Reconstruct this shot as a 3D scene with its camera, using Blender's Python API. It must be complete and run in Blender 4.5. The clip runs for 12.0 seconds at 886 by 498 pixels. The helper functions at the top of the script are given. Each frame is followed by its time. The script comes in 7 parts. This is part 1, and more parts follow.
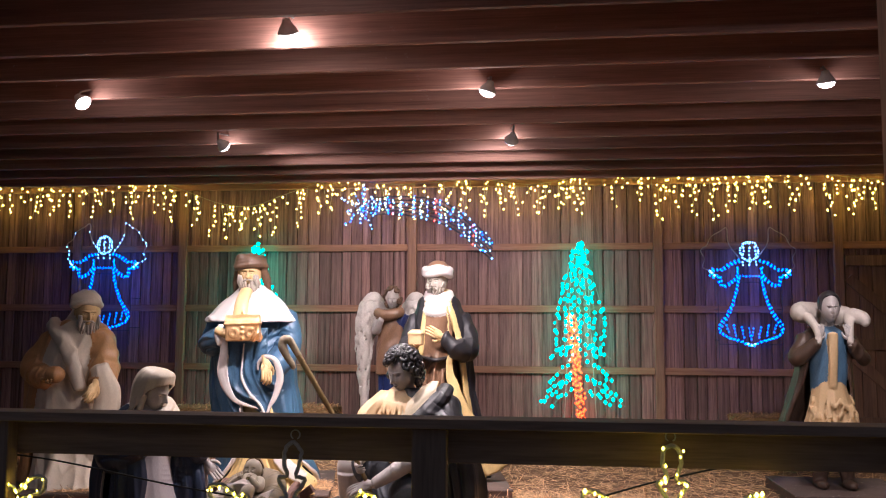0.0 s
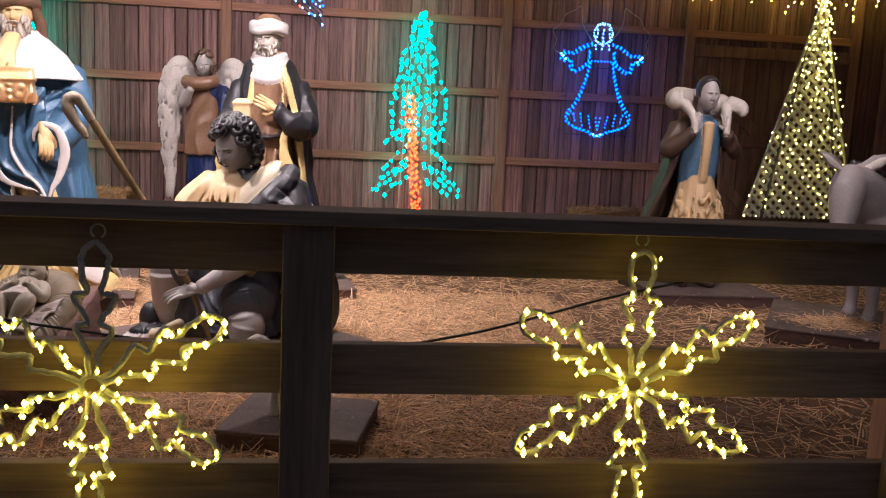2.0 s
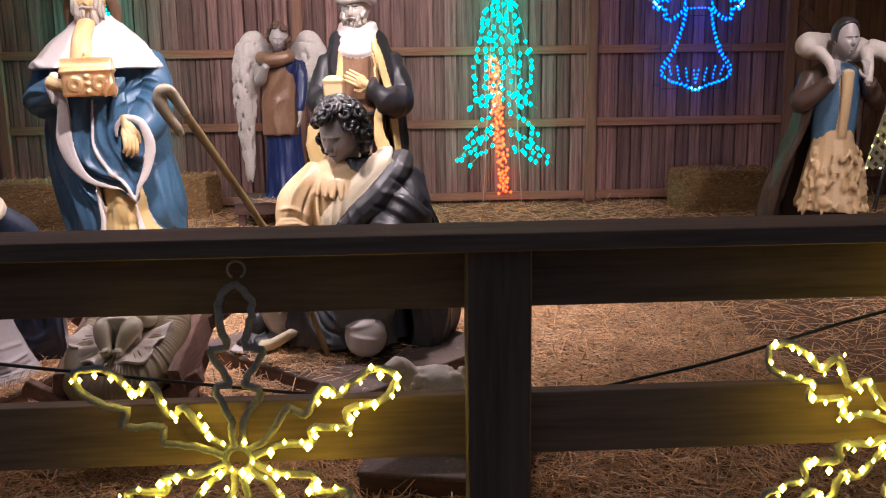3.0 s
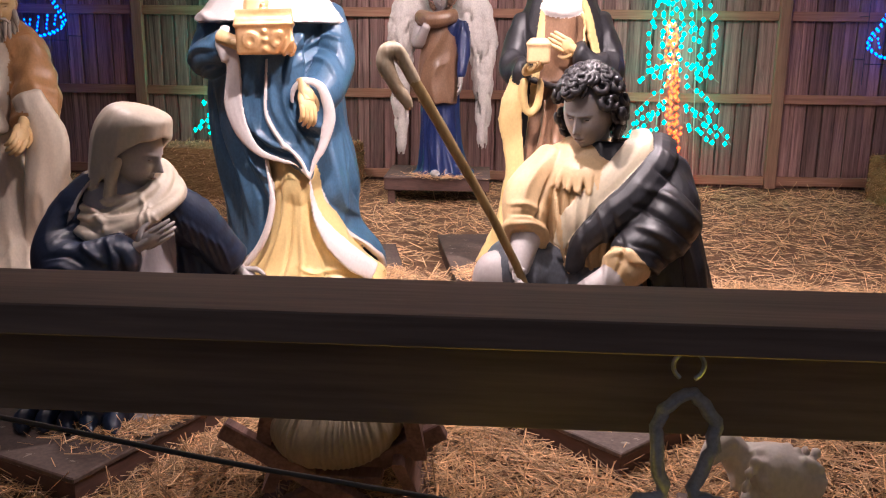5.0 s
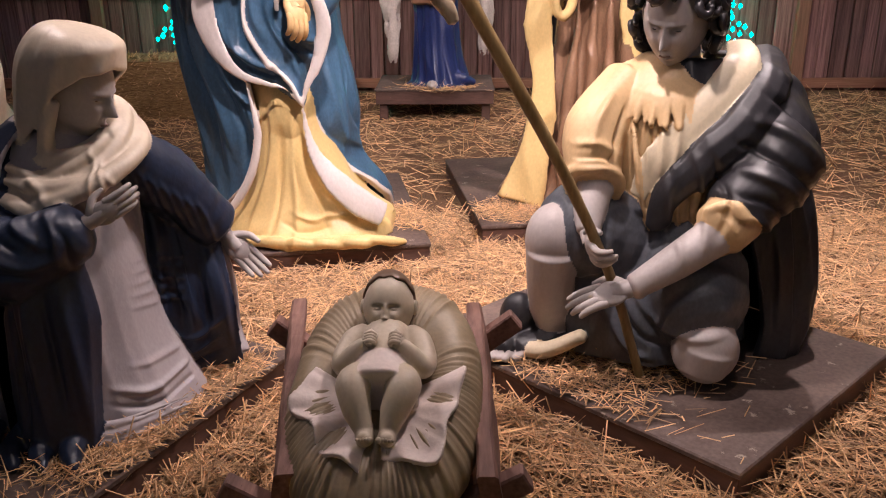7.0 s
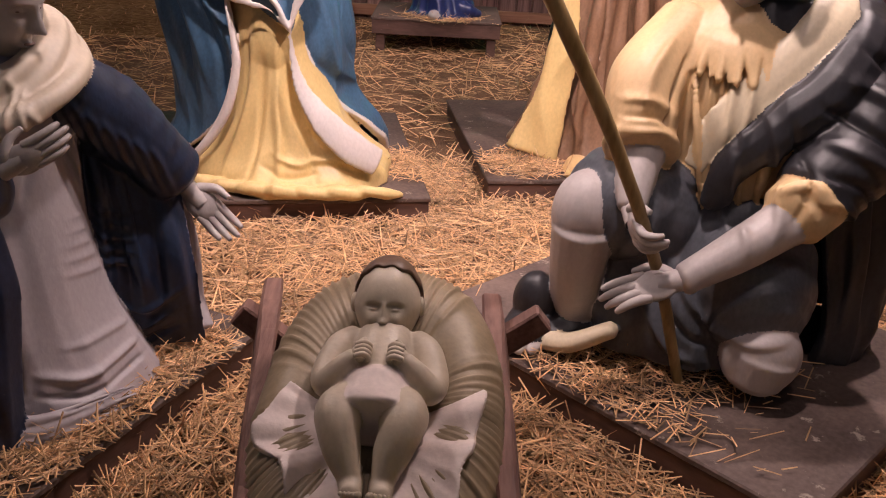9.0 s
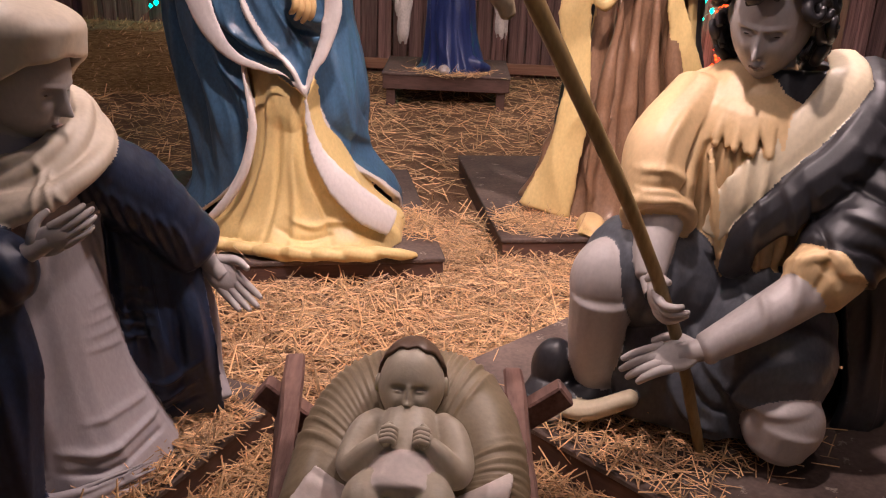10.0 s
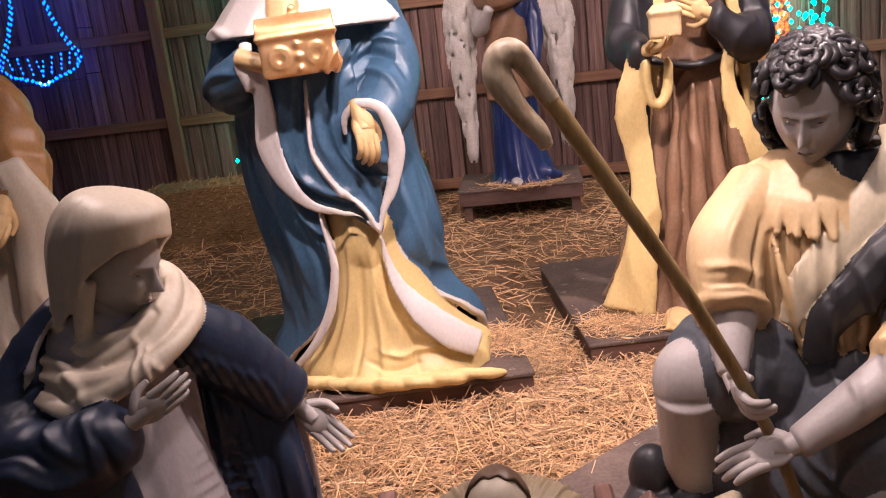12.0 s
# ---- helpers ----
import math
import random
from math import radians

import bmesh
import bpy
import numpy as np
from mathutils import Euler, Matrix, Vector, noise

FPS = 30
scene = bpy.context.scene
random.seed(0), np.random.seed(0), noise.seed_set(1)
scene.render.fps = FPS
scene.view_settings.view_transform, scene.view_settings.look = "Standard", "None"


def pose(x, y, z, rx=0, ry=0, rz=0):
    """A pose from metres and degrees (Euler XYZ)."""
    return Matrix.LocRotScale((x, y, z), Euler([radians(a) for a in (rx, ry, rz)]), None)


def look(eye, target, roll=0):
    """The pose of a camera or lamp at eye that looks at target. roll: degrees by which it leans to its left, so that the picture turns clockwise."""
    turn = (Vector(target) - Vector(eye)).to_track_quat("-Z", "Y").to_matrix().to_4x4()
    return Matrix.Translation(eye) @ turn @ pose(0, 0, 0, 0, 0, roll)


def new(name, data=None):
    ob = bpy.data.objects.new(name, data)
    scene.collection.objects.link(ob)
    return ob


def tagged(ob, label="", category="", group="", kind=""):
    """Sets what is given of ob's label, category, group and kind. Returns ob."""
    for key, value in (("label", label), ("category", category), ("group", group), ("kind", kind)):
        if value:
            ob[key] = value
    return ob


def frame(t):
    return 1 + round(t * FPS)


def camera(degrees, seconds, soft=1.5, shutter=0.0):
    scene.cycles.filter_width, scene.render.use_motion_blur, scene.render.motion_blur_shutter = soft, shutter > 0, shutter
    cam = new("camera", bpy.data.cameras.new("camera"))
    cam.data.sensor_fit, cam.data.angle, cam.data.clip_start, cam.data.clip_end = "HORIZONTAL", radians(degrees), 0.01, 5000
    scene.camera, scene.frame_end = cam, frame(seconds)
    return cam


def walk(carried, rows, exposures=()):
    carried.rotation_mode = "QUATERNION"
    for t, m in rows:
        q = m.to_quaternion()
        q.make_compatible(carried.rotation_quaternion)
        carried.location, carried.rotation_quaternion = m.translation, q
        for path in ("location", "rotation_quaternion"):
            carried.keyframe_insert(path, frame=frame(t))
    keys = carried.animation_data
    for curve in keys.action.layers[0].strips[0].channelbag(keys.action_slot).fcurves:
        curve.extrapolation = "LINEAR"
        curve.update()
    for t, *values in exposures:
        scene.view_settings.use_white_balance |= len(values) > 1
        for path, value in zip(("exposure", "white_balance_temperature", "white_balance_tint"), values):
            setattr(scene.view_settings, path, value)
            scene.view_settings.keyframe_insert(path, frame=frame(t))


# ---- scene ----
cam = camera(54.3, 12.0, 1.1)
PATH = [
    (0, (0.522, 0.588, 1.322), (0.288, 2.566, 1.506), 0.3),
    (0.5, (0.476, 0.849, 1.271), (0.351, 2.845, 1.292), -0.7),
    (1, (0.415, 1.099, 1.23), (0.433, 3.096, 1.118), -0.2),
    (1.5, (0.298, 1.378, 1.246), (0.536, 3.356, 1.071), 2.2),
    (2, (0.168, 1.669, 1.218), (0.398, 3.635, 0.929), 2.6),
    (2.5, (0.046, 1.983, 1.246), (0.186, 3.947, 0.893), 0.4),
    (3, (-0.115, 2.2, 1.28), (-0.021, 4.161, 0.896), -0.8),
    (3.3, (-0.185, 2.366, 1.273), (-0.108, 4.32, 0.853), -0.7),
    (3.5, (-0.221, 2.431, 1.273), (-0.185, 4.383, 0.84), -0.8),
    (3.7, (-0.262, 2.529, 1.273), (-0.301, 4.484, 0.852), -1.7),
    (5.3, (-0.72, 3.131, 1.267), (-0.84, 5.069, 0.788), 0.8),
    (5.5, (-0.706, 3.262, 1.281), (-0.874, 5.192, 0.787), -0.9),
    (6, (-0.763, 3.438, 1.282), (-0.972, 5.355, 0.754), -1.9),
    (6.5, (-0.848, 3.556, 1.27), (-0.98, 5.463, 0.682), -1.2),
    (7, (-0.922, 3.65, 1.257), (-0.979, 5.531, 0.58), -0.3),
    (7.2, (-0.933, 3.689, 1.243), (-0.962, 5.551, 0.514), 0.4),
    (9, (-0.992, 4.071, 1.187), (-1.007, 5.896, 0.37), 3.1),
    (9.5, (-1.005, 4.122, 1.178), (-0.987, 5.948, 0.363), 3.4),
    (10, (-1.02, 4.087, 1.244), (-1.058, 5.95, 0.518), 2.4),
    (10.5, (-0.991, 4.07, 1.269), (-1.074, 5.966, 0.638), -0.0),
    (11, (-0.971, 4.071, 1.289), (-1.091, 5.982, 0.71), -3.2),
    (11.5, (-0.963, 4.042, 1.299), (-1.17, 5.961, 0.773), -5.8),
    (12, (-0.954, 4.043, 1.301), (-1.214, 5.967, 0.82), -6.8),
]
walk(cam, [(t, look(eye, target, roll)) for t, eye, target, roll in PATH],
     [(0, 0.38, 5650, 8), (2, 0.25, 5650, 8), (3.7, 0.27, 5650, 8), (5.5, 0.58, 5900, 12), (6.5, 0.08, 6000, 11), (7.2, 0.2, 6000, 11), (9, -0.08, 6250, 16), (10, -0.18, 6200, 15), (11, -0.05, 6120, 14), (12, 0.1, 6100, 15)])

# ---- world and lamps ----
world = bpy.data.worlds.new("night")
world.use_nodes = True
scene.world = world
world.node_tree.nodes["Background"].inputs[0].default_value = (0.20, 0.21, 0.26, 1)
world.node_tree.nodes["Background"].inputs[1].default_value = 0.42

# place of each ceiling spot, the point it is turned to, its power and its cone
SPOTS_AND_FILLS = [
    ((-1.02, 5.55, 3.11), (-0.95, 7.0, 0.7), 400, 92),
    ((-2.94, 6.63, 3.01), (-0.70, 6.15, 0.8), 160, 80),
    ((0.12, 6.63, 3.01), (-0.8, 6.9, 0.3), 270, 118),
    ((2.44, 6.63, 3.01), (2.7, 7.1, 0.3), 110, 100),
    ((-2.45, 8.25, 3.01), (-0.9, 10.7, 1.0), 150, 105),
    ((0.23, 8.25, 3.01), (-0.4, 10.8, 1.0), 180, 118),
    # unseen fill spots, added to brighten the kneeling father's face and the shepherd
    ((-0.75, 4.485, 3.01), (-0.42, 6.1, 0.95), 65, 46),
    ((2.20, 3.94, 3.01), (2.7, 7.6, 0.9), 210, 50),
]


# ---- materials ----
def nodes_of(name):
    m = bpy.data.materials.new(name)
    m.use_nodes = True
    t = m.node_tree
    return m, t, t.nodes["Principled BSDF"]


def surface(name, dark, light, rough=0.6, scale=(4, 4, 4), fine=60.0, bump=0.15, bump_dist=0.01, metal=0.0, vary=0.0,
            wear=None, wear_amount=0.0, wear_scale=9.0, detail=6.0, coat=0.0, fine_amount=0.35, island=False):
    """A surface whose colour runs between two tones at two scales, with fine relief and worn patches."""
    m, t, bsdf = nodes_of(name)
    N, L = t.nodes, t.links
    co = N.new("ShaderNodeTexCoord")
    mp = N.new("ShaderNodeMapping")
    mp.inputs["Scale"].default_value = scale
    L.new(co.outputs["Object"], mp.inputs["Vector"])
    add = N.new("ShaderNodeVectorMath")
    if vary or island:
        src = N.new("ShaderNodeNewGeometry") if island else N.new("ShaderNodeObjectInfo")
        mul = N.new("ShaderNodeMath")
        mul.operation = "MULTIPLY"
        mul.inputs[1].default_value = 37.0
        L.new(src.outputs["Random Per Island" if island else "Random"], mul.inputs[0])
        L.new(mul.outputs[0], add.inputs[1])
    L.new(mp.outputs[0], add.inputs[0])
    big = N.new("ShaderNodeTexNoise")
    big.inputs["Scale"].default_value, big.inputs["Detail"].default_value = 1.0, detail
    big.inputs["Roughness"].default_value = 0.62
    L.new(add.outputs[0], big.inputs["Vector"])
    small = N.new("ShaderNodeTexNoise")
    small.inputs["Scale"].default_value, small.inputs["Detail"].default_value = fine / max(scale), 4.0
    L.new(add.outputs[0], small.inputs["Vector"])
    mix = N.new("ShaderNodeMix")
    mix.data_type = "FLOAT"
    mix.inputs[0].default_value = fine_amount
    L.new(big.outputs["Fac"], mix.inputs[2])
    L.new(small.outputs["Fac"], mix.inputs[3])
    ramp = N.new("ShaderNodeValToRGB")
    ramp.color_ramp.elements[0].position, ramp.color_ramp.elements[0].color = 0.34, (*dark, 1)
    ramp.color_ramp.elements[1].position, ramp.color_ramp.elements[1].color = 0.66, (*light, 1)
    L.new(mix.outputs[0], ramp.inputs[0])
    out = ramp.outputs[0]
    if vary:
        hsv = N.new("ShaderNodeHueSaturation")
        rng = N.new("ShaderNodeMapRange")
        rng.inputs["To Min"].default_value, rng.inputs["To Max"].default_value = 1 - vary, 1 + vary
        L.new(src.outputs["Random Per Island" if island else "Random"], rng.inputs[0])
        L.new(rng.outputs[0], hsv.inputs["Value"])
        L.new(out, hsv.inputs["Color"])
        out = hsv.outputs[0]
    if wear:
        wn = N.new("ShaderNodeTexNoise")
        wn.inputs["Scale"].default_value, wn.inputs["Detail"].default_value = wear_scale, 7.0
        wn.inputs["Roughness"].default_value = 0.7
        L.new(co.outputs["Object"], wn.inputs["Vector"])
        wr = N.new("ShaderNodeMapRange")
        wr.inputs["From Min"].default_value = 0.72 - 0.2 * wear_amount
        wr.inputs["From Max"].default_value = 0.76 - 0.2 * wear_amount
        L.new(wn.outputs["Fac"], wr.inputs[0])
        wm = N.new("ShaderNodeMix")
        wm.data_type = "RGBA"
        L.new(wr.outputs[0], wm.inputs[0])
        L.new(out, wm.inputs[6])
        wm.inputs[7].default_value = (*wear, 1)
        out = wm.outputs[2]
    L.new(out, bsdf.inputs["Base Color"])
    rr = N.new("ShaderNodeMapRange")
    rr.inputs["To Min"].default_value, rr.inputs["To Max"].default_value = max(rough - 0.12, 0.02), min(rough + 0.12, 1)
    L.new(big.outputs["Fac"], rr.inputs[0])
    L.new(rr.outputs[0], bsdf.inputs["Roughness"])
    bsdf.inputs["Metallic"].default_value = metal
    bsdf.inputs["Coat Weight"].default_value = coat
    bm = N.new("ShaderNodeBump")
    bm.inputs["Strength"].default_value, bm.inputs["Distance"].default_value = bump, bump_dist
    L.new(mix.outputs[0], bm.inputs["Height"])
    L.new(bm.outputs[0], bsdf.inputs["Normal"])
    return m


def glow(name, colour, strength):
    m, t, bsdf = nodes_of(name)
    bsdf.inputs["Base Color"].default_value = (*colour, 1)
    bsdf.inputs["Emission Color"].default_value = (*colour, 1)
    bsdf.inputs["Emission Strength"].default_value = strength
    bsdf.inputs["Roughness"].default_value = 0.3
    return m


BOARD = surface("wall_board", (0.070, 0.032, 0.030), (0.42, 0.245, 0.215), 0.8, (30, 30, 0.8), 190, 0.6, 0.006, vary=0.34, wear=(0.045, 0.022, 0.020), wear_amount=0.5, wear_scale=2.2)
GIRT = surface("girt_wood", (0.22, 0.10, 0.062), (0.46, 0.24, 0.15), 0.75, (0.8, 22, 22), 120, 0.3, 0.004, vary=0.12)
POST = surface("post_wood", (0.20, 0.10, 0.065), (0.42, 0.23, 0.15), 0.75, (18, 18, 0.8), 120, 0.3, 0.004, vary=0.12)
JOIST = surface("joist_wood", (0.23, 0.118, 0.092), (0.50, 0.27, 0.21), 0.75, (0.7, 22, 22), 110, 0.4, 0.004, vary=0.2,
                wear=(0.55, 0.45, 0.42), wear_amount=0.25, wear_scale=14)
ROOF = surface("roof_board", (0.19, 0.105, 0.085), (0.38, 0.22, 0.175), 0.8, (0.6, 14, 14), 90, 0.3, 0.004)
DOOR = surface("door_board", (0.12, 0.062, 0.040), (0.30, 0.17, 0.11), 0.8, (20, 20, 0.8), 120, 0.4, 0.005, vary=0.2)
RAIL = surface("fence_wood", (0.105, 0.068, 0.047), (0.26, 0.172, 0.12), 0.72, (0.9, 16, 16), 100, 0.4, 0.004, vary=0.15)
FPOST = surface("fence_post_wood", (0.080, 0.055, 0.040), (0.20, 0.138, 0.10), 0.72, (16, 16, 0.9), 100, 0.4, 0.004)
PLINTH = surface("plinth_top", (0.055, 0.036, 0.031), (0.165, 0.115, 0.096), 0.75, (5, 5, 5), 70, 0.25, 0.004,
                 wear=(0.30, 0.25, 0.21), wear_amount=0.5, wear_scale=17)
PLINTH_EDGE = surface("plinth_side", (0.060, 0.030, 0.024), (0.15, 0.080, 0.062), 0.7, (3, 3, 16), 80, 0.3, 0.004,
                      wear=(0.30, 0.24, 0.20), wear_amount=0.3, wear_scale=26)
DIRT = surface("straw_litter", (0.075, 0.036, 0.020), (0.30, 0.165, 0.085), 0.9, (6, 6, 6), 160, 0.9, 0.02, fine_amount=0.6)
STRAW = surface("straw", (0.36, 0.195, 0.090), (0.78, 0.50, 0.255), 0.50, (8, 8, 8), 90, 0.1, 0.002, vary=0.58, island=True)
HAY = surface("hay", (0.20, 0.115, 0.045), (0.50, 0.33, 0.15), 0.9, (7, 7, 40), 160, 1.0, 0.02, fine_amount=0.6)
WIRE = surface("black_cable", (0.010, 0.010, 0.010), (0.03, 0.03, 0.03), 0.5, (20, 20, 20), 90, 0.1)
METAL = surface("grey_metal", (0.30, 0.30, 0.31), (0.55, 0.55, 0.56), 0.4, (20, 20, 20), 90, 0.1, metal=0.9)
WHITE_WIRE = surface("pale_cable", (0.30, 0.27, 0.22), (0.48, 0.44, 0.38), 0.5, (20, 20, 20), 90, 0.1)
DARKFRAME = surface("dark_frame", (0.03, 0.025, 0.03), (0.09, 0.075, 0.07), 0.5, (20, 20, 20), 90, 0.1)
LATTICE = surface("white_lattice", (0.34, 0.31, 0.29), (0.52, 0.48, 0.44), 0.6, (8, 8, 8), 80, 0.15, vary=0.08)
LAMP_WHITE = surface("lamp_shell", (0.62, 0.60, 0.58), (0.80, 0.78, 0.76), 0.35, (14, 14, 14), 80, 0.08)
GARLAND = surface("tinsel_grey", (0.20, 0.19, 0.175), (0.46, 0.43, 0.40), 0.6, (30, 30, 30), 200, 0.5, 0.004)
B_WARM = glow("bulb_warm", (1.0, 0.80, 0.17), 9)
B_ICICLE = glow("bulb_icicle", (1.0, 0.72, 0.09), 16)
B_YELLOW = glow("bulb_yellow", (1.0, 0.74, 0.05), 19)
B_BLUE = glow("bulb_blue", (0.005, 0.075, 1.0), 9)
B_PALEBLUE = glow("bulb_pale_blue", (0.12, 0.34, 1.0), 9)
B_RED = glow("bulb_red", (1.0, 0.05, 0.03), 8)
B_GREEN = glow("bulb_green", (0.0, 0.62, 0.42), 11)
B_ORANGE = glow("bulb_orange", (1.0, 0.055, 0.006), 6)
LAMP_FACE = glow("lamp_face", (1.0, 0.92, 0.88), 14)


# ---- mesh helpers ----
class Mass:
    """Gathers vertices, faces and material slots of one mesh."""

    def __init__(self):
        self.v, self.f, self.m = [], [], []
        self.fine = self

    def add(self, verts, faces, slot=0):
        n = len(self.v)
        self.v.extend([tuple(map(float, p)) for p in verts])
        self.f.extend([tuple(i + n for i in q) for q in faces])
        self.m.extend([slot] * len(faces) if isinstance(slot, int) else slot)
        return self

    def box(self, x0, x1, y0, y1, z0, z1, slot=0, c=0.004, turn=None):
        """A box with chamfered edges."""
        c = min(c, (x1 - x0) / 3, (y1 - y0) / 3, (z1 - z0) / 3)
        vs = []
        for sx in (0, 1):
            for sy in (0, 1):
                for sz in (0, 1):
                    X, Y, Z = (x0, x1)[sx], (y0, y1)[sy], (z0, z1)[sz]
                    dx, dy, dz = (c, -c)[sx], (c, -c)[sy], (c, -c)[sz]
                    vs += [(X, Y + dy, Z + dz), (X + dx, Y, Z + dz), (X + dx, Y + dy, Z)]
        i = lambda sx, sy, sz, a: (sx * 4 + sy * 2 + sz) * 3 + a
        fs = []
        for s in (0, 1):
            fs.append([i(s, 0, 0, 0), i(s, 0, 1, 0), i(s, 1, 1, 0), i(s, 1, 0, 0)])
            fs.append([i(0, s, 0, 1), i(1, s, 0, 1), i(1, s, 1, 1), i(0, s, 1, 1)])
            fs.append([i(0, 0, s, 2), i(0, 1, s, 2), i(1, 1, s, 2), i(1, 0, s, 2)])
        for a in (0, 1):
            for b in (0, 1):
                fs.append([i(a, b, 0, 0), i(a, b, 1, 0), i(a, b, 1, 1), i(a, b, 0, 1)])
                fs.append([i(a, 0, b, 0), i(a, 1, b, 0), i(a, 1, b, 2), i(a, 0, b, 2)])
                fs.append([i(0, a, b, 1), i(1, a, b, 1), i(1, a, b, 2), i(0, a, b, 2)])
                for d in (0, 1):
                    fs.append([i(a, b, d, 0), i(a, b, d, 1), i(a, b, d, 2)])
        if turn is not None:
            vs = [turn @ Vector(p) for p in vs]
        return self.add(vs, fs, slot)

    def grid(self, P, slot=0, close_u=True, cap0=False, cap1=False):
        """P: rows of rings, (rows, n, 3)."""
        r, n = P.shape[:2]
        off = len(self.v)
        self.v.extend(map(tuple, P.reshape(-1, 3).tolist()))
        for j in range(r - 1):
            for i in range(n if close_u else n - 1):
                k = (i + 1) % n
                self.f.append((off + j * n + i, off + j * n + k, off + (j + 1) * n + k, off + (j + 1) * n + i))
                self.m.append(slot if isinstance(slot, int) else slot(j / (r - 1), i / n))
        for flag, j, rev in ((cap0, 0, True), (cap1, r - 1, False)):
            if flag:
                ids = [off + j * n + i for i in range(n)]
                self.f.append(tuple(ids[::-1] if rev else ids))
                self.m.append(slot if isinstance(slot, int) else slot(j / (r - 1), 0))
        return self

    def tube(self, pts, radii, slot=0, n=10, steps=0, flat=1.0, up=None, wrinkle=0.0, waves=6.0, phase=0.0, ends=True):
        """A tube along pts (smoothed when steps > 0) whose radius runs through radii; flat squeezes it across."""
        pts = np.array(pts, float)
        radii = np.array(radii if hasattr(radii, "__len__") else [radii] * len(pts), float)
        if steps:
            pts, radii = smooth_line(pts, steps), np.interp(np.linspace(0, 1, steps), np.linspace(0, 1, len(radii)), radii)
        elif len(radii) != len(pts):
            radii = np.interp(np.linspace(0, 1, len(pts)), np.linspace(0, 1, len(radii)), radii)
        tan = np.gradient(pts, axis=0)
        tan /= np.linalg.norm(tan, axis=1)[:, None] + 1e-9
        ref = np.array(up if up is not None else ((0, 0, 1) if abs(tan[0][2]) < 0.9 else (0, 1, 0)), float)
        a = np.linspace(0, 2 * math.pi, n, endpoint=False)
        rows = []
        for k in range(len(pts)):
            u = ref - tan[k] * np.dot(ref, tan[k])
            u /= np.linalg.norm(u) + 1e-9
            if up is None:
                ref = u
            w = np.cross(tan[k], u)
            s = k / max(len(pts) - 1, 1)
            r = radii[k] * (1 + wrinkle * np.sin(waves * 6.283 * s + phase + 1.1 * np.cos(a + phase)) * (0.6 + 0.4 * np.sin(a * 2 + 7 * s + phase)))
            rows.append(pts[k] + (r * np.cos(a))[:, None] * w + (r * flat * np.sin(a))[:, None] * u)
        P = np.array(rows)
        self.grid(P, slot)
        if ends:
            for j, rev in ((0, True), (len(P) - 1, False)):
                tip = pts[j] + tan[j] * (-1 if rev else 1) * radii[j] * 0.55 * min(flat, 1)
                off = len(self.v)
                mid = (P[j] + tip) / 2 * 1.0 + (P[j] - pts[j]) * 0.22
                self.v.extend(map(tuple, P[j].tolist()))
                self.v.extend(map(tuple, mid.tolist()))
                self.v.append(tuple(tip.tolist()))
                for i in range(n):
                    k = (i + 1) % n
                    q = (off + i, off + k, off + n + k, off + n + i)
                    tri = (off + n + i, off + n + k, off + 2 * n)
                    self.f += [q[::-1], tri[::-1]] if rev else [q, tri]
                    self.m += [slot, slot] if isinstance(slot, int) else [slot(0 if rev else 1, 0)] * 2
        return self

    def ball(self, c, r, slot=0, rot=None, n=20, m=14, shape=None):
        """An ellipsoid; shape(x, y, z) moves points of the unit ball."""
        r = np.array(r if hasattr(r, "__len__") else (r, r, r), float)
        th = np.linspace(0, 2 * math.pi, n, endpoint=False)
        ph = np.linspace(0.02, math.pi - 0.02, m)
        P = np.array([[(math.sin(p) * math.cos(a), math.sin(p) * math.sin(a), math.cos(p)) for a in th] for p in ph])
        if shape:
            P = shape(P)
        P = P * r
        if rot is not None:
            P = P @ np.array(rot.to_3x3()).T
        return self.grid(P[::-1] + np.array(c, float), slot, cap0=True, cap1=True)

    def bulb(self, c, r, slot=0, l=1.0):
        """A small eight-sided bulb."""
        x, y, z = c
        self.add([(x + r, y, z), (x, y + r, z), (x - r, y, z), (x, y - r, z), (x, y, z + r * l), (x, y, z - r * l)],
                 [(0, 1, 4), (1, 2, 4), (2, 3, 4), (3, 0, 4), (1, 0, 5), (2, 1, 5), (3, 2, 5), (0, 3, 5)], slot)

    def mesh(self, name, mats, smooth=True):
        d = bpy.data.meshes.new(name)
        d.from_pydata(self.v, [], self.f)
        for q in mats if isinstance(mats, (list, tuple)) else [mats]:
            d.materials.append(q)
        d.polygons.foreach_set("material_index", np.array(self.m, dtype=np.int32))
        d.polygons.foreach_set("use_smooth", np.full(len(self.f), smooth))
        d.update()
        return d


def smooth_line(pts, steps):
    """Catmull-Rom through pts."""
    pts = np.array(pts, float)
    p = np.vstack([2 * pts[0] - pts[1], pts, 2 * pts[-1] - pts[-2]])
    seg = len(pts) - 1
    out = []
    for s in np.linspace(0, seg, steps):
        i = min(int(s), seg - 1)
        t = s - i
        a, b, c, d = p[i], p[i + 1], p[i + 2], p[i + 3]
        out.append(0.5 * (2 * b + (c - a) * t + (2 * a - 5 * b + 4 * c - d) * t * t + (3 * b - a - 3 * c + d) * t ** 3))
    return np.array(out)


def thing(name, label, category, m=None, group="", kind=""):
    """An Empty at a thing's base, to carry its parts."""
    ob = new(name)
    if m is not None:
        ob.matrix_basis = m
    return tagged(ob, label, category, group, kind)


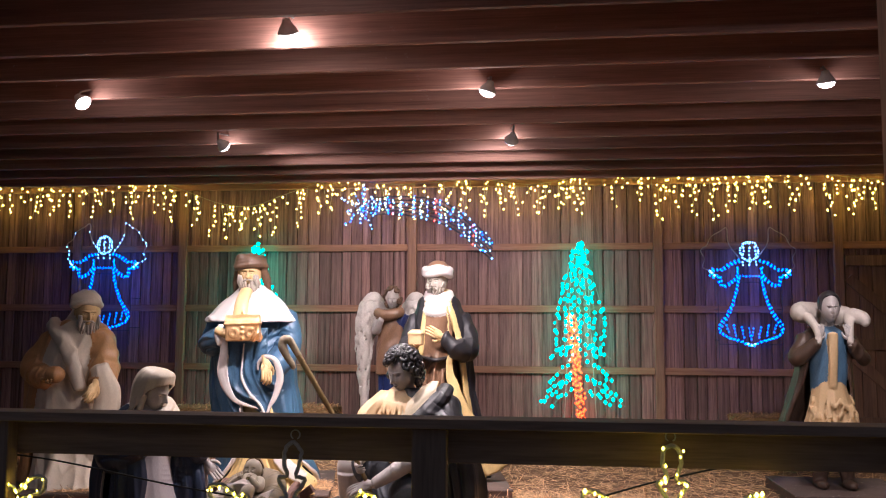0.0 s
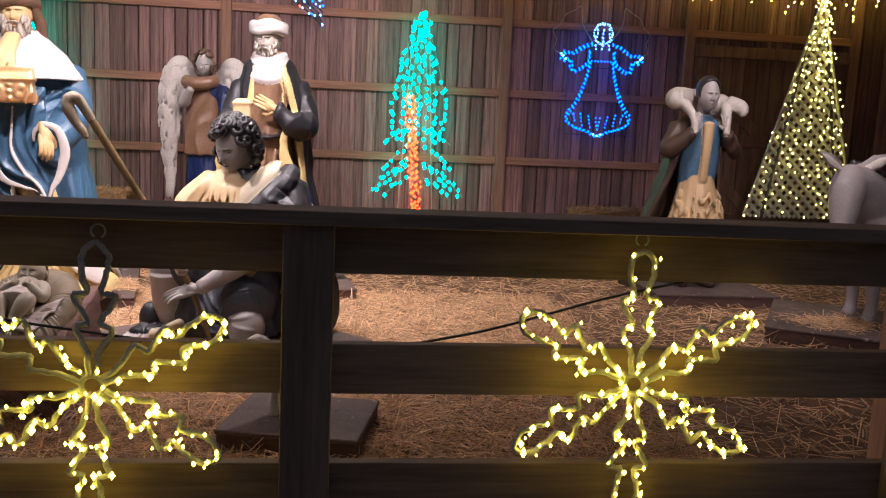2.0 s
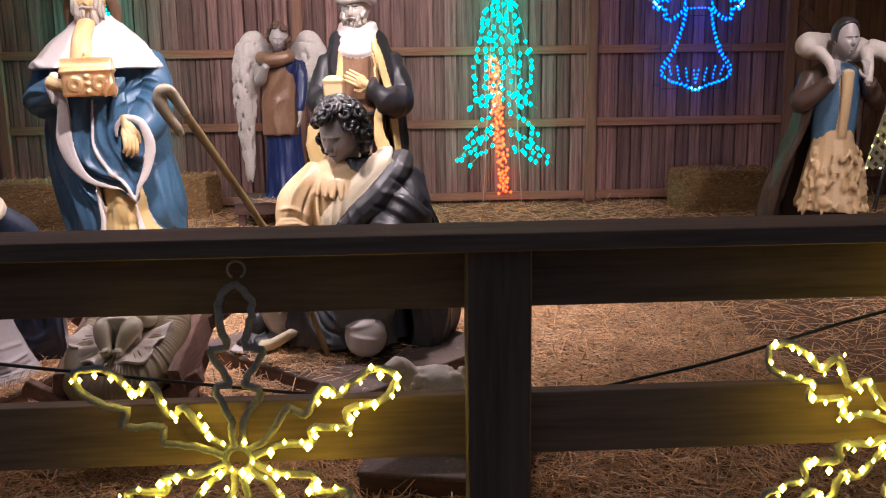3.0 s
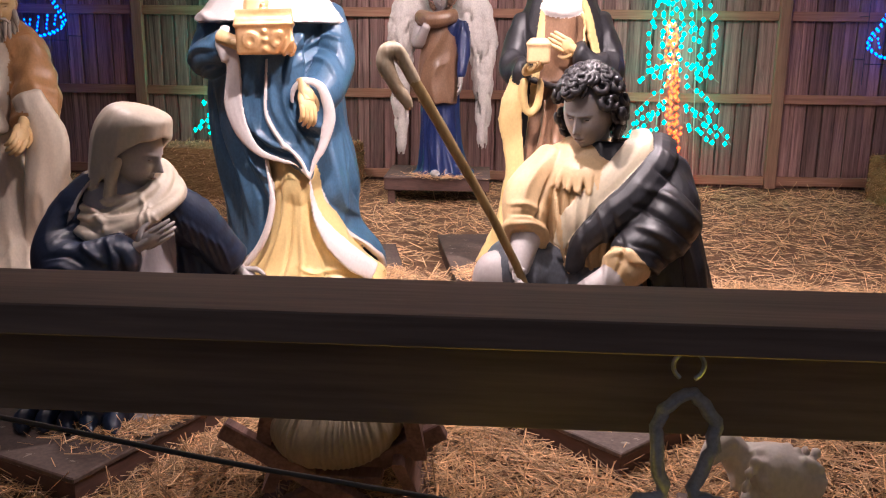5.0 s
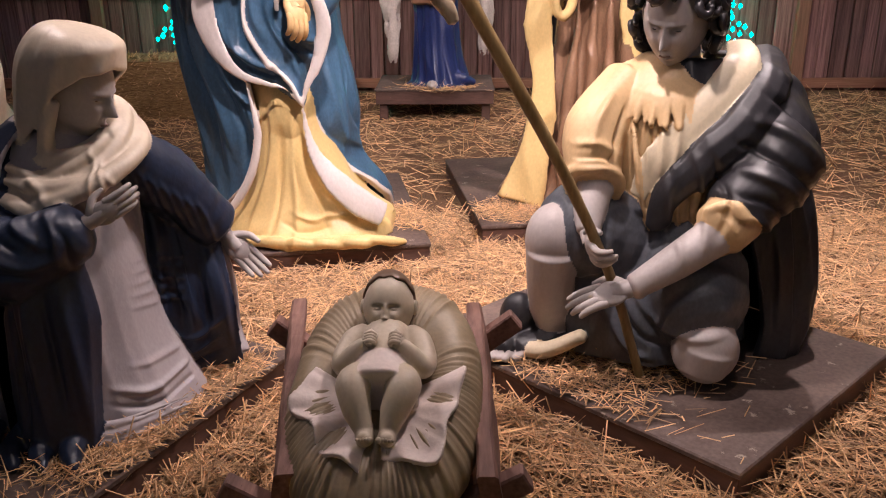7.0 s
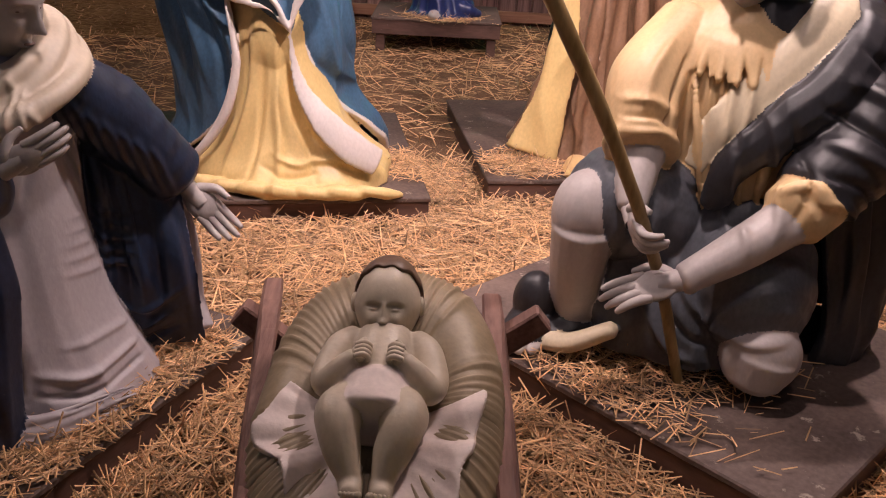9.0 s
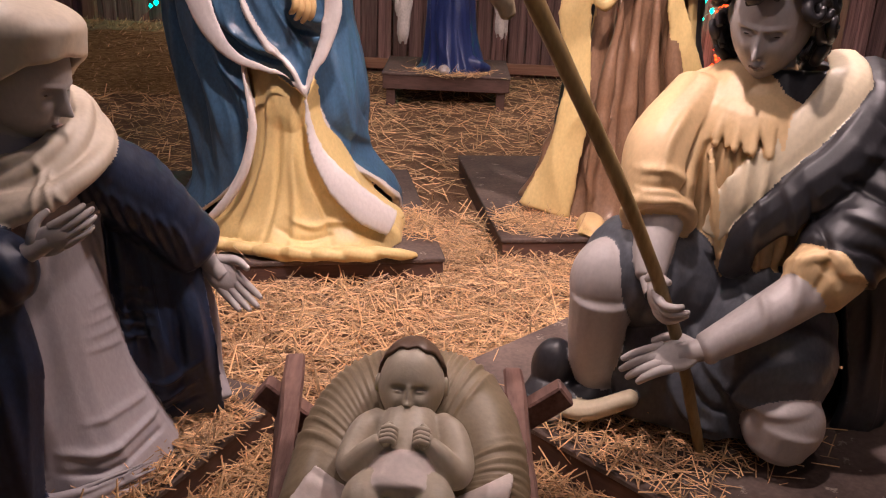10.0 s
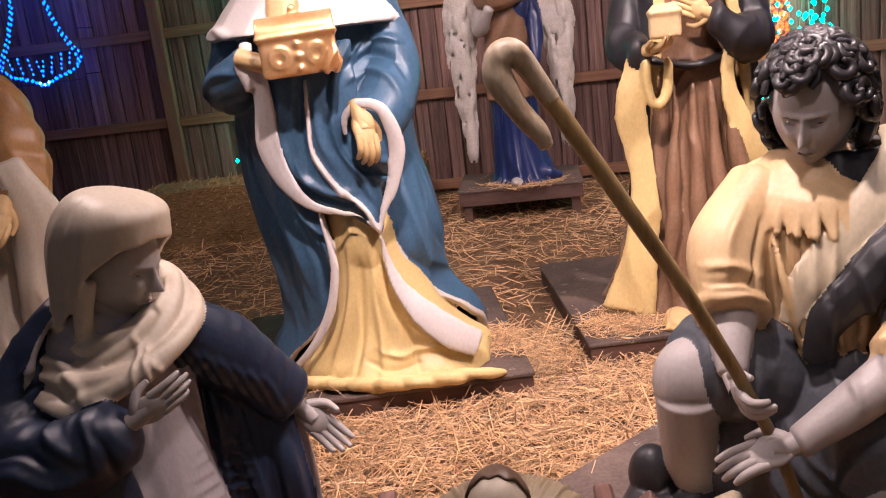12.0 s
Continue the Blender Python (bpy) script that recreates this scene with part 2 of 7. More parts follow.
def part(name, mass, mats, parent=None, label="", smooth=False):
    ob = new(name, mass.mesh(name, mats, smooth) if isinstance(mass, Mass) else mass)
    ob.parent = parent
    return tagged(ob, label)


def solid(name, mass, mats, label, category, smooth=True, m=None, group="", kind=""):
    ob = new(name, mass.mesh(name, mats, smooth))
    if m is not None:
        ob.matrix_basis = m
    return tagged(ob, label, category, group, kind)


# ---- ground, walls, roof ----
rng = random.Random(4)
g = Mass()
xs = np.concatenate([[-60, -30, -15], np.linspace(-8, 8, 110), [15, 30, 60]])
ys = np.concatenate([[-50, -20, -6, 0], np.linspace(3, 12, 70), [16, 30, 60]])
rows = []
for yy in ys:
    rows.append([(xx, yy, 0.022 * noise.noise(Vector((xx * 1.1, yy * 1.1, 3))) + 0.012 * noise.noise(Vector((xx * 5, yy * 5, 1)))) for xx in xs])
g.grid(np.array(rows), 0, close_u=False)
solid("ground", g, DIRT, "earth floor littered with trodden golden straw", "ground", kind="structure")

WALL_Y = 11.27
wall = tagged(new("wall_north"), "rough reddish-brown vertical board wall of an open barn", "wall", kind="structure")
for nm, x in (("wall_west", -7.4), ("wall_east", 7.2)):
    b = Mass().box(x - 0.03, x + 0.03, 4.2, WALL_Y + 0.05, 0, 3.44)
    solid(nm, b, BOARD, "plain dark board side wall of the barn", "wall", False, kind="structure")
ceil = Mass()
for k in range(58):
    y0 = 3.2 + k * 0.145
    ceil.box(-7.5, 7.3, y0, y0 + 0.141, 3.26, 3.285, c=0.003)
solid("ceiling", ceil, ROOF, "dark reddish board roof deck over the joists", "ceiling", False, kind="structure")
roof = Mass().box(-7.8, 7.6, 3.0, 11.8, 3.30, 3.36)
solid("roof", roof, ROOF, "flat roof covering of the barn", "roof", False, kind="structure")
jm = Mass().box(-7.4, 7.2, -0.02, 0.02, 0, 0.20).mesh("joist", JOIST, False)
for k in range(-4, 10):
    j = new("joist", jm)
    j.location = (0, 5.67 + 0.54 * k, 3.06 + rng.uniform(-0.008, 0.008))
    tagged(j, "reddish rough-sawn roof joist with pale scuffs", "joist", "roof joists", "structure")
hb = Mass().box(-7.4, 7.2, WALL_Y - 0.10, WALL_Y - 0.062, 3.08, 3.255)
solid("trim", hb, JOIST, "header plank along the top of the board wall", "beam", False, kind="structure")

GIRT_Z = (0.07, 0.83, 1.57, 2.33)
POST_X = (-7.1, -5.55, -4.11, -1.12, 1.88, 3.96, 5.92)
for k, z in enumerate(GIRT_Z):
    for x0, x1 in zip(POST_X[:-1], POST_X[1:]):
        if x0 == 3.96 and k < 3:
            continue
        part("girt", Mass().box(x0 + 0.055, x1 - 0.055, WALL_Y - 0.065, WALL_Y - 0.024, z - 0.042, z + 0.042), GIRT, wall)
for x in POST_X:
    part("post", Mass().box(x - 0.052, x + 0.052, WALL_Y - 0.085, WALL_Y - 0.022, 0, 3.08), POST, wall)

# ---- fence ----
fence = thing("fence", "dark weathered three-rail timber fence with a flat cap", "fence")
for name, y0, y1, z0, z1 in (("cap_rail", 3.865, 4.015, 0.945, 0.982), ("top_rail", 3.972, 4.010, 0.805, 0.943),
                             ("middle_rail", 3.972, 4.010, 0.47, 0.61), ("bottom_rail", 3.972, 4.010, 0.13, 0.27)):
    part(name, Mass().box(-4.5, 4.5, y0, y1, z0, z1, c=0.002), RAIL, fence)
for x in (-3.5, -1.70, 0.08, 1.85, 3.6):
    part("post", Mass().box(x - 0.067, x + 0.067, 3.90, 3.970, 0, 0.943, c=0.003), FPOST, fence)
rp = Mass().box(1.86, 2.0, 4.02, 4.16, 0, 3.055, c=0.006)
solid("roof_post", rp, POST, "square brown timber post holding up the roof by the fence", "post", False, kind="structure")

# ---- snowflakes hung on the fence ----
ARM = [(0.008, 0.03), (0.016, 0.09), (0.046, 0.150), (0.018, 0.165), (0.022, 0.185), (0.054, 0.238), (0.018, 0.250),
       (0.030, 0.295), (0.032, 0.345), (0.0, 0.378)]


def snowflake(x, z, y, unlit, tilt, seed):
    r = random.Random(seed)
    ob = thing("snowflake_light", "snowflake of grey tinsel rope with yellow bulbs, hung on the fence", "snowflake light",
               pose(x, y, z, 0, tilt, 0), "snowflakes on the fence")
    for k in range(6):
        a = math.radians(60 * k)
        line = [p for p in ARM] + [(-px, pz) for px, pz in ARM[-2::-1]]
        pts = [(px * math.cos(a) + pz * math.sin(a), r.uniform(-0.004, 0.004), -px * math.sin(a) + pz * math.cos(a)) for px, pz in line]
        fine = smooth_line(pts, 84)
        wob = fine + np.array([[r.uniform(-0.003, 0.003) for _ in range(3)] for _ in fine])
        arm = part("arm", Mass().tube(wob, 0.0085, n=6), GARLAND, ob, smooth=True)
        lit = Mass()
        for q in range(1, 84, 2):
            if k in unlit and q > unlit[k] * 84:
                continue
            if r.random() < 0.22:
                continue
            p = fine[q] + np.array([r.uniform(-0.014, 0.014), -0.012 + r.uniform(-0.006, 0.004), r.uniform(-0.014, 0.014)])
            lit.bulb(p, r.choice((0.004, 0.005, 0.006, 0.0085)), l=1.4)
        if lit.v:
            tagged(part("bulb", lit, B_YELLOW, arm, "lit yellow bulbs"), kind="stuff")
    part("hub", Mass().tube([(0.028 * math.cos(t), 0, 0.028 * math.sin(t)) for t in np.linspace(0, 6.2832, 20)], 0.008, n=6), GARLAND, ob)
    h = [(0.018 * math.sin(t), 0.022, 0.405 + 0.018 * math.cos(t)) for t in np.linspace(-2.6, 2.6, 16)]
    part("hook", Mass().tube(h, 0.003, n=6), METAL, ob, "bent metal hook")
    return ob


snowflake(0.985, 0.52, 3.925, {}, 0, 1)
snowflake(-0.47, 0.50, 3.925, {0: 0.03, 1: 0.75, 5: 0.55}, 2, 2)
snowflake(-1.80, 0.51, 3.925, {3: 0.5}, -2, 3)

cable = smooth_line([(-2.6, 4.06, 0.80), (-1.7, 4.08, 0.78), (-0.93, 4.10, 0.655), (0.0, 4.10, 0.545), (0.5, 4.08, 0.61), (0.92, 4.05, 0.735), (1.25, 4.03, 0.82)], 60)
solid("power_cable", Mass().tube(cable, 0.004, n=6), WIRE, "black power cable slung along the back of the fence", "cable")

# ---- spot lamps under the joists, the added fill pair included ----
for (lx, ly, lz), to, power, cone in SPOTS_AND_FILLS:
    ob = thing("spot_or_fill_lamp", "white can spot lamp clamped to a roof joist, two of eight added as fill", "spot lamp", look((lx, ly, lz), to), "spot lamps under the roof")
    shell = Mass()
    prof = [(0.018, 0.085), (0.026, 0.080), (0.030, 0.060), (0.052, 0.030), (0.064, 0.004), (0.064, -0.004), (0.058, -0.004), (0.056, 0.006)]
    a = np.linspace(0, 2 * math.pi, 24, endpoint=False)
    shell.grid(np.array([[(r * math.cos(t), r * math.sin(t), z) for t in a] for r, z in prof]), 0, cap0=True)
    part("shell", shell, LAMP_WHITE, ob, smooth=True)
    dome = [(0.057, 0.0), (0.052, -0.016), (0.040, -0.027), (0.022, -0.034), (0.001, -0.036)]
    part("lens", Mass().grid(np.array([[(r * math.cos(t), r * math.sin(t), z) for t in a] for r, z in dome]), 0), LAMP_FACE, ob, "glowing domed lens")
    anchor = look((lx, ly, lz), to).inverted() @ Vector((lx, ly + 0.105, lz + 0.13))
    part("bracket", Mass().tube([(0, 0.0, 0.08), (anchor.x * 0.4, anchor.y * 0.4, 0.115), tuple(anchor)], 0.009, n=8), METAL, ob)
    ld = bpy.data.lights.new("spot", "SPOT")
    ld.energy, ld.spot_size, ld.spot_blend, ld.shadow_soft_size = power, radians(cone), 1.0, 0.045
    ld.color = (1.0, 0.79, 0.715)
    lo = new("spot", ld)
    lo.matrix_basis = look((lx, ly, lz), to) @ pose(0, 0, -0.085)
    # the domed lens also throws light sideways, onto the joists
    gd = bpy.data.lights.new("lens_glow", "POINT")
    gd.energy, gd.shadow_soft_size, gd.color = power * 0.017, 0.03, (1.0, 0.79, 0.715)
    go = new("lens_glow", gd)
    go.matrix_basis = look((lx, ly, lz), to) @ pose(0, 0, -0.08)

# ---- door in the wall ----
door = thing("door_1", "braced plank barn door, closed, brown", "door", pose(4.02, WALL_Y - 0.07, 0), kind="structure")
for k in range(12):
    part("plank", Mass().box(k * 0.152 + 0.005, k * 0.152 + 0.15, 0.0, 0.03, 0.03, 2.2, c=0.005), DOOR, door)
for z in (0.2, 1.1, 2.08):
    part("ledge", Mass().box(0.0, 1.82, -0.035, 0.0, z, z + 0.13, c=0.005), DOOR, door)
for s, z in ((1, 1.24), (1, 0.34)):
    brace = Mass().box(0, 1.0, -0.033, -0.001, -0.06, 0.06, turn=pose(0.03, 0, z + 0.70, 0, 42, 0))
    part("brace", brace, DOOR, door)


# ---- light displays on the wall ----
def bulb_line(mass, pts, gap, r, rs, jitter=0.004, skip=0.0, l=1.2):
    pts = np.array(pts, float)
    seg = np.linalg.norm(np.diff(pts, axis=0), axis=1)
    d = np.concatenate([[0], np.cumsum(seg)])
    for s in np.arange(gap / 2, d[-1], gap):
        if rs.random() < skip:
            continue
        p = [np.interp(s, d, pts[:, i]) + rs.uniform(-jitter, jitter) for i in range(3)]
        mass.bulb(p, r * rs.uniform(0.85, 1.15), l=l)


rs = random.Random(11)
ice = thing("icicle_lights", "string of warm yellow icicle lights swagged along the wall top", "string lights")
top = smooth_line([(-7.2, 11.10, 3.06), (-5.6, 11.10, 3.03), (-4.5, 11.10, 3.06), (-4.1, 11.10, 2.98), (-3.6, 11.10, 2.80), (-3.15, 11.10, 2.75), (-2.7, 11.10, 2.90),
                   (-2.1, 11.10, 3.06), (-1.2, 11.10, 3.0), (-0.3, 11.10, 3.05), (0.4, 11.10, 2.98), (1.2, 11.10, 3.10), (2.2, 11.10, 3.05), (3.2, 11.10, 3.08),
                   (4.2, 11.10, 3.0), (5.2, 11.10, 2.9), (6.1, 11.10, 3.04), (7.0, 11.10, 3.0)], 260) + np.array([0, -0.06, 0.10])
wire, bulbs = Mass().tube(top, 0.004, n=5), Mass()
x = -7.1
lengths = (0.22, 0.42, 0.30, 0.16, 0.50, 0.34, 0.20, 0.44)
k = 0
while x < 6.95:
    z = np.interp(x, top[:, 0], top[:, 2])
    ln = lengths[k % 8] * rs.uniform(0.75, 1.2)
    sway = rs.uniform(-0.07, 0.07)
    wire.tube([(x, 11.04, z), (x + sway * 0.5, 11.035, z - ln / 2), (x + sway, 11.03, z - ln)], 0.0028, n=4, ends=False)
    nb = max(2, int(ln / 0.062))
    for q in range(nb):
        s = (q + rs.uniform(0.3, 0.9)) / nb
        bulbs.bulb((x + sway * s + rs.uniform(-0.05, 0.05), 11.025 + rs.uniform(-0.012, 0.008), z - ln * s), rs.uniform(0.0085, 0.0135), l=1.3)
    x += rs.choice((0.05, 0.07, 0.09, 0.15))
    k += 1
part("wire", wire, WHITE_WIRE, ice)
tagged(part("bulb", bulbs, B_ICICLE, ice, "lit warm yellow bulbs"), kind="stuff")

# comet
comet = thing("comet_light", "comet star of blue, white and red bulbs on a dark frame", "star light")
fr, pale, blue, red = Mass(), Mass(), Mass(), Mass()
cx, cy, cz = -1.72, 10.98, 2.80
for k in range(10):
    a = k * math.pi / 5 + 0.2
    ln = 0.30 if k % 2 == 0 else 0.20
    pts = [(cx, cy, cz), (cx + ln * math.cos(a), cy - 0.01, cz + ln * math.sin(a))]
    fr.tube(pts, 0.006, n=5)
    bulb_line(pale, pts, 0.052, 0.011, rs, 0.010, 0.25)
    bulb_line(blue, pts, 0.050, 0.012, rs, 0.016, 0.45)
for k in range(6):
    o = k / 5
    pts = smooth_line([(cx + 0.1, cy, cz + 0.12 - 0.2 * o), (-1.25, cy, 2.94 - 0.22 * o), (-0.75, cy, 2.88 - 0.27 * o), (-0.40 - 0.02 * o, cy, 2.66 - 0.24 * o), (-0.10 - 0.02 * o, cy, 2.16 + 0.40 * (1 - o) * 0.55)], 30)
    fr.tube(pts, 0.009, n=5)
    bulb_line(pale, pts - np.array([0, 0.012, 0]), 0.085, 0.0115, rs, 0.012, 0.25)
    bulb_line(blue, pts - np.array([0, 0.012, 0]), 0.16, 0.0125, rs, 0.014, 0.35)
    bulb_line(red, pts - np.array([0, 0.012, 0]), 0.55, 0.0125, rs, 0.014, 0.35)
fr.tube([(-1.6, cy + 0.02, 2.78), (-1.6, cy + 0.2, 3.0)], 0.006, n=5)
part("frame", fr, DARKFRAME, comet)
tagged(part("bulb", pale, B_PALEBLUE, comet, "pale blue bulbs"), kind="stuff")
tagged(part("bulb", blue, B_BLUE, comet, "deep blue bulbs"), kind="stuff")
tagged(part("bulb", red, B_RED, comet, "red bulbs"), kind="stuff")


WING_ROPE = surface("wing_rope", (0.34, 0.26, 0.17), (0.58, 0.46, 0.32), 0.5, (20, 20, 20), 90, 0.2)


def light_angel(x, z, wings_lit, seed):
    r = random.Random(seed)
    ob = thing("angel_light", "blue bulb angel outline on wire" + (", wings lit pale" if wings_lit else ", wings unlit"),
               "angel light", pose(x, 10.98, z), "angel lights on the wall")
    frame_m, dim, deep, pale_m = Mass(), Mass(), Mass(), Mass()
    Y = 0.0
    half = {
        "sleeve": [(0.10, 0.24), (0.22, 0.20), (0.33, 0.13), (0.43, 0.13), (0.46, 0.08), (0.42, 0.04), (0.36, 0.06), (0.33, -0.06), (0.22, -0.02), (0.15, 0.06), (0.14, 0.16)],
        "robe": [(0.13, 0.06), (0.17, -0.15), (0.25, -0.36), (0.35, -0.52), (0.35, -0.60), (0.26, -0.66), (0.12, -0.70), (0.0, -0.76)],
        "hem": [(0.28, -0.50), (0.25, -0.62), (0.20, -0.50), (0.17, -0.66), (0.11, -0.52), (0.08, -0.68), (0.03, -0.54), (0.0, -0.68)],
        "wing": [(0.10, 0.26), (0.22, 0.44), (0.24, 0.62), (0.32, 0.58), (0.42, 0.52), (0.47, 0.42), (0.54, 0.36), (0.50, 0.26), (0.52, 0.16), (0.44, 0.12)],
    }
    for sgn in (-1, 1):
        for key, line in half.items():
            pts = [(sgn * px, Y + (0.05 if key == "wing" else 0), pz) for px, pz in line]
            if key != "hem":
                pts = smooth_line(pts, 40)
            (dim if key == "wing" else frame_m).tube(pts, 0.007 if key == "wing" else 0.005, n=5)
            if key == "wing":
                if wings_lit:
                    bulb_line(pale_m, np.array(pts) - [0, 0.01, 0], 0.055, 0.009, r, 0.006, 0.45)
            elif key != "hem":
                for inset in (1.0, 0.93):
                    bulb_line(deep, np.array(pts) * np.array([inset, 1, 1]) - np.array([0, 0.01, 0.012 * (1 - inset) / 0.07]), 0.046, 0.0125, r, 0.004)
            else:
                for a, b in zip(pts[:-1:2], pts[1::2]):
                    bulb_line(deep, [np.array(a) - [0, 0.01, 0], np.array(b) - [0, 0.01, 0]], 0.04, 0.0105, r, 0.003)
        for px, pz in ((0.43, 0.09), (0.40, 0.06), (0.45, 0.11)):
            pale_m.bulb((sgn * px, -0.012, pz), 0.016)
        frame_m.tube([(sgn * 0.36, 0.02, 0.12), (sgn * 0.36, 0.02, -0.92)], 0.004, n=5)
    for hx in (-0.36, 0.36):
        for hz in (-0.33, 0.42 if hx > 9 else -0.70):
            frame_m.tube([(hx, 0.02, hz), (hx, 0.30, hz)], 0.004, n=5)
    frame_m.tube([(-0.36, 0.02, -0.74), (0.36, 0.02, -0.74)], 0.004, n=5)
    frame_m.tube([(-0.36, 0.02, -0.02), (0.36, 0.02, -0.02)], 0.004, n=5)
    bulb_line(deep, [(-0.13, -0.01, 0.05), (0.13, -0.01, 0.05)], 0.036, 0.011, r, 0.003)
    head = [(0.10 * math.cos(t), -0.01, 0.34 + 0.11 * math.sin(t)) for t in np.linspace(0, 6.2832, 30)]
    frame_m.tube(head, 0.005, n=5)
    bulb_line(pale_m, head, 0.028, 0.0115, r, 0.004)
    for dx in (-0.06, 0.0, 0.06):
        bulb_line(pale_m, [(dx, -0.012, 0.45), (dx * 1.3, -0.012, 0.16)], 0.042, 0.0105, r, 0.006)
    for dx in (-0.04, 0, 0.04):
        pale_m.bulb((dx, -0.012, -0.75 + abs(dx) * 0.4), 0.015)
    part("frame", frame_m, DARKFRAME, ob)
    part("wing", dim, WING_ROPE, ob, "unlit brown rope wings")
    tagged(part("rope_light", deep, B_BLUE, ob, "deep blue bulbs"), kind="stuff")
    tagged(part("bulb", pale_m, B_PALEBLUE, ob, "pale blue bulbs"), kind="stuff")


light_angel(2.89, 1.90, False, 5)
light_angel(-5.05, 2.02, True, 6)


def light_tree(x, seed):
    r = random.Random(seed)
    ob = thing("tree_light", "fir tree of green bulbs with a red bulb trunk", "tree light", pose(x, 11.02, 0), "light trees on the wall")
    fr_m, gm, om = Mass(), Mass(), Mass()
    for k in range(7):
        f = (k - 3) / 3
        top_z = 2.40 - 0.10 * abs(f)
        pts = smooth_line([(0.0 + 0.05 * f, 0, top_z), (0.14 * f, 0, 2.0), (0.25 * f, 0, 1.6), (0.27 * f, 0, 1.25), (0.22 * f - 0.01, 0, 1.0)], 24)
        fr_m.tube(pts, 0.003, n=4)
        bulb_line(gm, pts - np.array([0, 0.01, 0]), 0.052, 0.0195, r, 0.026, 0.08)
    for sgn in (-1, 1):
        for z0, z1, w in ((1.15, 0.98, 0.36), (0.95, 0.70, 0.38), (0.80, 0.42, 0.52), (0.74, 0.48, 0.40), (0.62, 0.40, 0.36)):
            pts = smooth_line([(sgn * 0.08, 0, z0), (sgn * w * 0.6, 0, (z0 + z1) / 2 + 0.02), (sgn * w, 0, z1)], 14)
            fr_m.tube(pts, 0.003, n=4)
            bulb_line(gm, pts - np.array([0, 0.01, 0]), 0.056, 0.020, r, 0.026, 0.1)
    for sgn in (-0.2, 0.2):
        fr_m.tube([(sgn, 0.0, 0.0), (sgn * 0.4, 0.0, 2.3)], 0.006, n=5)
    zig = [((-1) ** k * 0.055 - 0.10 + 0.12 * k / 22, -0.02, 1.50 - k * 0.062) for k in range(23)]
    fr_m.tube(zig, 0.004, n=4)
    bulb_line(om, zig, 0.034, 0.017, r, 0.016)
    bulb_line(om, [(-px - 0.2 + 0.24 * i / 22, py, pz) for i, (px, py, pz) in enumerate(zig)], 0.055, 0.014, r, 0.016)
    part("frame", fr_m, WHITE_WIRE, ob)
    tagged(part("bulb", gm, B_GREEN, ob, "lit sea-green bulbs"), kind="stuff")
    tagged(part("bulb", om, B_ORANGE, ob, "lit orange-red trunk bulbs"), kind="stuff")


light_tree(0.93, 7)
light_tree(-3.05, 8)

# ---- lattice tree ----
lt = thing("lattice_tree", "cone of white garden lattice wound with warm bulbs and a star", "lattice tree", pose(4.80, 10.0, 0))
ZB, ZT = 0.42, 2.60


def in_panel(px, pz, wl, wr):
    f = (ZT - pz) / (ZT - ZB)
    return 0 <= f <= 1 and -wl * f <= px <= wr * f


for wl, wr, turn in ((0.62, 0.56, pose(0, 0, 0, -6, 0, 0)),):
    for direction in (1, -1):
        c = -3.4
        while c < 3.4:
            ins = [t for t in np.linspace(ZB, ZT, 160) if in_panel(direction * (t - 1.4) + c, t, wl, wr)]
            if len(ins) > 3:
                a, b = ins[0], ins[-1]
                ca, cb = direction * (a - 1.4) + c, direction * (b - 1.4) + c
                part("slat", Mass().tube([(ca, 0.008 * direction, a), (cb, 0.008 * direction, b)], 0.019, n=4, flat=0.25, up=(0, 1, 0)), LATTICE, lt)
            c += 0.105
    part("edge", Mass().tube([(-wl, -0.02, ZB), (0, -0.02, ZT)], 0.016, n=6), LATTICE, lt)
    part("edge", Mass().tube([(wr, -0.02, ZB), (0, -0.02, ZT)], 0.016, n=6), LATTICE, lt)
for sx, sy in ((-0.5, 0.0), (0.45, 0.0), (0.0, 0.5)):
    part("leg", Mass().tube([(sx, sy, 0), (sx * 0.1, sy * 0.1, ZT - 0.1)], 0.018, n=8), DARKFRAME, lt)
lb = Mass()
for k in range(13):
    f = (k - 6) / 6
    pts = [(0.02 * f, -0.05, ZT), ((0.56 if f > 0 else 0.62) * f, -0.06, ZB)]
    bulb_line(lb, pts, 0.095, 0.0098, rs, 0.035, 0.2)
tagged(part("bulb", lb, B_WARM, lt, "lit warm white bulbs"), kind="stuff")
sm, sb = Mass(), Mass()
star = [((0.32 if k % 2 == 0 else 0.13) * math.sin(k * math.pi / 5), -0.03, 2.82 + (0.30 if k % 2 == 0 else 0.12) * math.cos(k * math.pi / 5)) for k in range(11)]
sm.tube(star, 0.012, n=5)
bulb_line(sb, np.array(star) - np.array([0, 0.015, 0]), 0.10, 0.011, rs, 0.01, 0.2)
part("star", sm, DARKFRAME, lt)
tagged(part("bulb", sb, B_WARM, lt, "lit warm white bulbs"), kind="stuff")


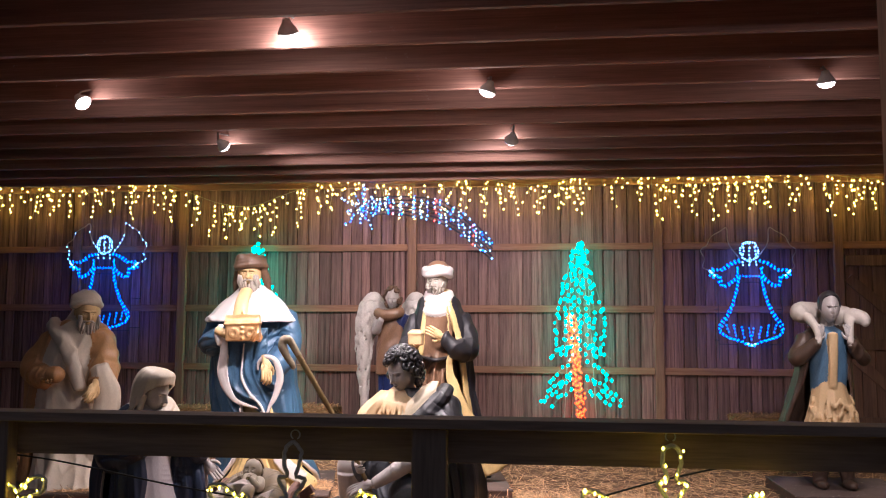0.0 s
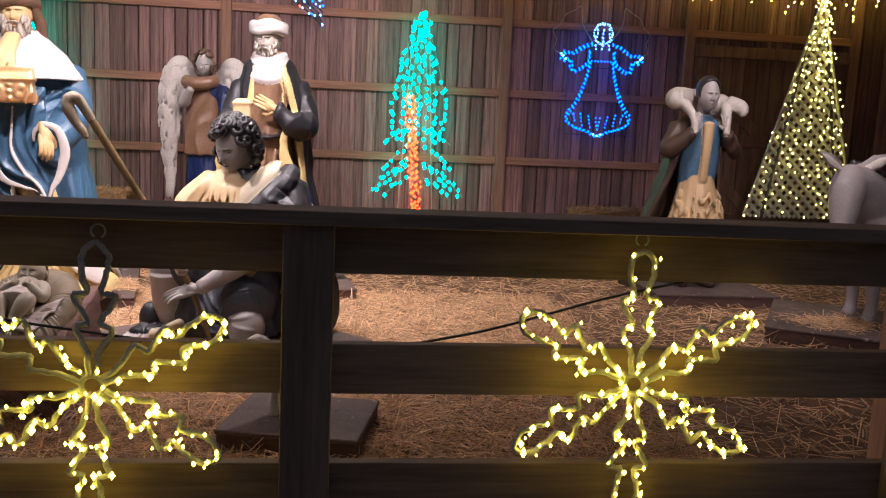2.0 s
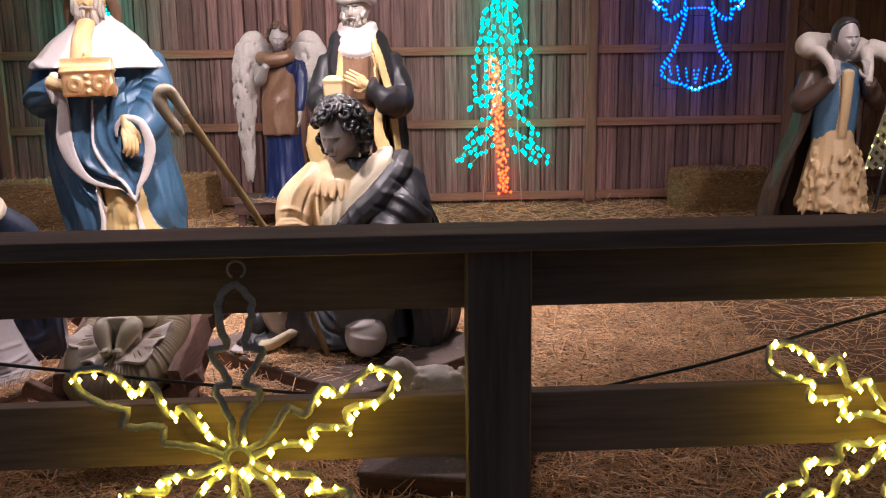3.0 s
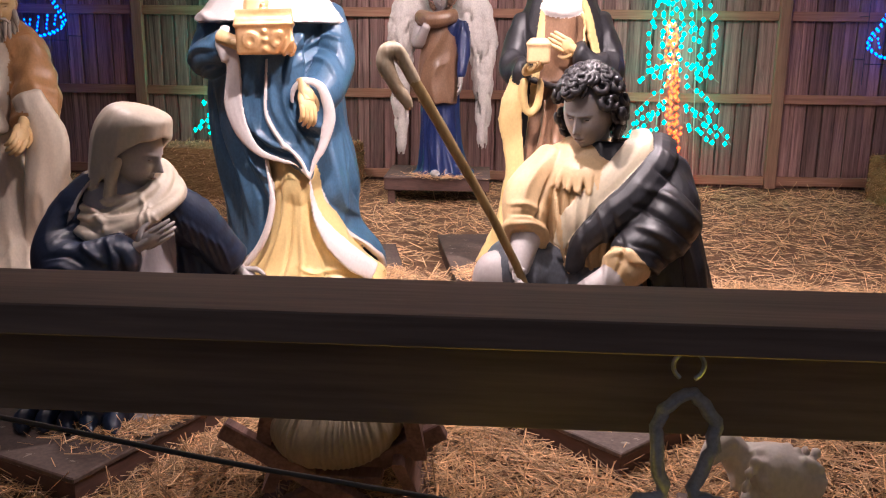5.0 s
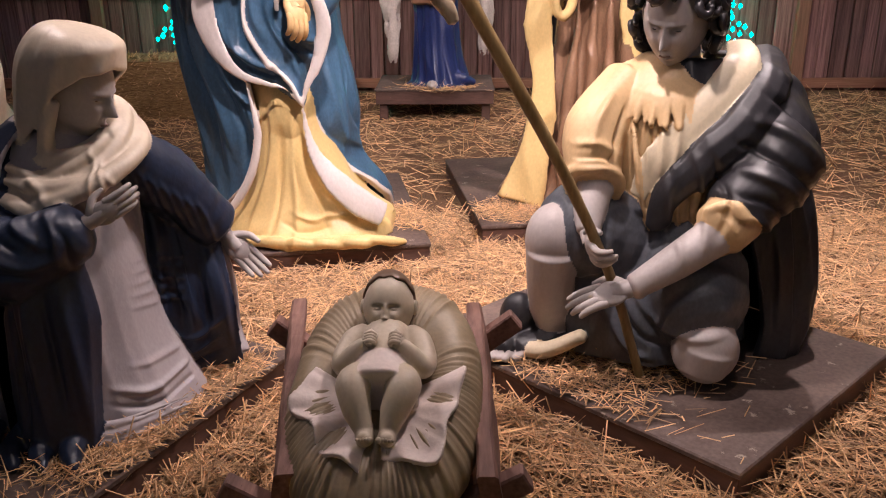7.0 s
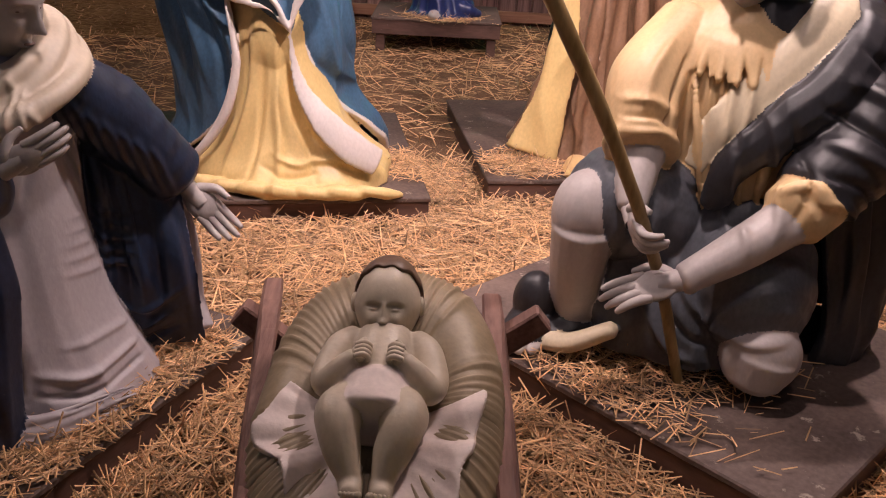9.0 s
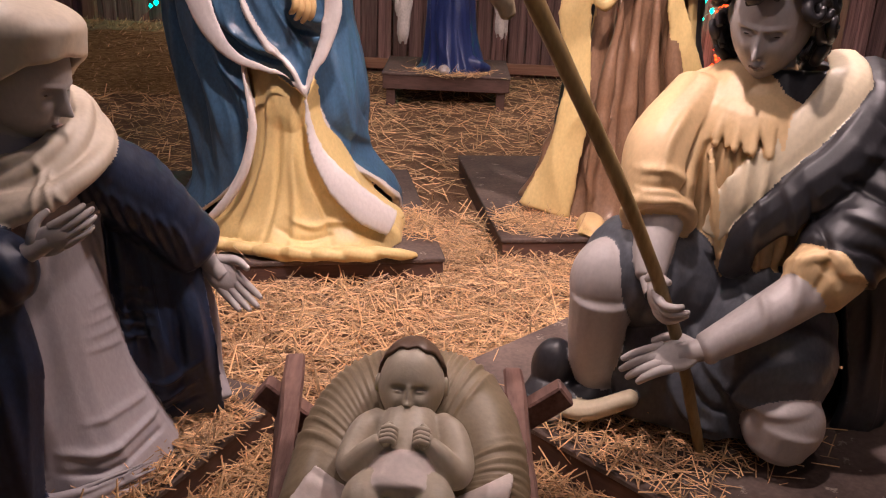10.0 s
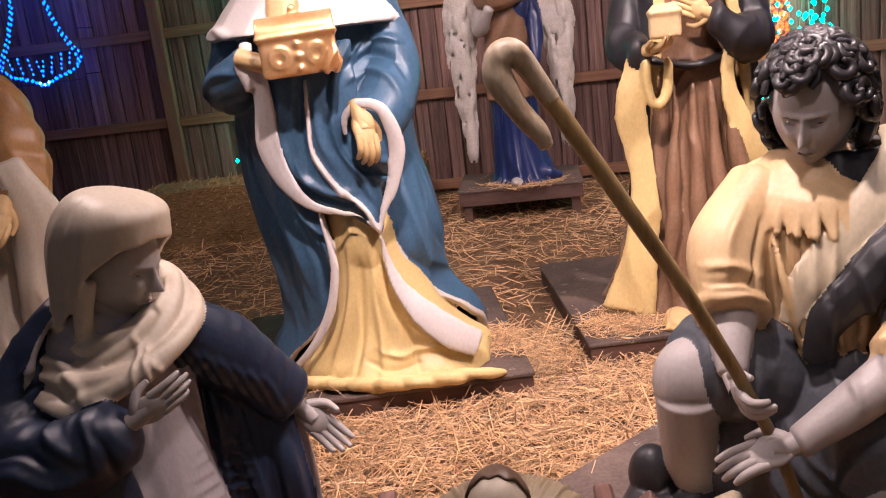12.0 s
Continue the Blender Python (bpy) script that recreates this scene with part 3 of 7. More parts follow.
# ---- hay bales ----
def bale(x, y, w, d, h, rz, seed, label):
    r = random.Random(seed)
    b = Mass()
    n = 26
    for face in range(6):
        P = []
        for i in range(n):
            row = []
            for j in range(n):
                u, v = i / (n - 1) * 2 - 1, j / (n - 1) * 2 - 1
                p = ((1, u, v), (-1, v, u), (u, 1, -v), (u, -1, v), (u, v, 1), (v, u, -1))[face]
                q = Vector(p)
                s = Vector([math.copysign(abs(c) ** 1.0, c) for c in q])
                L = max(abs(q.x), abs(q.y), abs(q.z))
                rounder = 1 - 0.05 * max(0, (q.length - 1.25))
                e = 1 + 0.035 * noise.noise(Vector((p[0] * 3 * w, p[1] * 3 * d, p[2] * 9)) + Vector((seed, 0, 0)))
                row.append((s.x * w / 2 * e * rounder, s.y * d / 2 * e * rounder, h / 2 + s.z * h / 2 * e * rounder))
            P.append(row)
        b.grid(np.array(P), 0, close_u=False)
    for k in range(2200):
        f = r.choice((0, 0, 1, 2, 3))
        px, py, pz = r.uniform(-w / 2, w / 2), r.uniform(-d / 2, d / 2), r.uniform(0, h)
        if f == 0:
            pz = h
        elif f == 1:
            py = -d / 2
        else:
            px = w / 2 * (1 if f == 2 else -1)
        v = Vector((r.uniform(-1, 1), r.uniform(-1, 1), r.uniform(-0.6, 0.6))).normalized() * r.uniform(0.02, 0.05)
        s = v.cross(Vector((0.3, 0.2, 1))).normalized() * 0.0026
        c = Vector((px, py, pz))
        b.add([c - v - s, c - v + s, c + v + s, c + v - s], [(0, 1, 2, 3)], 1)
    return solid("hay_bale", b, [HAY, STRAW], label, "hay bale", True, pose(x, y, 0, 0, 0, rz), "hay bales by the wall")


bale(2.98, 10.45, 0.86, 0.46, 0.40, 4, 1, "golden hay bale on the barn floor by the wall")
bale(-3.42, 10.15, 0.98, 0.52, 0.43, 6, 2, "hay bale tinged green by the light tree above")
bale(-2.25, 10.75, 0.62, 0.42, 0.40, -8, 3, "golden hay bale on the barn floor by the wall")


# ---- plinths ----
def plinth(x, y, w, d, h, rz, z0=0.0, label="dark worn wooden plinth under a statue", seed=0):
    r = random.Random(seed)
    ob = thing("plinth", label, "plinth", pose(x, y, z0, 0, 0, rz), "statue plinths")
    part("top", Mass().box(-w / 2, w / 2, -d / 2, d / 2, h - 0.018, h, c=0.004), PLINTH, ob)
    part("base", Mass().box(-w / 2 + 0.006, w / 2 - 0.006, -d / 2 + 0.006, d / 2 - 0.006, 0.0, h - 0.018, c=0.003), PLINTH_EDGE, ob)
    if z0 > 0.05:
        for sx in (-1, 1):
            for sy in (-1, 1):
                part("leg", Mass().box(sx * (w / 2 - 0.06) - 0.03, sx * (w / 2 - 0.06) + 0.03, sy * (d / 2 - 0.06) - 0.03, sy * (d / 2 - 0.06) + 0.03, -z0, 0.0), PLINTH_EDGE, ob)


plinth(-1.74, 7.38, 1.15, 1.13, 0.10, 11)
plinth(-0.39, 7.84, 1.15, 1.20, 0.10, 9)
plinth(2.82, 7.85, 0.92, 0.90, 0.10, 0)
plinth(3.50, 6.58, 1.30, 1.00, 0.10, -30)
plinth(-1.17, 10.20, 0.86, 0.70, 0.11, 1, 0.13, "dark wooden plinth raised on short blocks")
plinth(-2.07, 5.70, 0.95, 0.98, 0.10, -23)
plinth(-0.365, 6.05, 0.90, 1.08, 0.10, 45.5)
plinth(-3.22, 7.20, 1.05, 1.05, 0.10, 15)
plinth(0.03, 4.86, 0.52, 0.46, 0.10, -12)


# ---- statues: painted, weathered fibreglass ----
from mathutils.bvhtree import BVHTree
def painted(name, c, rough=0.45, spread=0.22, wear=None, amount=0.0, wear_scale=11.0, bump=0.22):
    d = tuple(v * (1 - spread) for v in c)
    l = tuple(min(v * (1 + spread), 0.95) for v in c)
    return surface(name, d, l, rough, (5, 5, 3), 110, bump, 0.005, fine_amount=0.45, wear=wear, wear_amount=amount, wear_scale=wear_scale)


P_BLUE = painted("paint_blue", (0.050, 0.112, 0.195), 0.40, 0.3, (0.16, 0.20, 0.24), 0.2, 16)
P_NAVY = painted("paint_navy", (0.013, 0.022, 0.050), 0.42, 0.35, (0.09, 0.09, 0.10), 0.15, 24)
P_WHITE = painted("paint_white", (0.66, 0.60, 0.58), 0.42, 0.10, (0.36, 0.24, 0.20), 0.12, 7)
P_YELLOW = painted("paint_pale_yellow", (0.68, 0.50, 0.22), 0.42, 0.12, (0.36, 0.26, 0.17), 0.22, 8)
P_GOLD = surface("paint_gold", (0.72, 0.38, 0.15), (0.92, 0.58, 0.30), 0.36, (9, 9, 9), 60, 0.1, 0.003, metal=0.65)
P_SKIN_Y = painted("paint_tan_skin", (0.62, 0.42, 0.20), 0.42, 0.12)
P_GREY = painted("paint_grey_skin", (0.43, 0.385, 0.37), 0.48, 0.10, (0.30, 0.24, 0.22), 0.06, 15)
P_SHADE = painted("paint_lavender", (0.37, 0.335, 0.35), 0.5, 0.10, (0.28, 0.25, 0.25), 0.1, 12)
P_CREAM = painted("paint_cream", (0.62, 0.43, 0.23), 0.45, 0.12, (0.38, 0.22, 0.13), 0.1, 10)
P_VEIL = painted("paint_ivory", (0.60, 0.51, 0.40), 0.45, 0.10, (0.42, 0.33, 0.27), 0.08, 10)
P_SASH = painted("paint_sash", (0.56, 0.47, 0.33), 0.45, 0.12)
P_BLACK = painted("paint_black", (0.022, 0.021, 0.025), 0.44, 0.4, (0.07, 0.07, 0.075), 0.2, 30)
P_SLATE = painted("paint_slate", (0.075, 0.08, 0.095), 0.45, 0.3, (0.13, 0.13, 0.14), 0.2, 18)
P_HAIR = painted("paint_dark_hair", (0.030, 0.027, 0.030), 0.38, 0.4, (0.10, 0.09, 0.09), 0.2, 25)
P_BROWNHAIR = painted("paint_brown_hair", (0.13, 0.075, 0.045), 0.45, 0.25)
P_BROWN = painted("paint_brown", (0.24, 0.135, 0.080), 0.36, 0.25, (0.34, 0.24, 0.17), 0.1, 12)
P_DKBROWN = painted("paint_dark_brown", (0.075, 0.045, 0.032), 0.42, 0.3)
P_OCHRE = painted("paint_ochre", (0.42, 0.22, 0.09), 0.42, 0.2)
P_BEARD = painted("paint_grey_beard", (0.42, 0.37, 0.32), 0.5, 0.2)
P_WING = painted("paint_wing", (0.52, 0.47, 0.43), 0.5, 0.25, (0.30, 0.24, 0.21), 0.15, 20)
P_ULTRA = painted("paint_ultramarine", (0.018, 0.030, 0.115), 0.32, 0.35)
P_STEEL = painted("paint_steel_blue", (0.09, 0.17, 0.27), 0.42, 0.25)
P_WOOL = painted("paint_wool", (0.60, 0.53, 0.47), 0.6, 0.14, (0.38, 0.32, 0.28), 0.12, 16)
P_DONKEY = painted("paint_donkey", (0.25, 0.215, 0.21), 0.55, 0.18, (0.46, 0.42, 0.40), 0.2, 9)
P_BABY = painted("paint_infant", (0.50, 0.425, 0.32), 0.45, 0.10)
P_CUSHION = painted("paint_tan_cushion", (0.27, 0.205, 0.125), 0.5, 0.16)
P_CLOTH = painted("paint_swaddle", (0.66, 0.56, 0.51), 0.48, 0.12)
P_LIP = painted("paint_lip", (0.24, 0.155, 0.13), 0.45, 0.1)
CROOK_PALE = surface("crook_head", (0.26, 0.18, 0.10), (0.52, 0.43, 0.31), 0.45, (14, 14, 6), 90, 0.2, 0.003)
CROOK = surface("crook_wood", (0.14, 0.085, 0.030), (0.34, 0.23, 0.10), 0.4, (14, 14, 3), 90, 0.2, 0.003)


def ridge(x):
    return 1 - 2 * np.abs(np.sin(x / 2)) ** 0.75


def robe(S, prof, slot, fold=0.06, k=9, tw=0.0, ph=0.0, rows=54, n=120, a0=None, a1=None, thick=0.02, trim=None, trim_w=0.05, lining=None, caps=True):
    """A draped body through sections (z, cx, cy, rx, ry, fold share). With a0 and a1 (degrees from the front, low to high) it is an open cloak."""
    prof = smooth_line(prof, rows)
    s = np.linspace(0, 1, rows)
    P = []
    for j in range(rows):
        z, cx, cy, rx, ry, fm = prof[j]
        if a0 is None:
            a = np.linspace(0, 2 * math.pi, n, endpoint=False)
        else:
            lo = math.radians(np.interp(s[j], np.linspace(0, 1, len(a0)), a0))
            hi = math.radians(np.interp(s[j], np.linspace(0, 1, len(a1)), a1))
            a = np.linspace(lo, hi, n)
        w = tw * s[j] + 0.5 * np.sin(2 * a + 5 * s[j] + ph)
        R = 1 + fold * fm * (0.62 * ridge(k * a + ph + w) + 0.38 * ridge((k * 2 - 3) * a + 2.1 * ph - 1.6 * w) + 0.25 * np.sin(3 * a + 9 * s[j] + ph))
        out = np.stack([cx + rx * R * np.sin(a), cy - ry * R * np.cos(a), np.full(n, z)], 1)
        if a0 is not None:
            q = max(1 - thick / max(rx, 0.05), 0.5)
            R2 = R * q
            inn = np.stack([cx + rx * R2 * np.sin(a), cy - ry * R2 * np.cos(a), np.full(n, z)], 1)[::-1]
            out = np.vstack([out, inn])
        P.append(out)
    P = np.array(P)
    if a0 is None:
        return S.grid(P, slot, cap0=caps, cap1=caps)

    def paint(v, u):
        d = u * 2 if u < 0.5 else (u - 0.5) * 2
        e = min(d, 1 - d)
        if trim is not None and (e < trim_w):
            return trim
        return lining if (lining is not None and u >= 0.5) else slot
    return S.grid(P, paint, cap0=True, cap1=True)


def ribbon(S, pts, width, slot, face=(0, -1, 0), thick=0.010, steps=26, ruffle=0.0):
    """A flat band along pts whose broad side looks to face."""
    w = width if hasattr(width, "__len__") else [width] * 2
    p = smooth_line(pts, steps)
    if ruffle:
        p = p + np.array([[0, ruffle * math.sin(i * 1.3), 0] for i in range(steps)])
    S.tube(p, [x / 2 for x in w], slot, n=10, flat=thick / (max(w) / 2), up=face)


def head(S, c, yaw=0, pitch=0, roll=0, size=0.115, skin=0, lip=None, dark=None, young=0.0, ears=True):
    """A head that looks to -y when unturned. Returns its turn."""
    S = S.fine
    rot = pose(0, 0, 0, 0, 0, yaw) @ pose(0, 0, 0, pitch, 0, 0) @ pose(0, 0, 0, 0, roll, 0)

    def face(P):
        x, y, z = P[..., 0], P[..., 1], P[..., 2]
        f = np.clip(-y, 0, 1)
        drop = 0.13 * young
        g = lambda cx, cz, sx, sz: np.exp(-((x - cx) / sx) ** 2 - ((z - cz + drop) / sz) ** 2) * f
        jaw = np.clip(-z - 0.05, 0, 1)
        nx = x * (1 - (0.30 - 0.2 * young) * jaw * jaw - 0.10 * jaw) * (1 - 0.06 * np.clip(z, 0, 1))
        fy = -0.13 * g(0, -0.74, 0.24, 0.17) - 0.07 * g(0, -0.44, 0.24, 0.13)
        # nose: bridge, tip and wings
        adult = 1 - young
        for k in range(6):
            fy += -(0.05 + (0.042 * adult + 0.006) * k) * g(0, 0.16 - 0.062 * k, 0.075 + 0.006 * k, 0.055)
        fy += -(0.10 + 0.08 * young) * g(0, -0.19, 0.085 + 0.03 * young, 0.06)
        # lips
        fy += -0.085 * g(0, -0.395, 0.17, 0.032) - 0.095 * g(0, -0.485, 0.14, 0.038) + 0.11 * g(0, -0.437, 0.20, 0.016) + 0.07 * g(0, -0.56, 0.16, 0.04)
        fy += 0.03 * g(0, -0.32, 0.035, 0.05)
        for sx in (-1, 1):
            fy += (0.20 + 0.05 * young) * g(sx * 0.31, 0.10, 0.17, 0.10) - (0.13 + 0.06 * young) * g(sx * 0.32, 0.075, 0.125, 0.062)
            fy += 0.045 * g(sx * 0.32, 0.030, 0.13, 0.014) + 0.045 * g(sx * 0.32, 0.125, 0.14, 0.014)
            fy += -(0.09 * adult + 0.03) * g(sx * 0.30, 0.215, 0.22, 0.045)
            fy += -(0.05 + 0.07 * young) * g(sx * 0.42, -0.20, 0.20, 0.18) - 0.085 * g(sx * 0.095, -0.215, 0.045, 0.040)
            fy += 0.03 * g(sx * 0.17, -0.30, 0.05, 0.09)
        back = np.clip(y, 0, 1)
        return np.stack([nx, y * (1 - 0.03 * jaw) + fy + 0.06 * back - 0.10 * jaw * f, z - 0.06 * jaw * f], -1)

    m = rot.to_3x3()
    S.ball(c, (size * 0.80, size * 0.98, size * 1.22), skin, rot, 150, 130, face)
    for sx in (-1, 1):
        p = Vector(c) + m @ Vector((sx * size * 0.80, size * 0.02, 0.0))
        if ears:
            S.ball(p, (size * 0.10, size * 0.16, size * 0.28), skin, rot, 10, 8)
        if dark is not None:
            p = Vector(c) + m @ Vector((sx * size * 0.26, -size * 0.832, size * (0.088 - 0.16 * young)))
            S.ball(p, (size * 0.095, size * 0.05, size * 0.018), dark, rot, 10, 6)
    if lip is not None:
        p = Vector(c) + m @ Vector((0, -size * (1.0 + 0.03 * young), -size * (0.54 + 0.13 * young)))
        S.ball(p, (size * 0.15, size * 0.055, size * 0.030), lip, rot, 14, 8)
    return rot


def lock(S, rot, c, size, az, el, r0, slot, rs, thick=0.2, turns=1.2):
    """One curl of hair on a head: a small coil."""
    S = S.fine
    n = Vector((math.sin(az) * math.cos(el), -math.cos(az) * math.cos(el), math.sin(el)))
    o = Vector((n.x * 0.86, n.y * 1.02, n.z * 1.20)) * size * 1.02
    u = n.cross(Vector((0.2, 0.3, 1))).normalized()
    w = n.cross(u)
    pts = []
    ph = rs.uniform(0, 6.28)
    for t in np.linspace(0, 1, 9):
        a = ph + t * 6.28 * turns
        rr = size * r0 * (1 - 0.55 * t)
        pts.append(Vector(c) + rot.to_3x3() @ (o + u * (rr * math.cos(a)) + w * (rr * math.sin(a)) + n * size * (0.07 + 0.20 * t)))
    S.tube([tuple(p) for p in pts], [size * thick * 0.6, size * thick, size * thick, size * thick * 0.55], slot, n=7, steps=12)


def hand(S, wrist, way, palm, size, slot, curl=0.3, spread=0.2, thumb=1):
    """A hand at wrist that points along way, its palm facing palm."""
    S = S.fine
    d = Vector(way).normalized()
    p = Vector(palm)
    p = (p - d * p.dot(d)).normalized()
    s = d.cross(p) * thumb
    w = Vector(wrist)
    mid = w + d * size * 0.45
    rot = Matrix((s, -p, d)).transposed().to_4x4()
    S.ball(mid, (size * 0.27, size * 0.13, size * 0.36), slot, rot, 16, 12)
    S.tube([tuple(w - d * size * 0.25), tuple(w), tuple(mid)], [size * 0.19, size * 0.18, size * 0.17], slot, n=12, steps=8, ends=False)
    for i, (o, ln) in enumerate(((0.20, 0.50), (0.07, 0.58), (-0.06, 0.54), (-0.18, 0.42))):
        b = w + d * size * 0.70 + s * size * o
        dirn = (d + s * spread * (o * 2)).normalized()
        c1 = curl * (1 + 0.12 * i)
        k1 = b + dirn * size * ln * 0.45 + p * size * ln * 0.20 * c1
        k2 = k1 + (dirn * (1 - 0.7 * c1) + p * 0.95 * c1).normalized() * size * ln * 0.35
        k3 = k2 + (dirn * (1 - 1.25 * c1) + p * 1.3 * c1).normalized() * size * ln * 0.28
        S.tube([tuple(b - d * size * 0.12), tuple(b), tuple(k1), tuple(k2), tuple(k3)], [size * 0.085, size * 0.085, size * 0.075, size * 0.066, size * 0.045], slot, n=9, steps=14)
    t0 = w + d * size * 0.25 + s * size * 0.20
    t1 = t0 + (d * 0.6 + s * 0.6 + p * 0.3).normalized() * size * 0.26
    t2 = t1 + (d * 0.9 + s * 0.15 + p * (0.2 + curl * 0.5)).normalized() * size * 0.26
    S.tube([tuple(w + d * size * 0.1), tuple(t0), tuple(t1), tuple(t2)], [size * 0.11, size * 0.11, size * 0.085, size * 0.055], slot, n=9, steps=12)


def beard(S, rot, c, size, slot, rs, length=0.55, n=46):
    """Locks of a beard and the two halves of a moustache."""
    S = S.fine
    for i in range(n):
        a = rs.uniform(-1.15, 1.15)
        e = rs.uniform(-0.95, -0.30) if abs(a) < 0.6 else rs.uniform(-0.7, -0.1)
        if abs(a) < 0.25 and e > -0.5:
            continue
        b = Vector((math.sin(a) * 0.78 * math.cos(e), -math.cos(a) * 1.03 * math.cos(e), math.sin(e) * 1.12)) * size
        q = b * 1.04 + Vector((rs.uniform(-0.08, 0.08), -0.10, -length * rs.uniform(0.4, 0.75))) * size
        e2 = q + Vector((rs.uniform(-0.1, 0.1), 0.02, -length * 0.45 * rs.uniform(0.4, 1.0))) * size
        S.tube([tuple(Vector(c) + rot.to_3x3() @ v) for v in (b * 0.92, b, q, e2)], [size * 0.09, size * 0.12, size * 0.10, size * 0.03], slot, n=6, steps=8)
    for sx in (-1, 1):
        S.tube([tuple(Vector(c) + rot.to_3x3() @ (Vector(v) * size)) for v in ((0, -1.10, -0.36), (sx * 0.22, -1.04, -0.42), (sx * 0.38, -0.86, -0.60))], [size * 0.05, size * 0.07, size * 0.03], slot, n=6, steps=8)


def carve(co, nrm, lines, base):
    """Raises folds (height above 0) or cuts furrows along lines of (x, z), on the side that faces the front."""
    for pts, r, h in lines:
        p = smooth_line(np.array(pts, float) - np.array([base[0], base[2]]), 5 * len(pts))
        lo, hi = p.min(0) - 2.4 * r, p.max(0) + 2.4 * r
        u = co[:, [0, 2]]
        idx = np.nonzero((u[:, 0] > lo[0]) & (u[:, 0] < hi[0]) & (u[:, 1] > lo[1]) & (u[:, 1] < hi[1]) & (nrm[:, 1] < 0.1))[0]
        if not len(idx):
            continue
        q = u[idx]
        best, along, side = np.full(len(idx), 9.0), np.zeros(len(idx)), np.ones(len(idx))
        for k in range(len(p) - 1):
            d = p[k + 1] - p[k]
            w = q - p[k]
            t = np.clip((w @ d) / (d @ d + 1e-12), 0, 1)
            e = w - t[:, None] * d
            dist = np.sqrt((e * e).sum(1))
            m = dist < best
            best[m], along[m] = dist[m], (k + t[m]) / (len(p) - 1)
            side[m] = np.sign(d[0] * w[m, 1] - d[1] * w[m, 0])
        rr = np.where(side > 0, r, r * 0.6)
        amount = h * np.exp(-(best / rr) ** 2) * np.sin(np.pi * np.clip(along, 0.02, 0.98)) ** 0.6
        co[idx] += nrm[idx] * (amount * np.clip(0.25 - 1.6 * nrm[idx, 1], 0, 1))[:, None]


def moulded(S, mats, voxel, smooth, cloth=(), depth=0.0, base=(0, 0, 0), lines=()):
    """Fuses the shells of S into one closed surface, as a cast, carries the paint over and carves the drapery."""
    raw = S.mesh("raw", mats)
    ob = bpy.data.objects.new("raw", raw)
    scene.collection.objects.link(ob)
    mod = ob.modifiers.new("fuse", "REMESH")
    mod.mode, mod.voxel_size, mod.adaptivity = "VOXEL", voxel, 0.0
    dg = bpy.context.evaluated_depsgraph_get()
    got = bpy.data.meshes.new_from_object(ob.evaluated_get(dg), depsgraph=dg)
    tree = BVHTree.FromPolygons(S.v, S.f)
    nv = len(got.vertices)
    co = np.empty(nv * 3)
    got.vertices.foreach_get("co", co)
    co = co.reshape(-1, 3)
    ed = np.empty(len(got.edges) * 2, dtype=np.int32)
    got.edges.foreach_get("vertices", ed)
    ed = ed.reshape(-1, 2)
    deg = np.bincount(ed.ravel(), minlength=nv)[:, None] + 1e-9

    def relax(co, share):
        acc = np.zeros_like(co)
        for c in range(3):
            acc[:, c] = np.bincount(ed[:, 0], co[ed[:, 1], c], nv) + np.bincount(ed[:, 1], co[ed[:, 0], c], nv)
        return co * (1 - share) + acc / deg * share

    def normals():
        got.vertices.foreach_set("co", co.ravel())
        got.update()
        n = np.empty(nv * 3)
        got.vertices.foreach_get("normal", n)
        return n.reshape(-1, 3)

    for _ in range(smooth):
        co = relax(co, 0.55)
    nrm = normals()
    vslot = np.zeros(nv, dtype=np.int32)
    for i, p in enumerate(co.tolist()):
        hit = tree.find_nearest(p)
        vslot[i] = S.m[hit[2]] if hit[2] is not None else 0
    if cloth and depth:
        # soft drapery creases on the cloth alone
        push = np.zeros(nv)
        for i in np.nonzero(np.isin(vslot, list(cloth)))[0]:
            x, y, z = co[i]
            wx = 0.10 * noise.noise(Vector((x * 3 + 5, y * 3, z * 3)))
            push[i] = 0.7 - 2.6 * abs(noise.noise(Vector(((x + wx) * 9 + base[0], (y - wx) * 9, z * 2.4))))
        co = co + nrm * (push * depth)[:, None]
    if lines:
        nrm = normals()
        carve(co, nrm, lines, base)
    co = relax(co, 0.3)
    got.vertices.foreach_set("co", co.ravel())
    corner = np.empty(len(got.loops), dtype=np.int32)
    got.loops.foreach_get("vertex_index", corner)
    first = np.empty(len(got.polygons), dtype=np.int32)
    got.polygons.foreach_get("loop_start", first)
    four = np.sort(vslot[np.stack([corner[first + k] for k in range(4)], 1)], axis=1)
    got.materials.clear()
    for q in mats:
        got.materials.append(q)
    got.polygons.foreach_set("material_index", four[:, 1].astype(np.int32))
    got.polygons.foreach_set("use_smooth", np.full(len(four), True))
    got.update()
    if S.fine is not S and S.fine.v:
        # heads, hair and fingers keep their finer surface
        extra = S.fine.mesh("fine", mats)
        whole = bmesh.new()
        whole.from_mesh(got)
        whole.from_mesh(extra)
        whole.to_mesh(got)
        whole.free()
        bpy.data.meshes.remove(extra)
    bpy.data.objects.remove(ob)
    bpy.data.meshes.remove(raw)
    return got


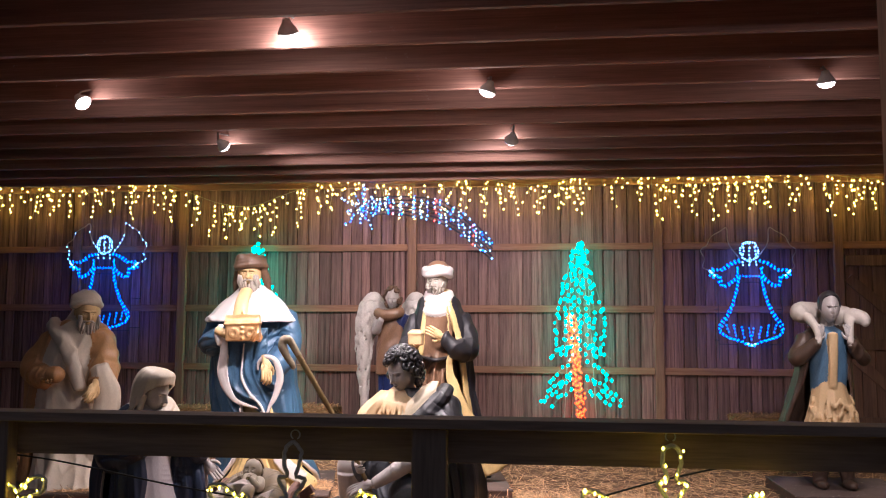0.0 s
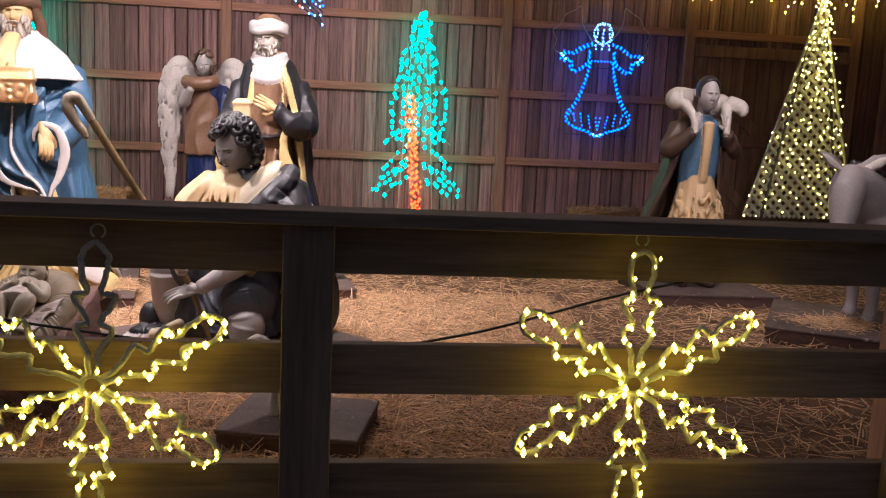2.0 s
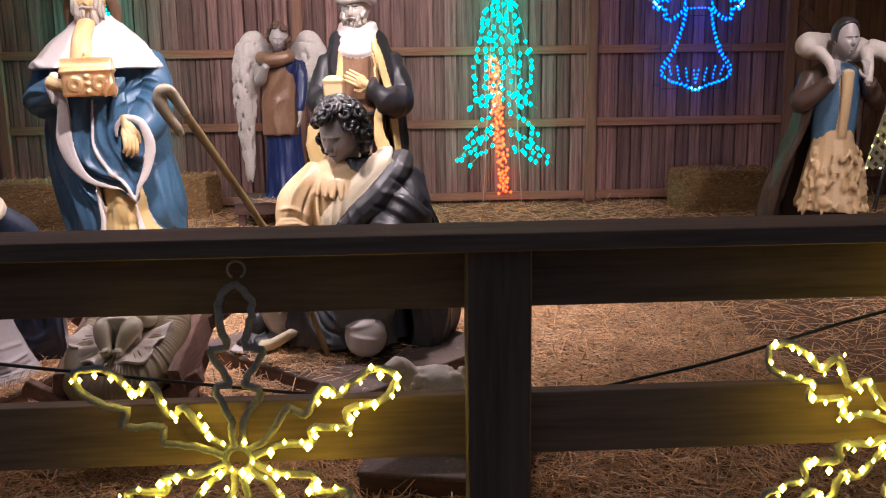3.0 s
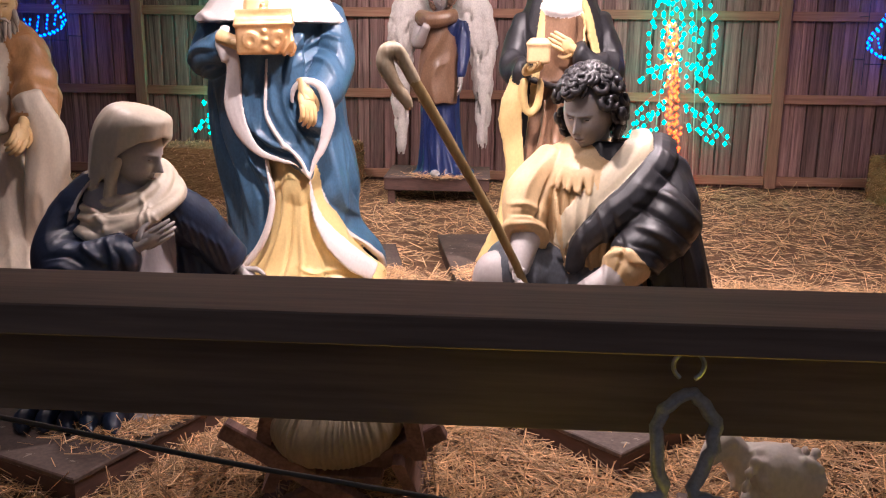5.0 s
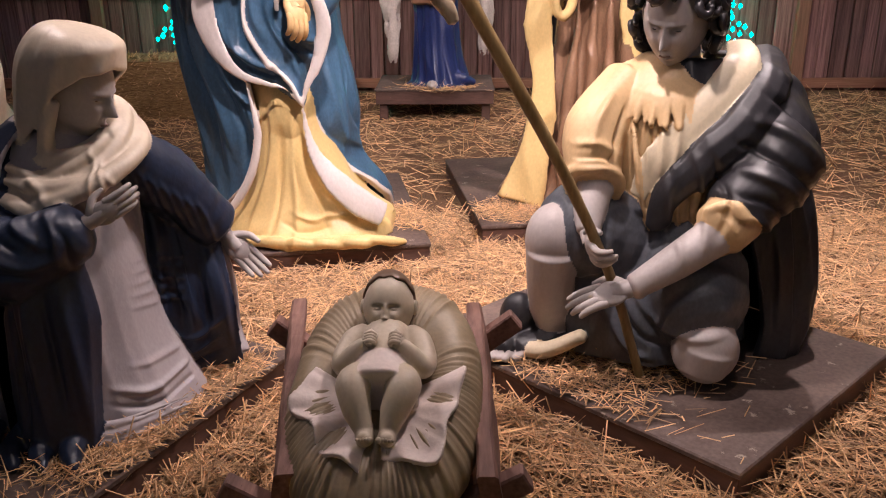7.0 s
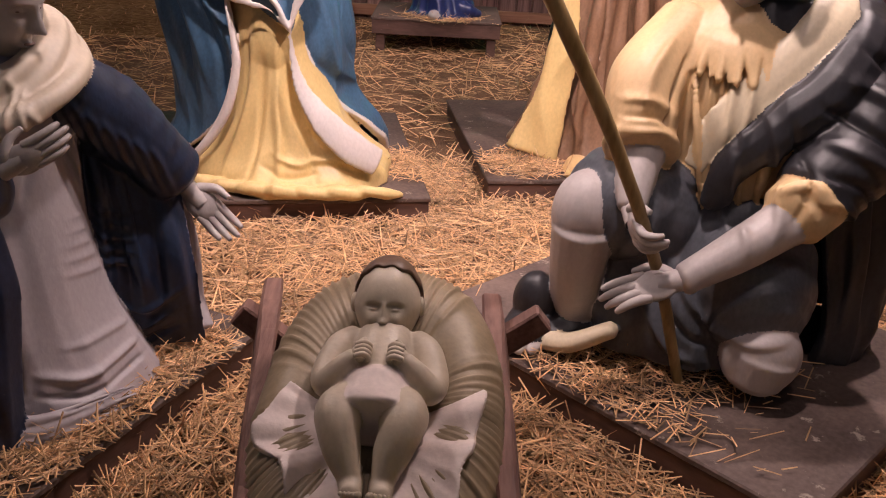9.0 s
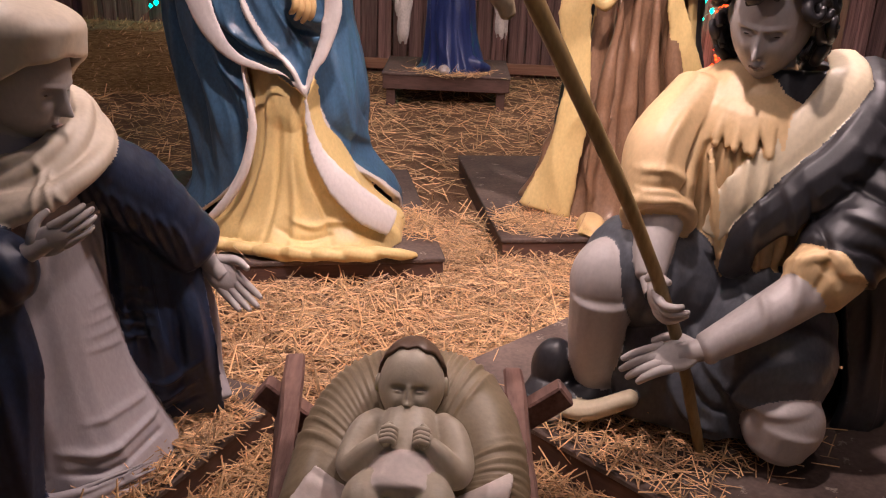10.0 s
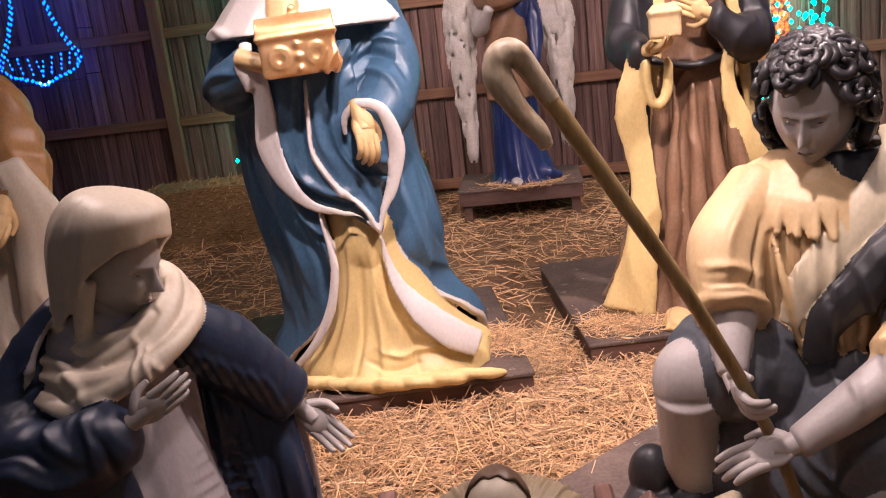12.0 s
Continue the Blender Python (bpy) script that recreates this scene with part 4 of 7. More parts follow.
def statue(name, S, mats, label, base, category="statue", group="nativity statues", voxel=0.008, smooth=3, cloth=(), depth=0.011, lines=()):
    for q in {id(S): S, id(S.fine): S.fine}.values():
        q.v = [(x - base[0], y - base[1], z - base[2]) for x, y, z in q.v]
    d = moulded(S, mats, voxel, smooth, cloth, depth, base, lines)
    d.name = name
    ob = new(name, d)
    ob.matrix_basis = pose(*base)
    return tagged(ob, label, category, group)


def slim(S, x0, heights, shares):
    """Narrows a figure about x0, by height."""
    for q in {id(S): S, id(S.fine): S.fine}.values():
        q.v = [(x0 + (x - x0) * float(np.interp(z, heights, shares)), y, z) for x, y, z in q.v]


def folds(S, lines, r, slot, n=7):
    """Raised drapery folds along lines."""
    for ln in lines:
        S.tube(ln, [r * 0.25, r, r * 0.9, r * 0.2], slot, n=n, steps=18)


# -- king in the blue cloak with the gold casket --
rs = random.Random(31)
S = Mass()
S.fine = Mass()
BL, WH, YE, GO, SK, BR, BE, DK = range(8)
X, Y, Z = -1.80, 7.36, 0.10
# yellow gown that pools over the plinth's front
robe(S, [(Z, -1.60, 7.15, 0.385, 0.315, 1), (Z + 0.05, -1.60, 7.15, 0.37, 0.30, 1.2), (Z + 0.12, -1.61, 7.16, 0.29, 0.26, 1), (Z + 0.25, -1.63, 7.18, 0.215, 0.23, 0.9), (Z + 0.42, -1.65, 7.19, 0.16, 0.19, 0.6),
         (Z + 0.62, -1.67, 7.22, 0.16, 0.18, 0.3), (Z + 1.0, X, Y, 0.24, 0.20, 0.3), (Z + 1.42, X - 0.02, Y + 0.02, 0.20, 0.17, 0.1)], YE, 0.05, 6, 1.5, 0.4)
S.ball((-1.645, 7.075, 0.585), (0.085, 0.085, 0.15), YE)
# blue cloak, open below the knee
robe(S, [(Z, -1.72, 7.38, 0.46, 0.38, 1.2), (0.17, -1.71, 7.37, 0.44, 0.36, 1.2), (0.27, -1.69, 7.36, 0.385, 0.34, 1), (0.40, -1.73, 7.36, 0.335, 0.33, 1), (0.60, -1.74, 7.36, 0.355, 0.33, 0.9),
         (0.90, -1.795, 7.37, 0.345, 0.31, 0.8), (1.20, -1.82, 7.38, 0.33, 0.27, 0.5), (1.52, -1.82, 7.38, 0.26, 0.20, 0.2)], BL, 0.05, 7, 2.2, 1.0,
     a0=[96, 88, 72, 50, 27, 9, 6, 6], a1=[312, 318, 331, 350, 356, 356, 354, 354], thick=0.035, rows=80, n=150, trim=WH, trim_w=0.016)
# front apron, its border curving from the cuff to the knee
edge = smooth_line([(-1.955, 1.30), (-1.965, 1.14), (-1.975, 0.98), (-1.91, 0.825), (-1.81, 0.742), (-1.68, 0.715), (-1.565, 0.645)], 48)
inner = smooth_line([(-1.60, 1.32), (-1.60, 1.18), (-1.59, 1.06), (-1.575, 0.95), (-1.56, 0.85), (-1.552, 0.75), (-1.555, 0.650)], 48)
ap = []
for k in range(48):
    t = np.linspace(0, 1, 60)
    xz = edge[k] * (1 - t)[:, None] + inner[k] * t[:, None]
    yy = 7.065 - 0.075 * np.sin(np.pi * (0.12 + 0.78 * t)) - 0.03 * (k / 47)
    front = np.stack([xz[:, 0], yy, xz[:, 1]], 1)
    ap.append(np.vstack([front, front[::-1] + np.array([0, 0.035, 0])]))
S.grid(np.array(ap), BL, cap0=True, cap1=True)
ribbon(S, [(-1.925, 6.990, 1.28), (-1.915, 6.990, 1.14), (-1.925, 6.988, 0.99), (-1.880, 6.978, 0.862), (-1.800, 6.966, 0.772), (-1.690, 6.955, 0.735), (-1.62, 6.95, 0.715), (-1.565, 6.955, 0.65)],
       [0.066, 0.082, 0.098, 0.078, 0.042, 0.026, 0.018, 0.012], WH, (-0.3, -1, 0.1), 0.016, 44)
ribbon(S, [(-1.757, 6.985, 1.20), (-1.768, 6.978, 1.05), (-1.766, 6.975, 0.95), (-1.703, 6.965, 0.834), (-1.608, 6.955, 0.741), (-1.564, 6.955, 0.660)], [0.008, 0.016, 0.020, 0.018, 0.016, 0.012], WH, (0, -1, 0.1), 0.016, 40)
# flared white hem and the border of the far edge
ribbon(S, [(-1.562, 6.965, 0.64), (-1.550, 6.960, 0.55), (-1.515, 6.945, 0.455), (-1.440, 6.93, 0.355), (-1.350, 6.94, 0.268), (-1.265, 6.98, 0.205)], [0.022, 0.030, 0.055, 0.100, 0.120, 0.105], WH, (0.25, -1, 0.5), 0.016, 34)
ribbon(S, [(-1.775, 6.975, 0.72), (-1.752, 6.965, 0.61), (-1.745, 6.955, 0.52), (-1.785, 6.945, 0.37), (-1.875, 6.945, 0.235), (-1.99, 6.98, 0.135)], [0.012, 0.026, 0.034, 0.040, 0.036, 0.024], WH, (-0.3, -1, 0.2), 0.016, 34)
# pooled hem: rolled folds along the floor
for q in range(7):
    x0 = -1.95 + 0.095 * q
    y0 = 6.93 - 0.075 * math.sin(3.14 * (q + 0.6) / 7.4)
    S.tube([(x0, y0 + 0.01, Z + 0.02), (x0 + 0.07, y0 - 0.028, Z + 0.035), (x0 + 0.15, y0 - 0.012, Z + 0.022), (x0 + 0.21, y0 + 0.02, Z + 0.01)], [0.012, 0.026, 0.024, 0.008], YE, n=8, steps=14)
# sleeves
S.tube([(X - 0.27, Y + 0.02, Z + 1.32), (X - 0.325, Y - 0.06, Z + 1.12), (X - 0.28, Y - 0.20, Z + 1.10), (X - 0.16, Y - 0.30, Z + 1.17)], [0.095, 0.10, 0.095, 0.075], BL, n=28, steps=40)
S.tube([(X + 0.24, Y + 0.02, Z + 1.32), (X + 0.30, Y - 0.06, Z + 1.12), (X + 0.28, Y - 0.20, Z + 0.98), (X + 0.23, Y - 0.30, Z + 0.90)], [0.095, 0.10, 0.105, 0.10], BL, n=28, steps=40)
# hanging cuff round the lowered hand
cuff = [(-1.645, 6.985, 1.00), (-1.632, 6.975, 1.065), (-1.580, 6.965, 1.105), (-1.510, 6.965, 1.085), (-1.478, 6.975, 1.015), (-1.470, 6.985, 0.93), (-1.500, 6.980, 0.815), (-1.540, 6.965, 0.73), (-1.563, 6.96, 0.65)]
ribbon(S, cuff, [0.020, 0.032, 0.036, 0.044, 0.056, 0.064, 0.050, 0.030, 0.014], WH, (0.15, -1, 0.1), 0.014, 50)
S.ball((-1.56, 7.075, 0.94), (0.085, 0.085, 0.17), BL)
hand(S, (-1.585, 6.975, 1.075), (0.22, -0.35, -0.8), (-0.4, 0.5, -0.2), 0.155, SK, 0.62, 0.12, 1)
S.fine.ball((-1.572, 6.965, 1.03), (0.042, 0.032, 0.052), SK)
# left hand and casket
ribbon(S, [(-1.955, 7.02, 1.345), (-1.965, 7.00, 1.28), (-1.945, 7.00, 1.19)], [0.05, 0.075, 0.07], WH, (-0.3, -1, 0.1), 0.02)
hand(S, (-1.935, 6.99, 1.285), (0.93, -0.35, -0.30), (0.1, 0.1, 1), 0.19, SK, 0.28, 0.12, -1)
casket = pose(-1.742, 6.925, 1.222, 0, -2, 12)
S.box(-0.125, 0.125, -0.075, 0.075, 0.0, 0.125, GO, 0.008, casket)
S.box(-0.135, 0.135, -0.085, 0.085, 0.120, 0.140, GO, 0.006, casket)
lid = [[(0.128 * math.cos(b) * 0 + sx * 0.128, 0.080 * math.cos(b), 0.138 + 0.062 * math.sin(b)) for b in np.linspace(0, math.pi, 14)] for sx in (-1, -0.92, 0.92, 1)]
S.grid(np.array([[tuple(casket @ Vector(p)) for p in r] for r in lid]), GO, close_u=True, cap0=True, cap1=True)
S.ball(casket @ Vector((0, 0, 0.212)), (0.018, 0.018, 0.020), GO, None, 12, 8)
for sx in (-1, 1):
    for rr in (0.034, 0.020):
        S.tube([tuple(casket @ Vector((sx * 0.06 + rr * math.cos(t), -0.077, 0.062 + rr * math.sin(t)))) for t in np.linspace(0, 6.28, 16)], 0.005, GO, n=6)
for sz in (0.022, 0.062, 0.1):
    S.ball(casket @ Vector((0, -0.077, sz)), (0.014, 0.008, 0.012), GO, None, 10, 8)
# white shoulder cape, neck, head
robe(S, [(Z + 1.27, X - 0.02, Y - 0.03, 0.365, 0.325, 1.0), (Z + 1.30, X - 0.02, Y - 0.02, 0.35, 0.31, 0.9), (Z + 1.42, X - 0.02, Y, 0.26, 0.215, 0.6), (Z + 1.50, X - 0.02, Y + 0.01, 0.165, 0.14, 0.4), (Z + 1.56, X - 0.02, Y + 0.01, 0.10, 0.095, 0.2)], WH, 0.05, 7, 0.6, 2.0)
S.tube([(X - 0.03, Y - 0.14, Z + 1.52), (X - 0.03, Y - 0.245, Z + 1.42), (X - 0.02, Y - 0.30, Z + 1.30)], [0.05, 0.055, 0.06], SK, n=14, steps=12, flat=0.6)
S.tube([(X - 0.02, Y + 0.01, Z + 1.45), (X - 0.03, Y - 0.02, Z + 1.62)], [0.08, 0.065], SK, n=14)
HC = (X - 0.035, Y - 0.05, Z + 1.66)
rot = head(S, HC, 8, 8, 0, 0.115, SK, None, DK)
beard(S, rot, HC, 0.115, BE, rs, 0.6, 60)
for q in range(4):
    S.tube([(HC[0] + (0.112 - 0.006 * q) * math.sin(t), HC[1] + 0.01 - (0.118 - 0.006 * q) * math.cos(t), HC[2] + 0.055 + 0.020 * q + 0.012 * math.sin(2 * t + q)) for t in np.linspace(0, 6.2832, 28)], 0.030, BR, n=10)
S.ball((HC[0], HC[1] + 0.01, HC[2] + 0.095), (0.105, 0.11, 0.07), BR)
for sx in (-1, 1):
    S.tube([(HC[0] + sx * 0.10, HC[1], HC[2] + 0.04), (HC[0] + sx * 0.125, HC[1] + 0.04, HC[2] - 0.06), (HC[0] + sx * 0.14, HC[1] + 0.05, HC[2] - 0.15)], [0.03, 0.04, 0.02], BR, n=8, steps=10)
KING_FOLDS = [
    # apron: the deep middle pleat and the loops that hang from it
    ([(-1.79, 1.19), (-1.80, 1.02), (-1.795, 0.88)], 0.018, -0.022), ([(-1.735, 1.15), (-1.74, 1.0), (-1.69, 0.88)], 0.020, 0.018),
    ([(-1.86, 1.16), (-1.875, 1.0), (-1.83, 0.87), (-1.76, 0.83)], 0.020, 0.018), ([(-1.84, 0.95), (-1.80, 0.85), (-1.72, 0.80), (-1.64, 0.80)], 0.016, 0.016),
    ([(-1.84, 0.86), (-1.78, 0.80), (-1.70, 0.765), (-1.63, 0.76)], 0.012, -0.014),
    ([(-1.69, 1.10), (-1.68, 0.98), (-1.63, 0.88), (-1.575, 0.80)], 0.016, 0.020), ([(-1.66, 1.02), (-1.65, 0.94), (-1.60, 0.87), (-1.53, 0.84)], 0.013, -0.020),
    ([(-1.66, 0.93), (-1.61, 0.83), (-1.565, 0.74)], 0.013, 0.016), ([(-1.60, 0.95), (-1.55, 0.90), (-1.50, 0.89)], 0.014, 0.020), ([(-1.60, 0.90), (-1.55, 0.855), (-1.51, 0.84)], 0.010, -0.014),
    # upper right sleeve, gathered in bands
    ([(-1.63, 1.17), (-1.57, 1.20), (-1.49, 1.17), (-1.43, 1.06)], 0.016, 0.018), ([(-1.63, 1.22), (-1.56, 1.26), (-1.47, 1.23), (-1.42, 1.15)], 0.014, -0.016), ([(-1.62, 1.25), (-1.54, 1.31), (-1.45, 1.29)], 0.016, 0.018),
    ([(-1.67, 1.13), (-1.64, 1.24), (-1.57, 1.34)], 0.014, 0.016), ([(-1.69, 1.04), (-1.68, 1.18), (-1.62, 1.33)], 0.012, -0.015),
    # left sleeve
    ([(-2.20, 1.34), (-2.12, 1.40), (-2.02, 1.36)], 0.020, 0.016), ([(-2.22, 1.24), (-2.13, 1.32), (-2.01, 1.31)], 0.014, -0.015), ([(-2.21, 1.16), (-2.11, 1.24), (-2.0, 1.25)], 0.020, 0.018),
    ([(-2.20, 1.06), (-2.09, 1.15), (-1.99, 1.16)], 0.014, -0.014),
    # long falls of the cloak
    ([(-2.17, 1.10), (-2.12, 0.85), (-2.05, 0.60), (-2.0, 0.30)], 0.026, 0.022), ([(-2.10, 1.08), (-2.07, 0.85), (-1.98, 0.60), (-1.94, 0.34)], 0.018, -0.022), ([(-2.03, 1.05), (-2.02, 0.86), (-1.93, 0.66), (-1.87, 0.42)], 0.026, 0.024),
    ([(-1.95, 0.84), (-1.88, 0.68), (-1.82, 0.52), (-1.83, 0.36)], 0.018, -0.018), ([(-1.90, 0.76), (-1.83, 0.66), (-1.78, 0.55)], 0.018, 0.016),
    ([(-1.50, 0.78), (-1.47, 0.62), (-1.43, 0.46), (-1.34, 0.36)], 0.022, 0.022), ([(-1.45, 0.84), (-1.42, 0.66), (-1.39, 0.50), (-1.31, 0.40)], 0.015, -0.018), ([(-1.53, 0.62), (-1.50, 0.52), (-1.44, 0.43)], 0.014, -0.012),
    # gown: falls from the knee, bent over at the floor
    ([(-1.70, 0.62), (-1.70, 0.46), (-1.74, 0.30), (-1.80, 0.16)], 0.020, 0.022), ([(-1.665, 0.56), (-1.665, 0.40), (-1.68, 0.26), (-1.71, 0.14)], 0.013, -0.016), ([(-1.62, 0.58), (-1.615, 0.40), (-1.60, 0.26), (-1.60, 0.14)], 0.018, 0.020),
    ([(-1.59, 0.52), (-1.565, 0.38), (-1.51, 0.26), (-1.47, 0.15)], 0.013, -0.016), ([(-1.585, 0.56), (-1.53, 0.38), (-1.45, 0.27), (-1.36, 0.17)], 0.016, 0.020), ([(-1.76, 0.34), (-1.82, 0.22), (-1.91, 0.15)], 0.016, 0.016),
    ([(-1.62, 0.24), (-1.54, 0.20), (-1.44, 0.21), (-1.34, 0.18)], 0.012, 0.016), ([(-1.66, 0.20), (-1.56, 0.165), (-1.46, 0.175)], 0.010, -0.012),
]
statue("statue", S, [P_BLUE, P_WHITE, P_YELLOW, P_GOLD, P_SKIN_Y, P_BROWNHAIR, P_BEARD, P_NAVY],
       "standing king statue in blue cloak and white cape, gold casket", (X, Y, Z), voxel=0.0055, smooth=2, cloth=(0, 2), depth=0.004, lines=KING_FOLDS)

# -- king in the black cloak --
rs = random.Random(32)
S = Mass()
S.fine = Mass()
BK, YE, BR, SK, WH, BE, GO, DK = range(8)
X, Y, Z = -0.36, 7.80, 0.10
robe(S, [(Z, X - 0.06, Y - 0.06, 0.34, 0.36, 1.2), (Z + 0.1, X - 0.05, Y - 0.05, 0.30, 0.32, 1.2), (Z + 0.5, X - 0.02, Y - 0.03, 0.24, 0.24, 0.9), (Z + 1.0, X, Y, 0.21, 0.19, 0.4), (Z + 1.3, X, Y, 0.23, 0.18, 0.1), (Z + 1.48, X, Y, 0.15, 0.13, 0)], BR, 0.075, 8, 1.2, 0.3)
robe(S, [(Z, X + 0.06, Y + 0.08, 0.38, 0.34, 1.2), (Z + 0.35, X + 0.06, Y + 0.07, 0.35, 0.30, 1), (Z + 0.8, X + 0.05, Y + 0.05, 0.34, 0.26, 0.8), (Z + 1.2, X + 0.02, Y + 0.03, 0.33, 0.23, 0.5), (Z + 1.42, X, Y + 0.02, 0.24, 0.17, 0.2), (Z + 1.5, X, Y + 0.02, 0.15, 0.13, 0.1)],
     BK, 0.07, 7, 1.5, 2.0, a0=[62, 55, 45, 34, 30, 24], a1=[290, 300, 315, 330, 334, 338], thick=0.03, trim=YE, trim_w=0.035, lining=YE)
ribbon(S, [(X - 0.30, Y - 0.28, Z + 1.02), (X - 0.33, Y - 0.30, Z + 0.80), (X - 0.27, Y - 0.32, Z + 0.55), (X - 0.27, Y - 0.33, Z + 0.30), (X - 0.33, Y - 0.36, Z + 0.03)], [0.12, 0.16, 0.13, 0.15, 0.22], YE, (-0.15, -1, 0.1), 0.03, 34)
ribbon(S, [(X + 0.13, Y - 0.22, Z + 1.42), (X + 0.16, Y - 0.25, Z + 1.1), (X + 0.17, Y - 0.26, Z + 0.85), (X + 0.30, Y - 0.24, Z + 0.55), (X + 0.50, Y - 0.14, Z + 0.10)], [0.03, 0.04, 0.10, 0.12, 0.26], YE, (0.2, -1, 0.1), 0.03, 34)
ring = [(X - 0.20 + 0.055 * math.sin(t), Y - 0.32, Z + 0.95 + 0.11 * math.cos(t)) for t in np.linspace(1.0, 5.2, 22)]
S.tube(ring, 0.020, YE, n=8)
S.tube([(X - 0.26, Y + 0.02, Z + 1.30), (X - 0.33, Y - 0.08, Z + 1.08), (X - 0.26, Y - 0.28, Z + 1.03)], [0.085, 0.092, 0.075], BK, n=24, steps=30, wrinkle=0.05, waves=4)
S.tube([(X + 0.27, Y + 0.02, Z + 1.31), (X + 0.36, Y - 0.05, Z + 1.08), (X + 0.24, Y - 0.22, Z + 1.06), (X + 0.10, Y - 0.25, Z + 1.15)], [0.085, 0.10, 0.09, 0.065], BK, n=24, steps=34, wrinkle=0.06, waves=5, phase=2)
hand(S, (X + 0.10, Y - 0.25, Z + 1.15), (-0.9, -0.15, 0.35), (0, 1, 0), 0.16, SK, 0.15, 0.15, 1)
hand(S, (X - 0.24, Y - 0.33, Z + 1.05), (0.5, -0.8, 0.1), (0, 0, 1), 0.14, SK, 0.35, 0.1, 1)
bx = pose(X - 0.17, Y - 0.42, Z + 1.09, 0, 0, -6)
S.box(-0.075, 0.075, -0.05, 0.05, 0, 0.085, GO, 0.006, bx)
S.box(-0.085, 0.085, -0.058, 0.058, 0.085, 0.105, GO, 0.006, bx)
S.box(-0.06, 0.06, -0.035, 0.035, 0.105, 0.125, GO, 0.012, bx)
S.tube([(X - 0.20, Y - 0.16, Z + 1.0), (X, Y - 0.225, Z + 0.97), (X + 0.20, Y - 0.16, Z + 1.0)], 0.032, DK, n=8, steps=14, flat=0.5)
folds(S, [[(X - 0.10 + 0.09 * q, Y - 0.22, Z + 0.9), (X - 0.12 + 0.10 * q, Y - 0.27, Z + 0.6), (X - 0.14 + 0.12 * q, Y - 0.32, Z + 0.3), (X - 0.15 + 0.13 * q, Y - 0.37, Z + 0.02)] for q in range(4)], 0.038, BR)
S.ball((X - 0.15, Y - 0.50, Z + 0.03), (0.055, 0.10, 0.035), SK)
S.ball((X - 0.15, Y - 0.52, Z + 0.015), (0.062, 0.105, 0.022), YE)
for q in range(4):
    rr, zz = 0.155 - 0.018 * q, Z + 1.40 + 0.035 * q
    S.tube([(X + rr * math.sin(t), Y - 0.02 - rr * 0.9 * math.cos(t), zz - 0.05 * math.cos(t) * (1 - q / 5)) for t in np.linspace(0, 6.2832, 30)], 0.040, WH, n=10)
S.tube([(X, Y, Z + 1.4), (X - 0.01, Y - 0.03, Z + 1.6)], [0.085, 0.07], SK, n=14)
HC = (X - 0.01, Y - 0.06, Z + 1.62)
rot = head(S, HC, -14, 10, 0, 0.112, BE, None, DK)
beard(S, rot, HC, 0.112, BE, rs, 0.3, 46)
S.ball((HC[0], HC[1] + 0.02, HC[2] + 0.10), (0.095, 0.10, 0.07), BR)
for q in range(2):
    S.tube([(HC[0] + 0.112 * math.sin(t), HC[1] + 0.01 - 0.122 * math.cos(t), HC[2] + 0.055 + 0.035 * q + 0.01 * math.sin(t * 3 + q)) for t in np.linspace(0, 6.2832, 30)], 0.033, WH, n=10)
slim(S, X - 0.02, [Z + 0.2, Z + 0.7, Z + 1.4, Z + 1.55], [0.98, 0.78, 0.74, 0.93])
statue("statue", S, [P_BLACK, P_YELLOW, P_BROWN, P_SKIN_Y, P_WHITE, P_BEARD, P_CREAM, P_HAIR],
       "standing king statue in black cloak lined yellow, white turban", (X, Y, Z), cloth=(0, 1, 2), smooth=2)

# -- bowed king in ochre --
rs = random.Random(33)
S = Mass()
S.fine = Mass()
OC, WH, BE, SK, DK = range(5)
X, Y, Z = -3.18, 7.18, 0.10
robe(S, [(Z, X + 0.05, Y - 0.02, 0.40, 0.42, 1.2), (Z + 0.3, X + 0.03, Y, 0.33, 0.33, 1), (Z + 0.7, X - 0.05, Y, 0.30, 0.28, 0.8), (Z + 1.0, X - 0.04, Y - 0.03, 0.27, 0.24, 0.4), (Z + 1.2, X + 0.02, Y - 0.06, 0.19, 0.17, 0.2), (Z + 1.28, X + 0.06, Y - 0.08, 0.09, 0.09, 0)], WH, 0.08, 8, 1.2, 0.8)
robe(S, [(Z + 0.02, X - 0.12, Y + 0.08, 0.36, 0.36, 1.2), (Z + 0.5, X - 0.12, Y + 0.06, 0.34, 0.32, 1), (Z + 0.9, X - 0.08, Y + 0.02, 0.33, 0.28, 0.7), (Z + 1.15, X - 0.02, Y - 0.02, 0.27, 0.23, 0.4), (Z + 1.27, X + 0.04, Y - 0.06, 0.14, 0.14, 0.1)], OC, 0.07, 7, 1.0, 0.2, a0=[80, 75, 60, 48, 40], a1=[330, 330, 335, 338, 340], thick=0.03)
S.tube([(X + 0.18, Y - 0.04, Z + 1.15), (X + 0.27, Y - 0.12, Z + 0.93), (X + 0.30, Y - 0.22, Z + 0.78)], [0.10, 0.11, 0.10], OC, n=24, steps=26, wrinkle=0.08, waves=4)
ribbon(S, [(X + 0.30, Y - 0.26, Z + 0.92), (X + 0.37, Y - 0.25, Z + 0.72), (X + 0.34, Y - 0.25, Z + 0.45), (X + 0.26, Y - 0.26, Z + 0.22)], [0.14, 0.19, 0.20, 0.07], WH, (0.35, -1, 0.1), 0.05, 30)
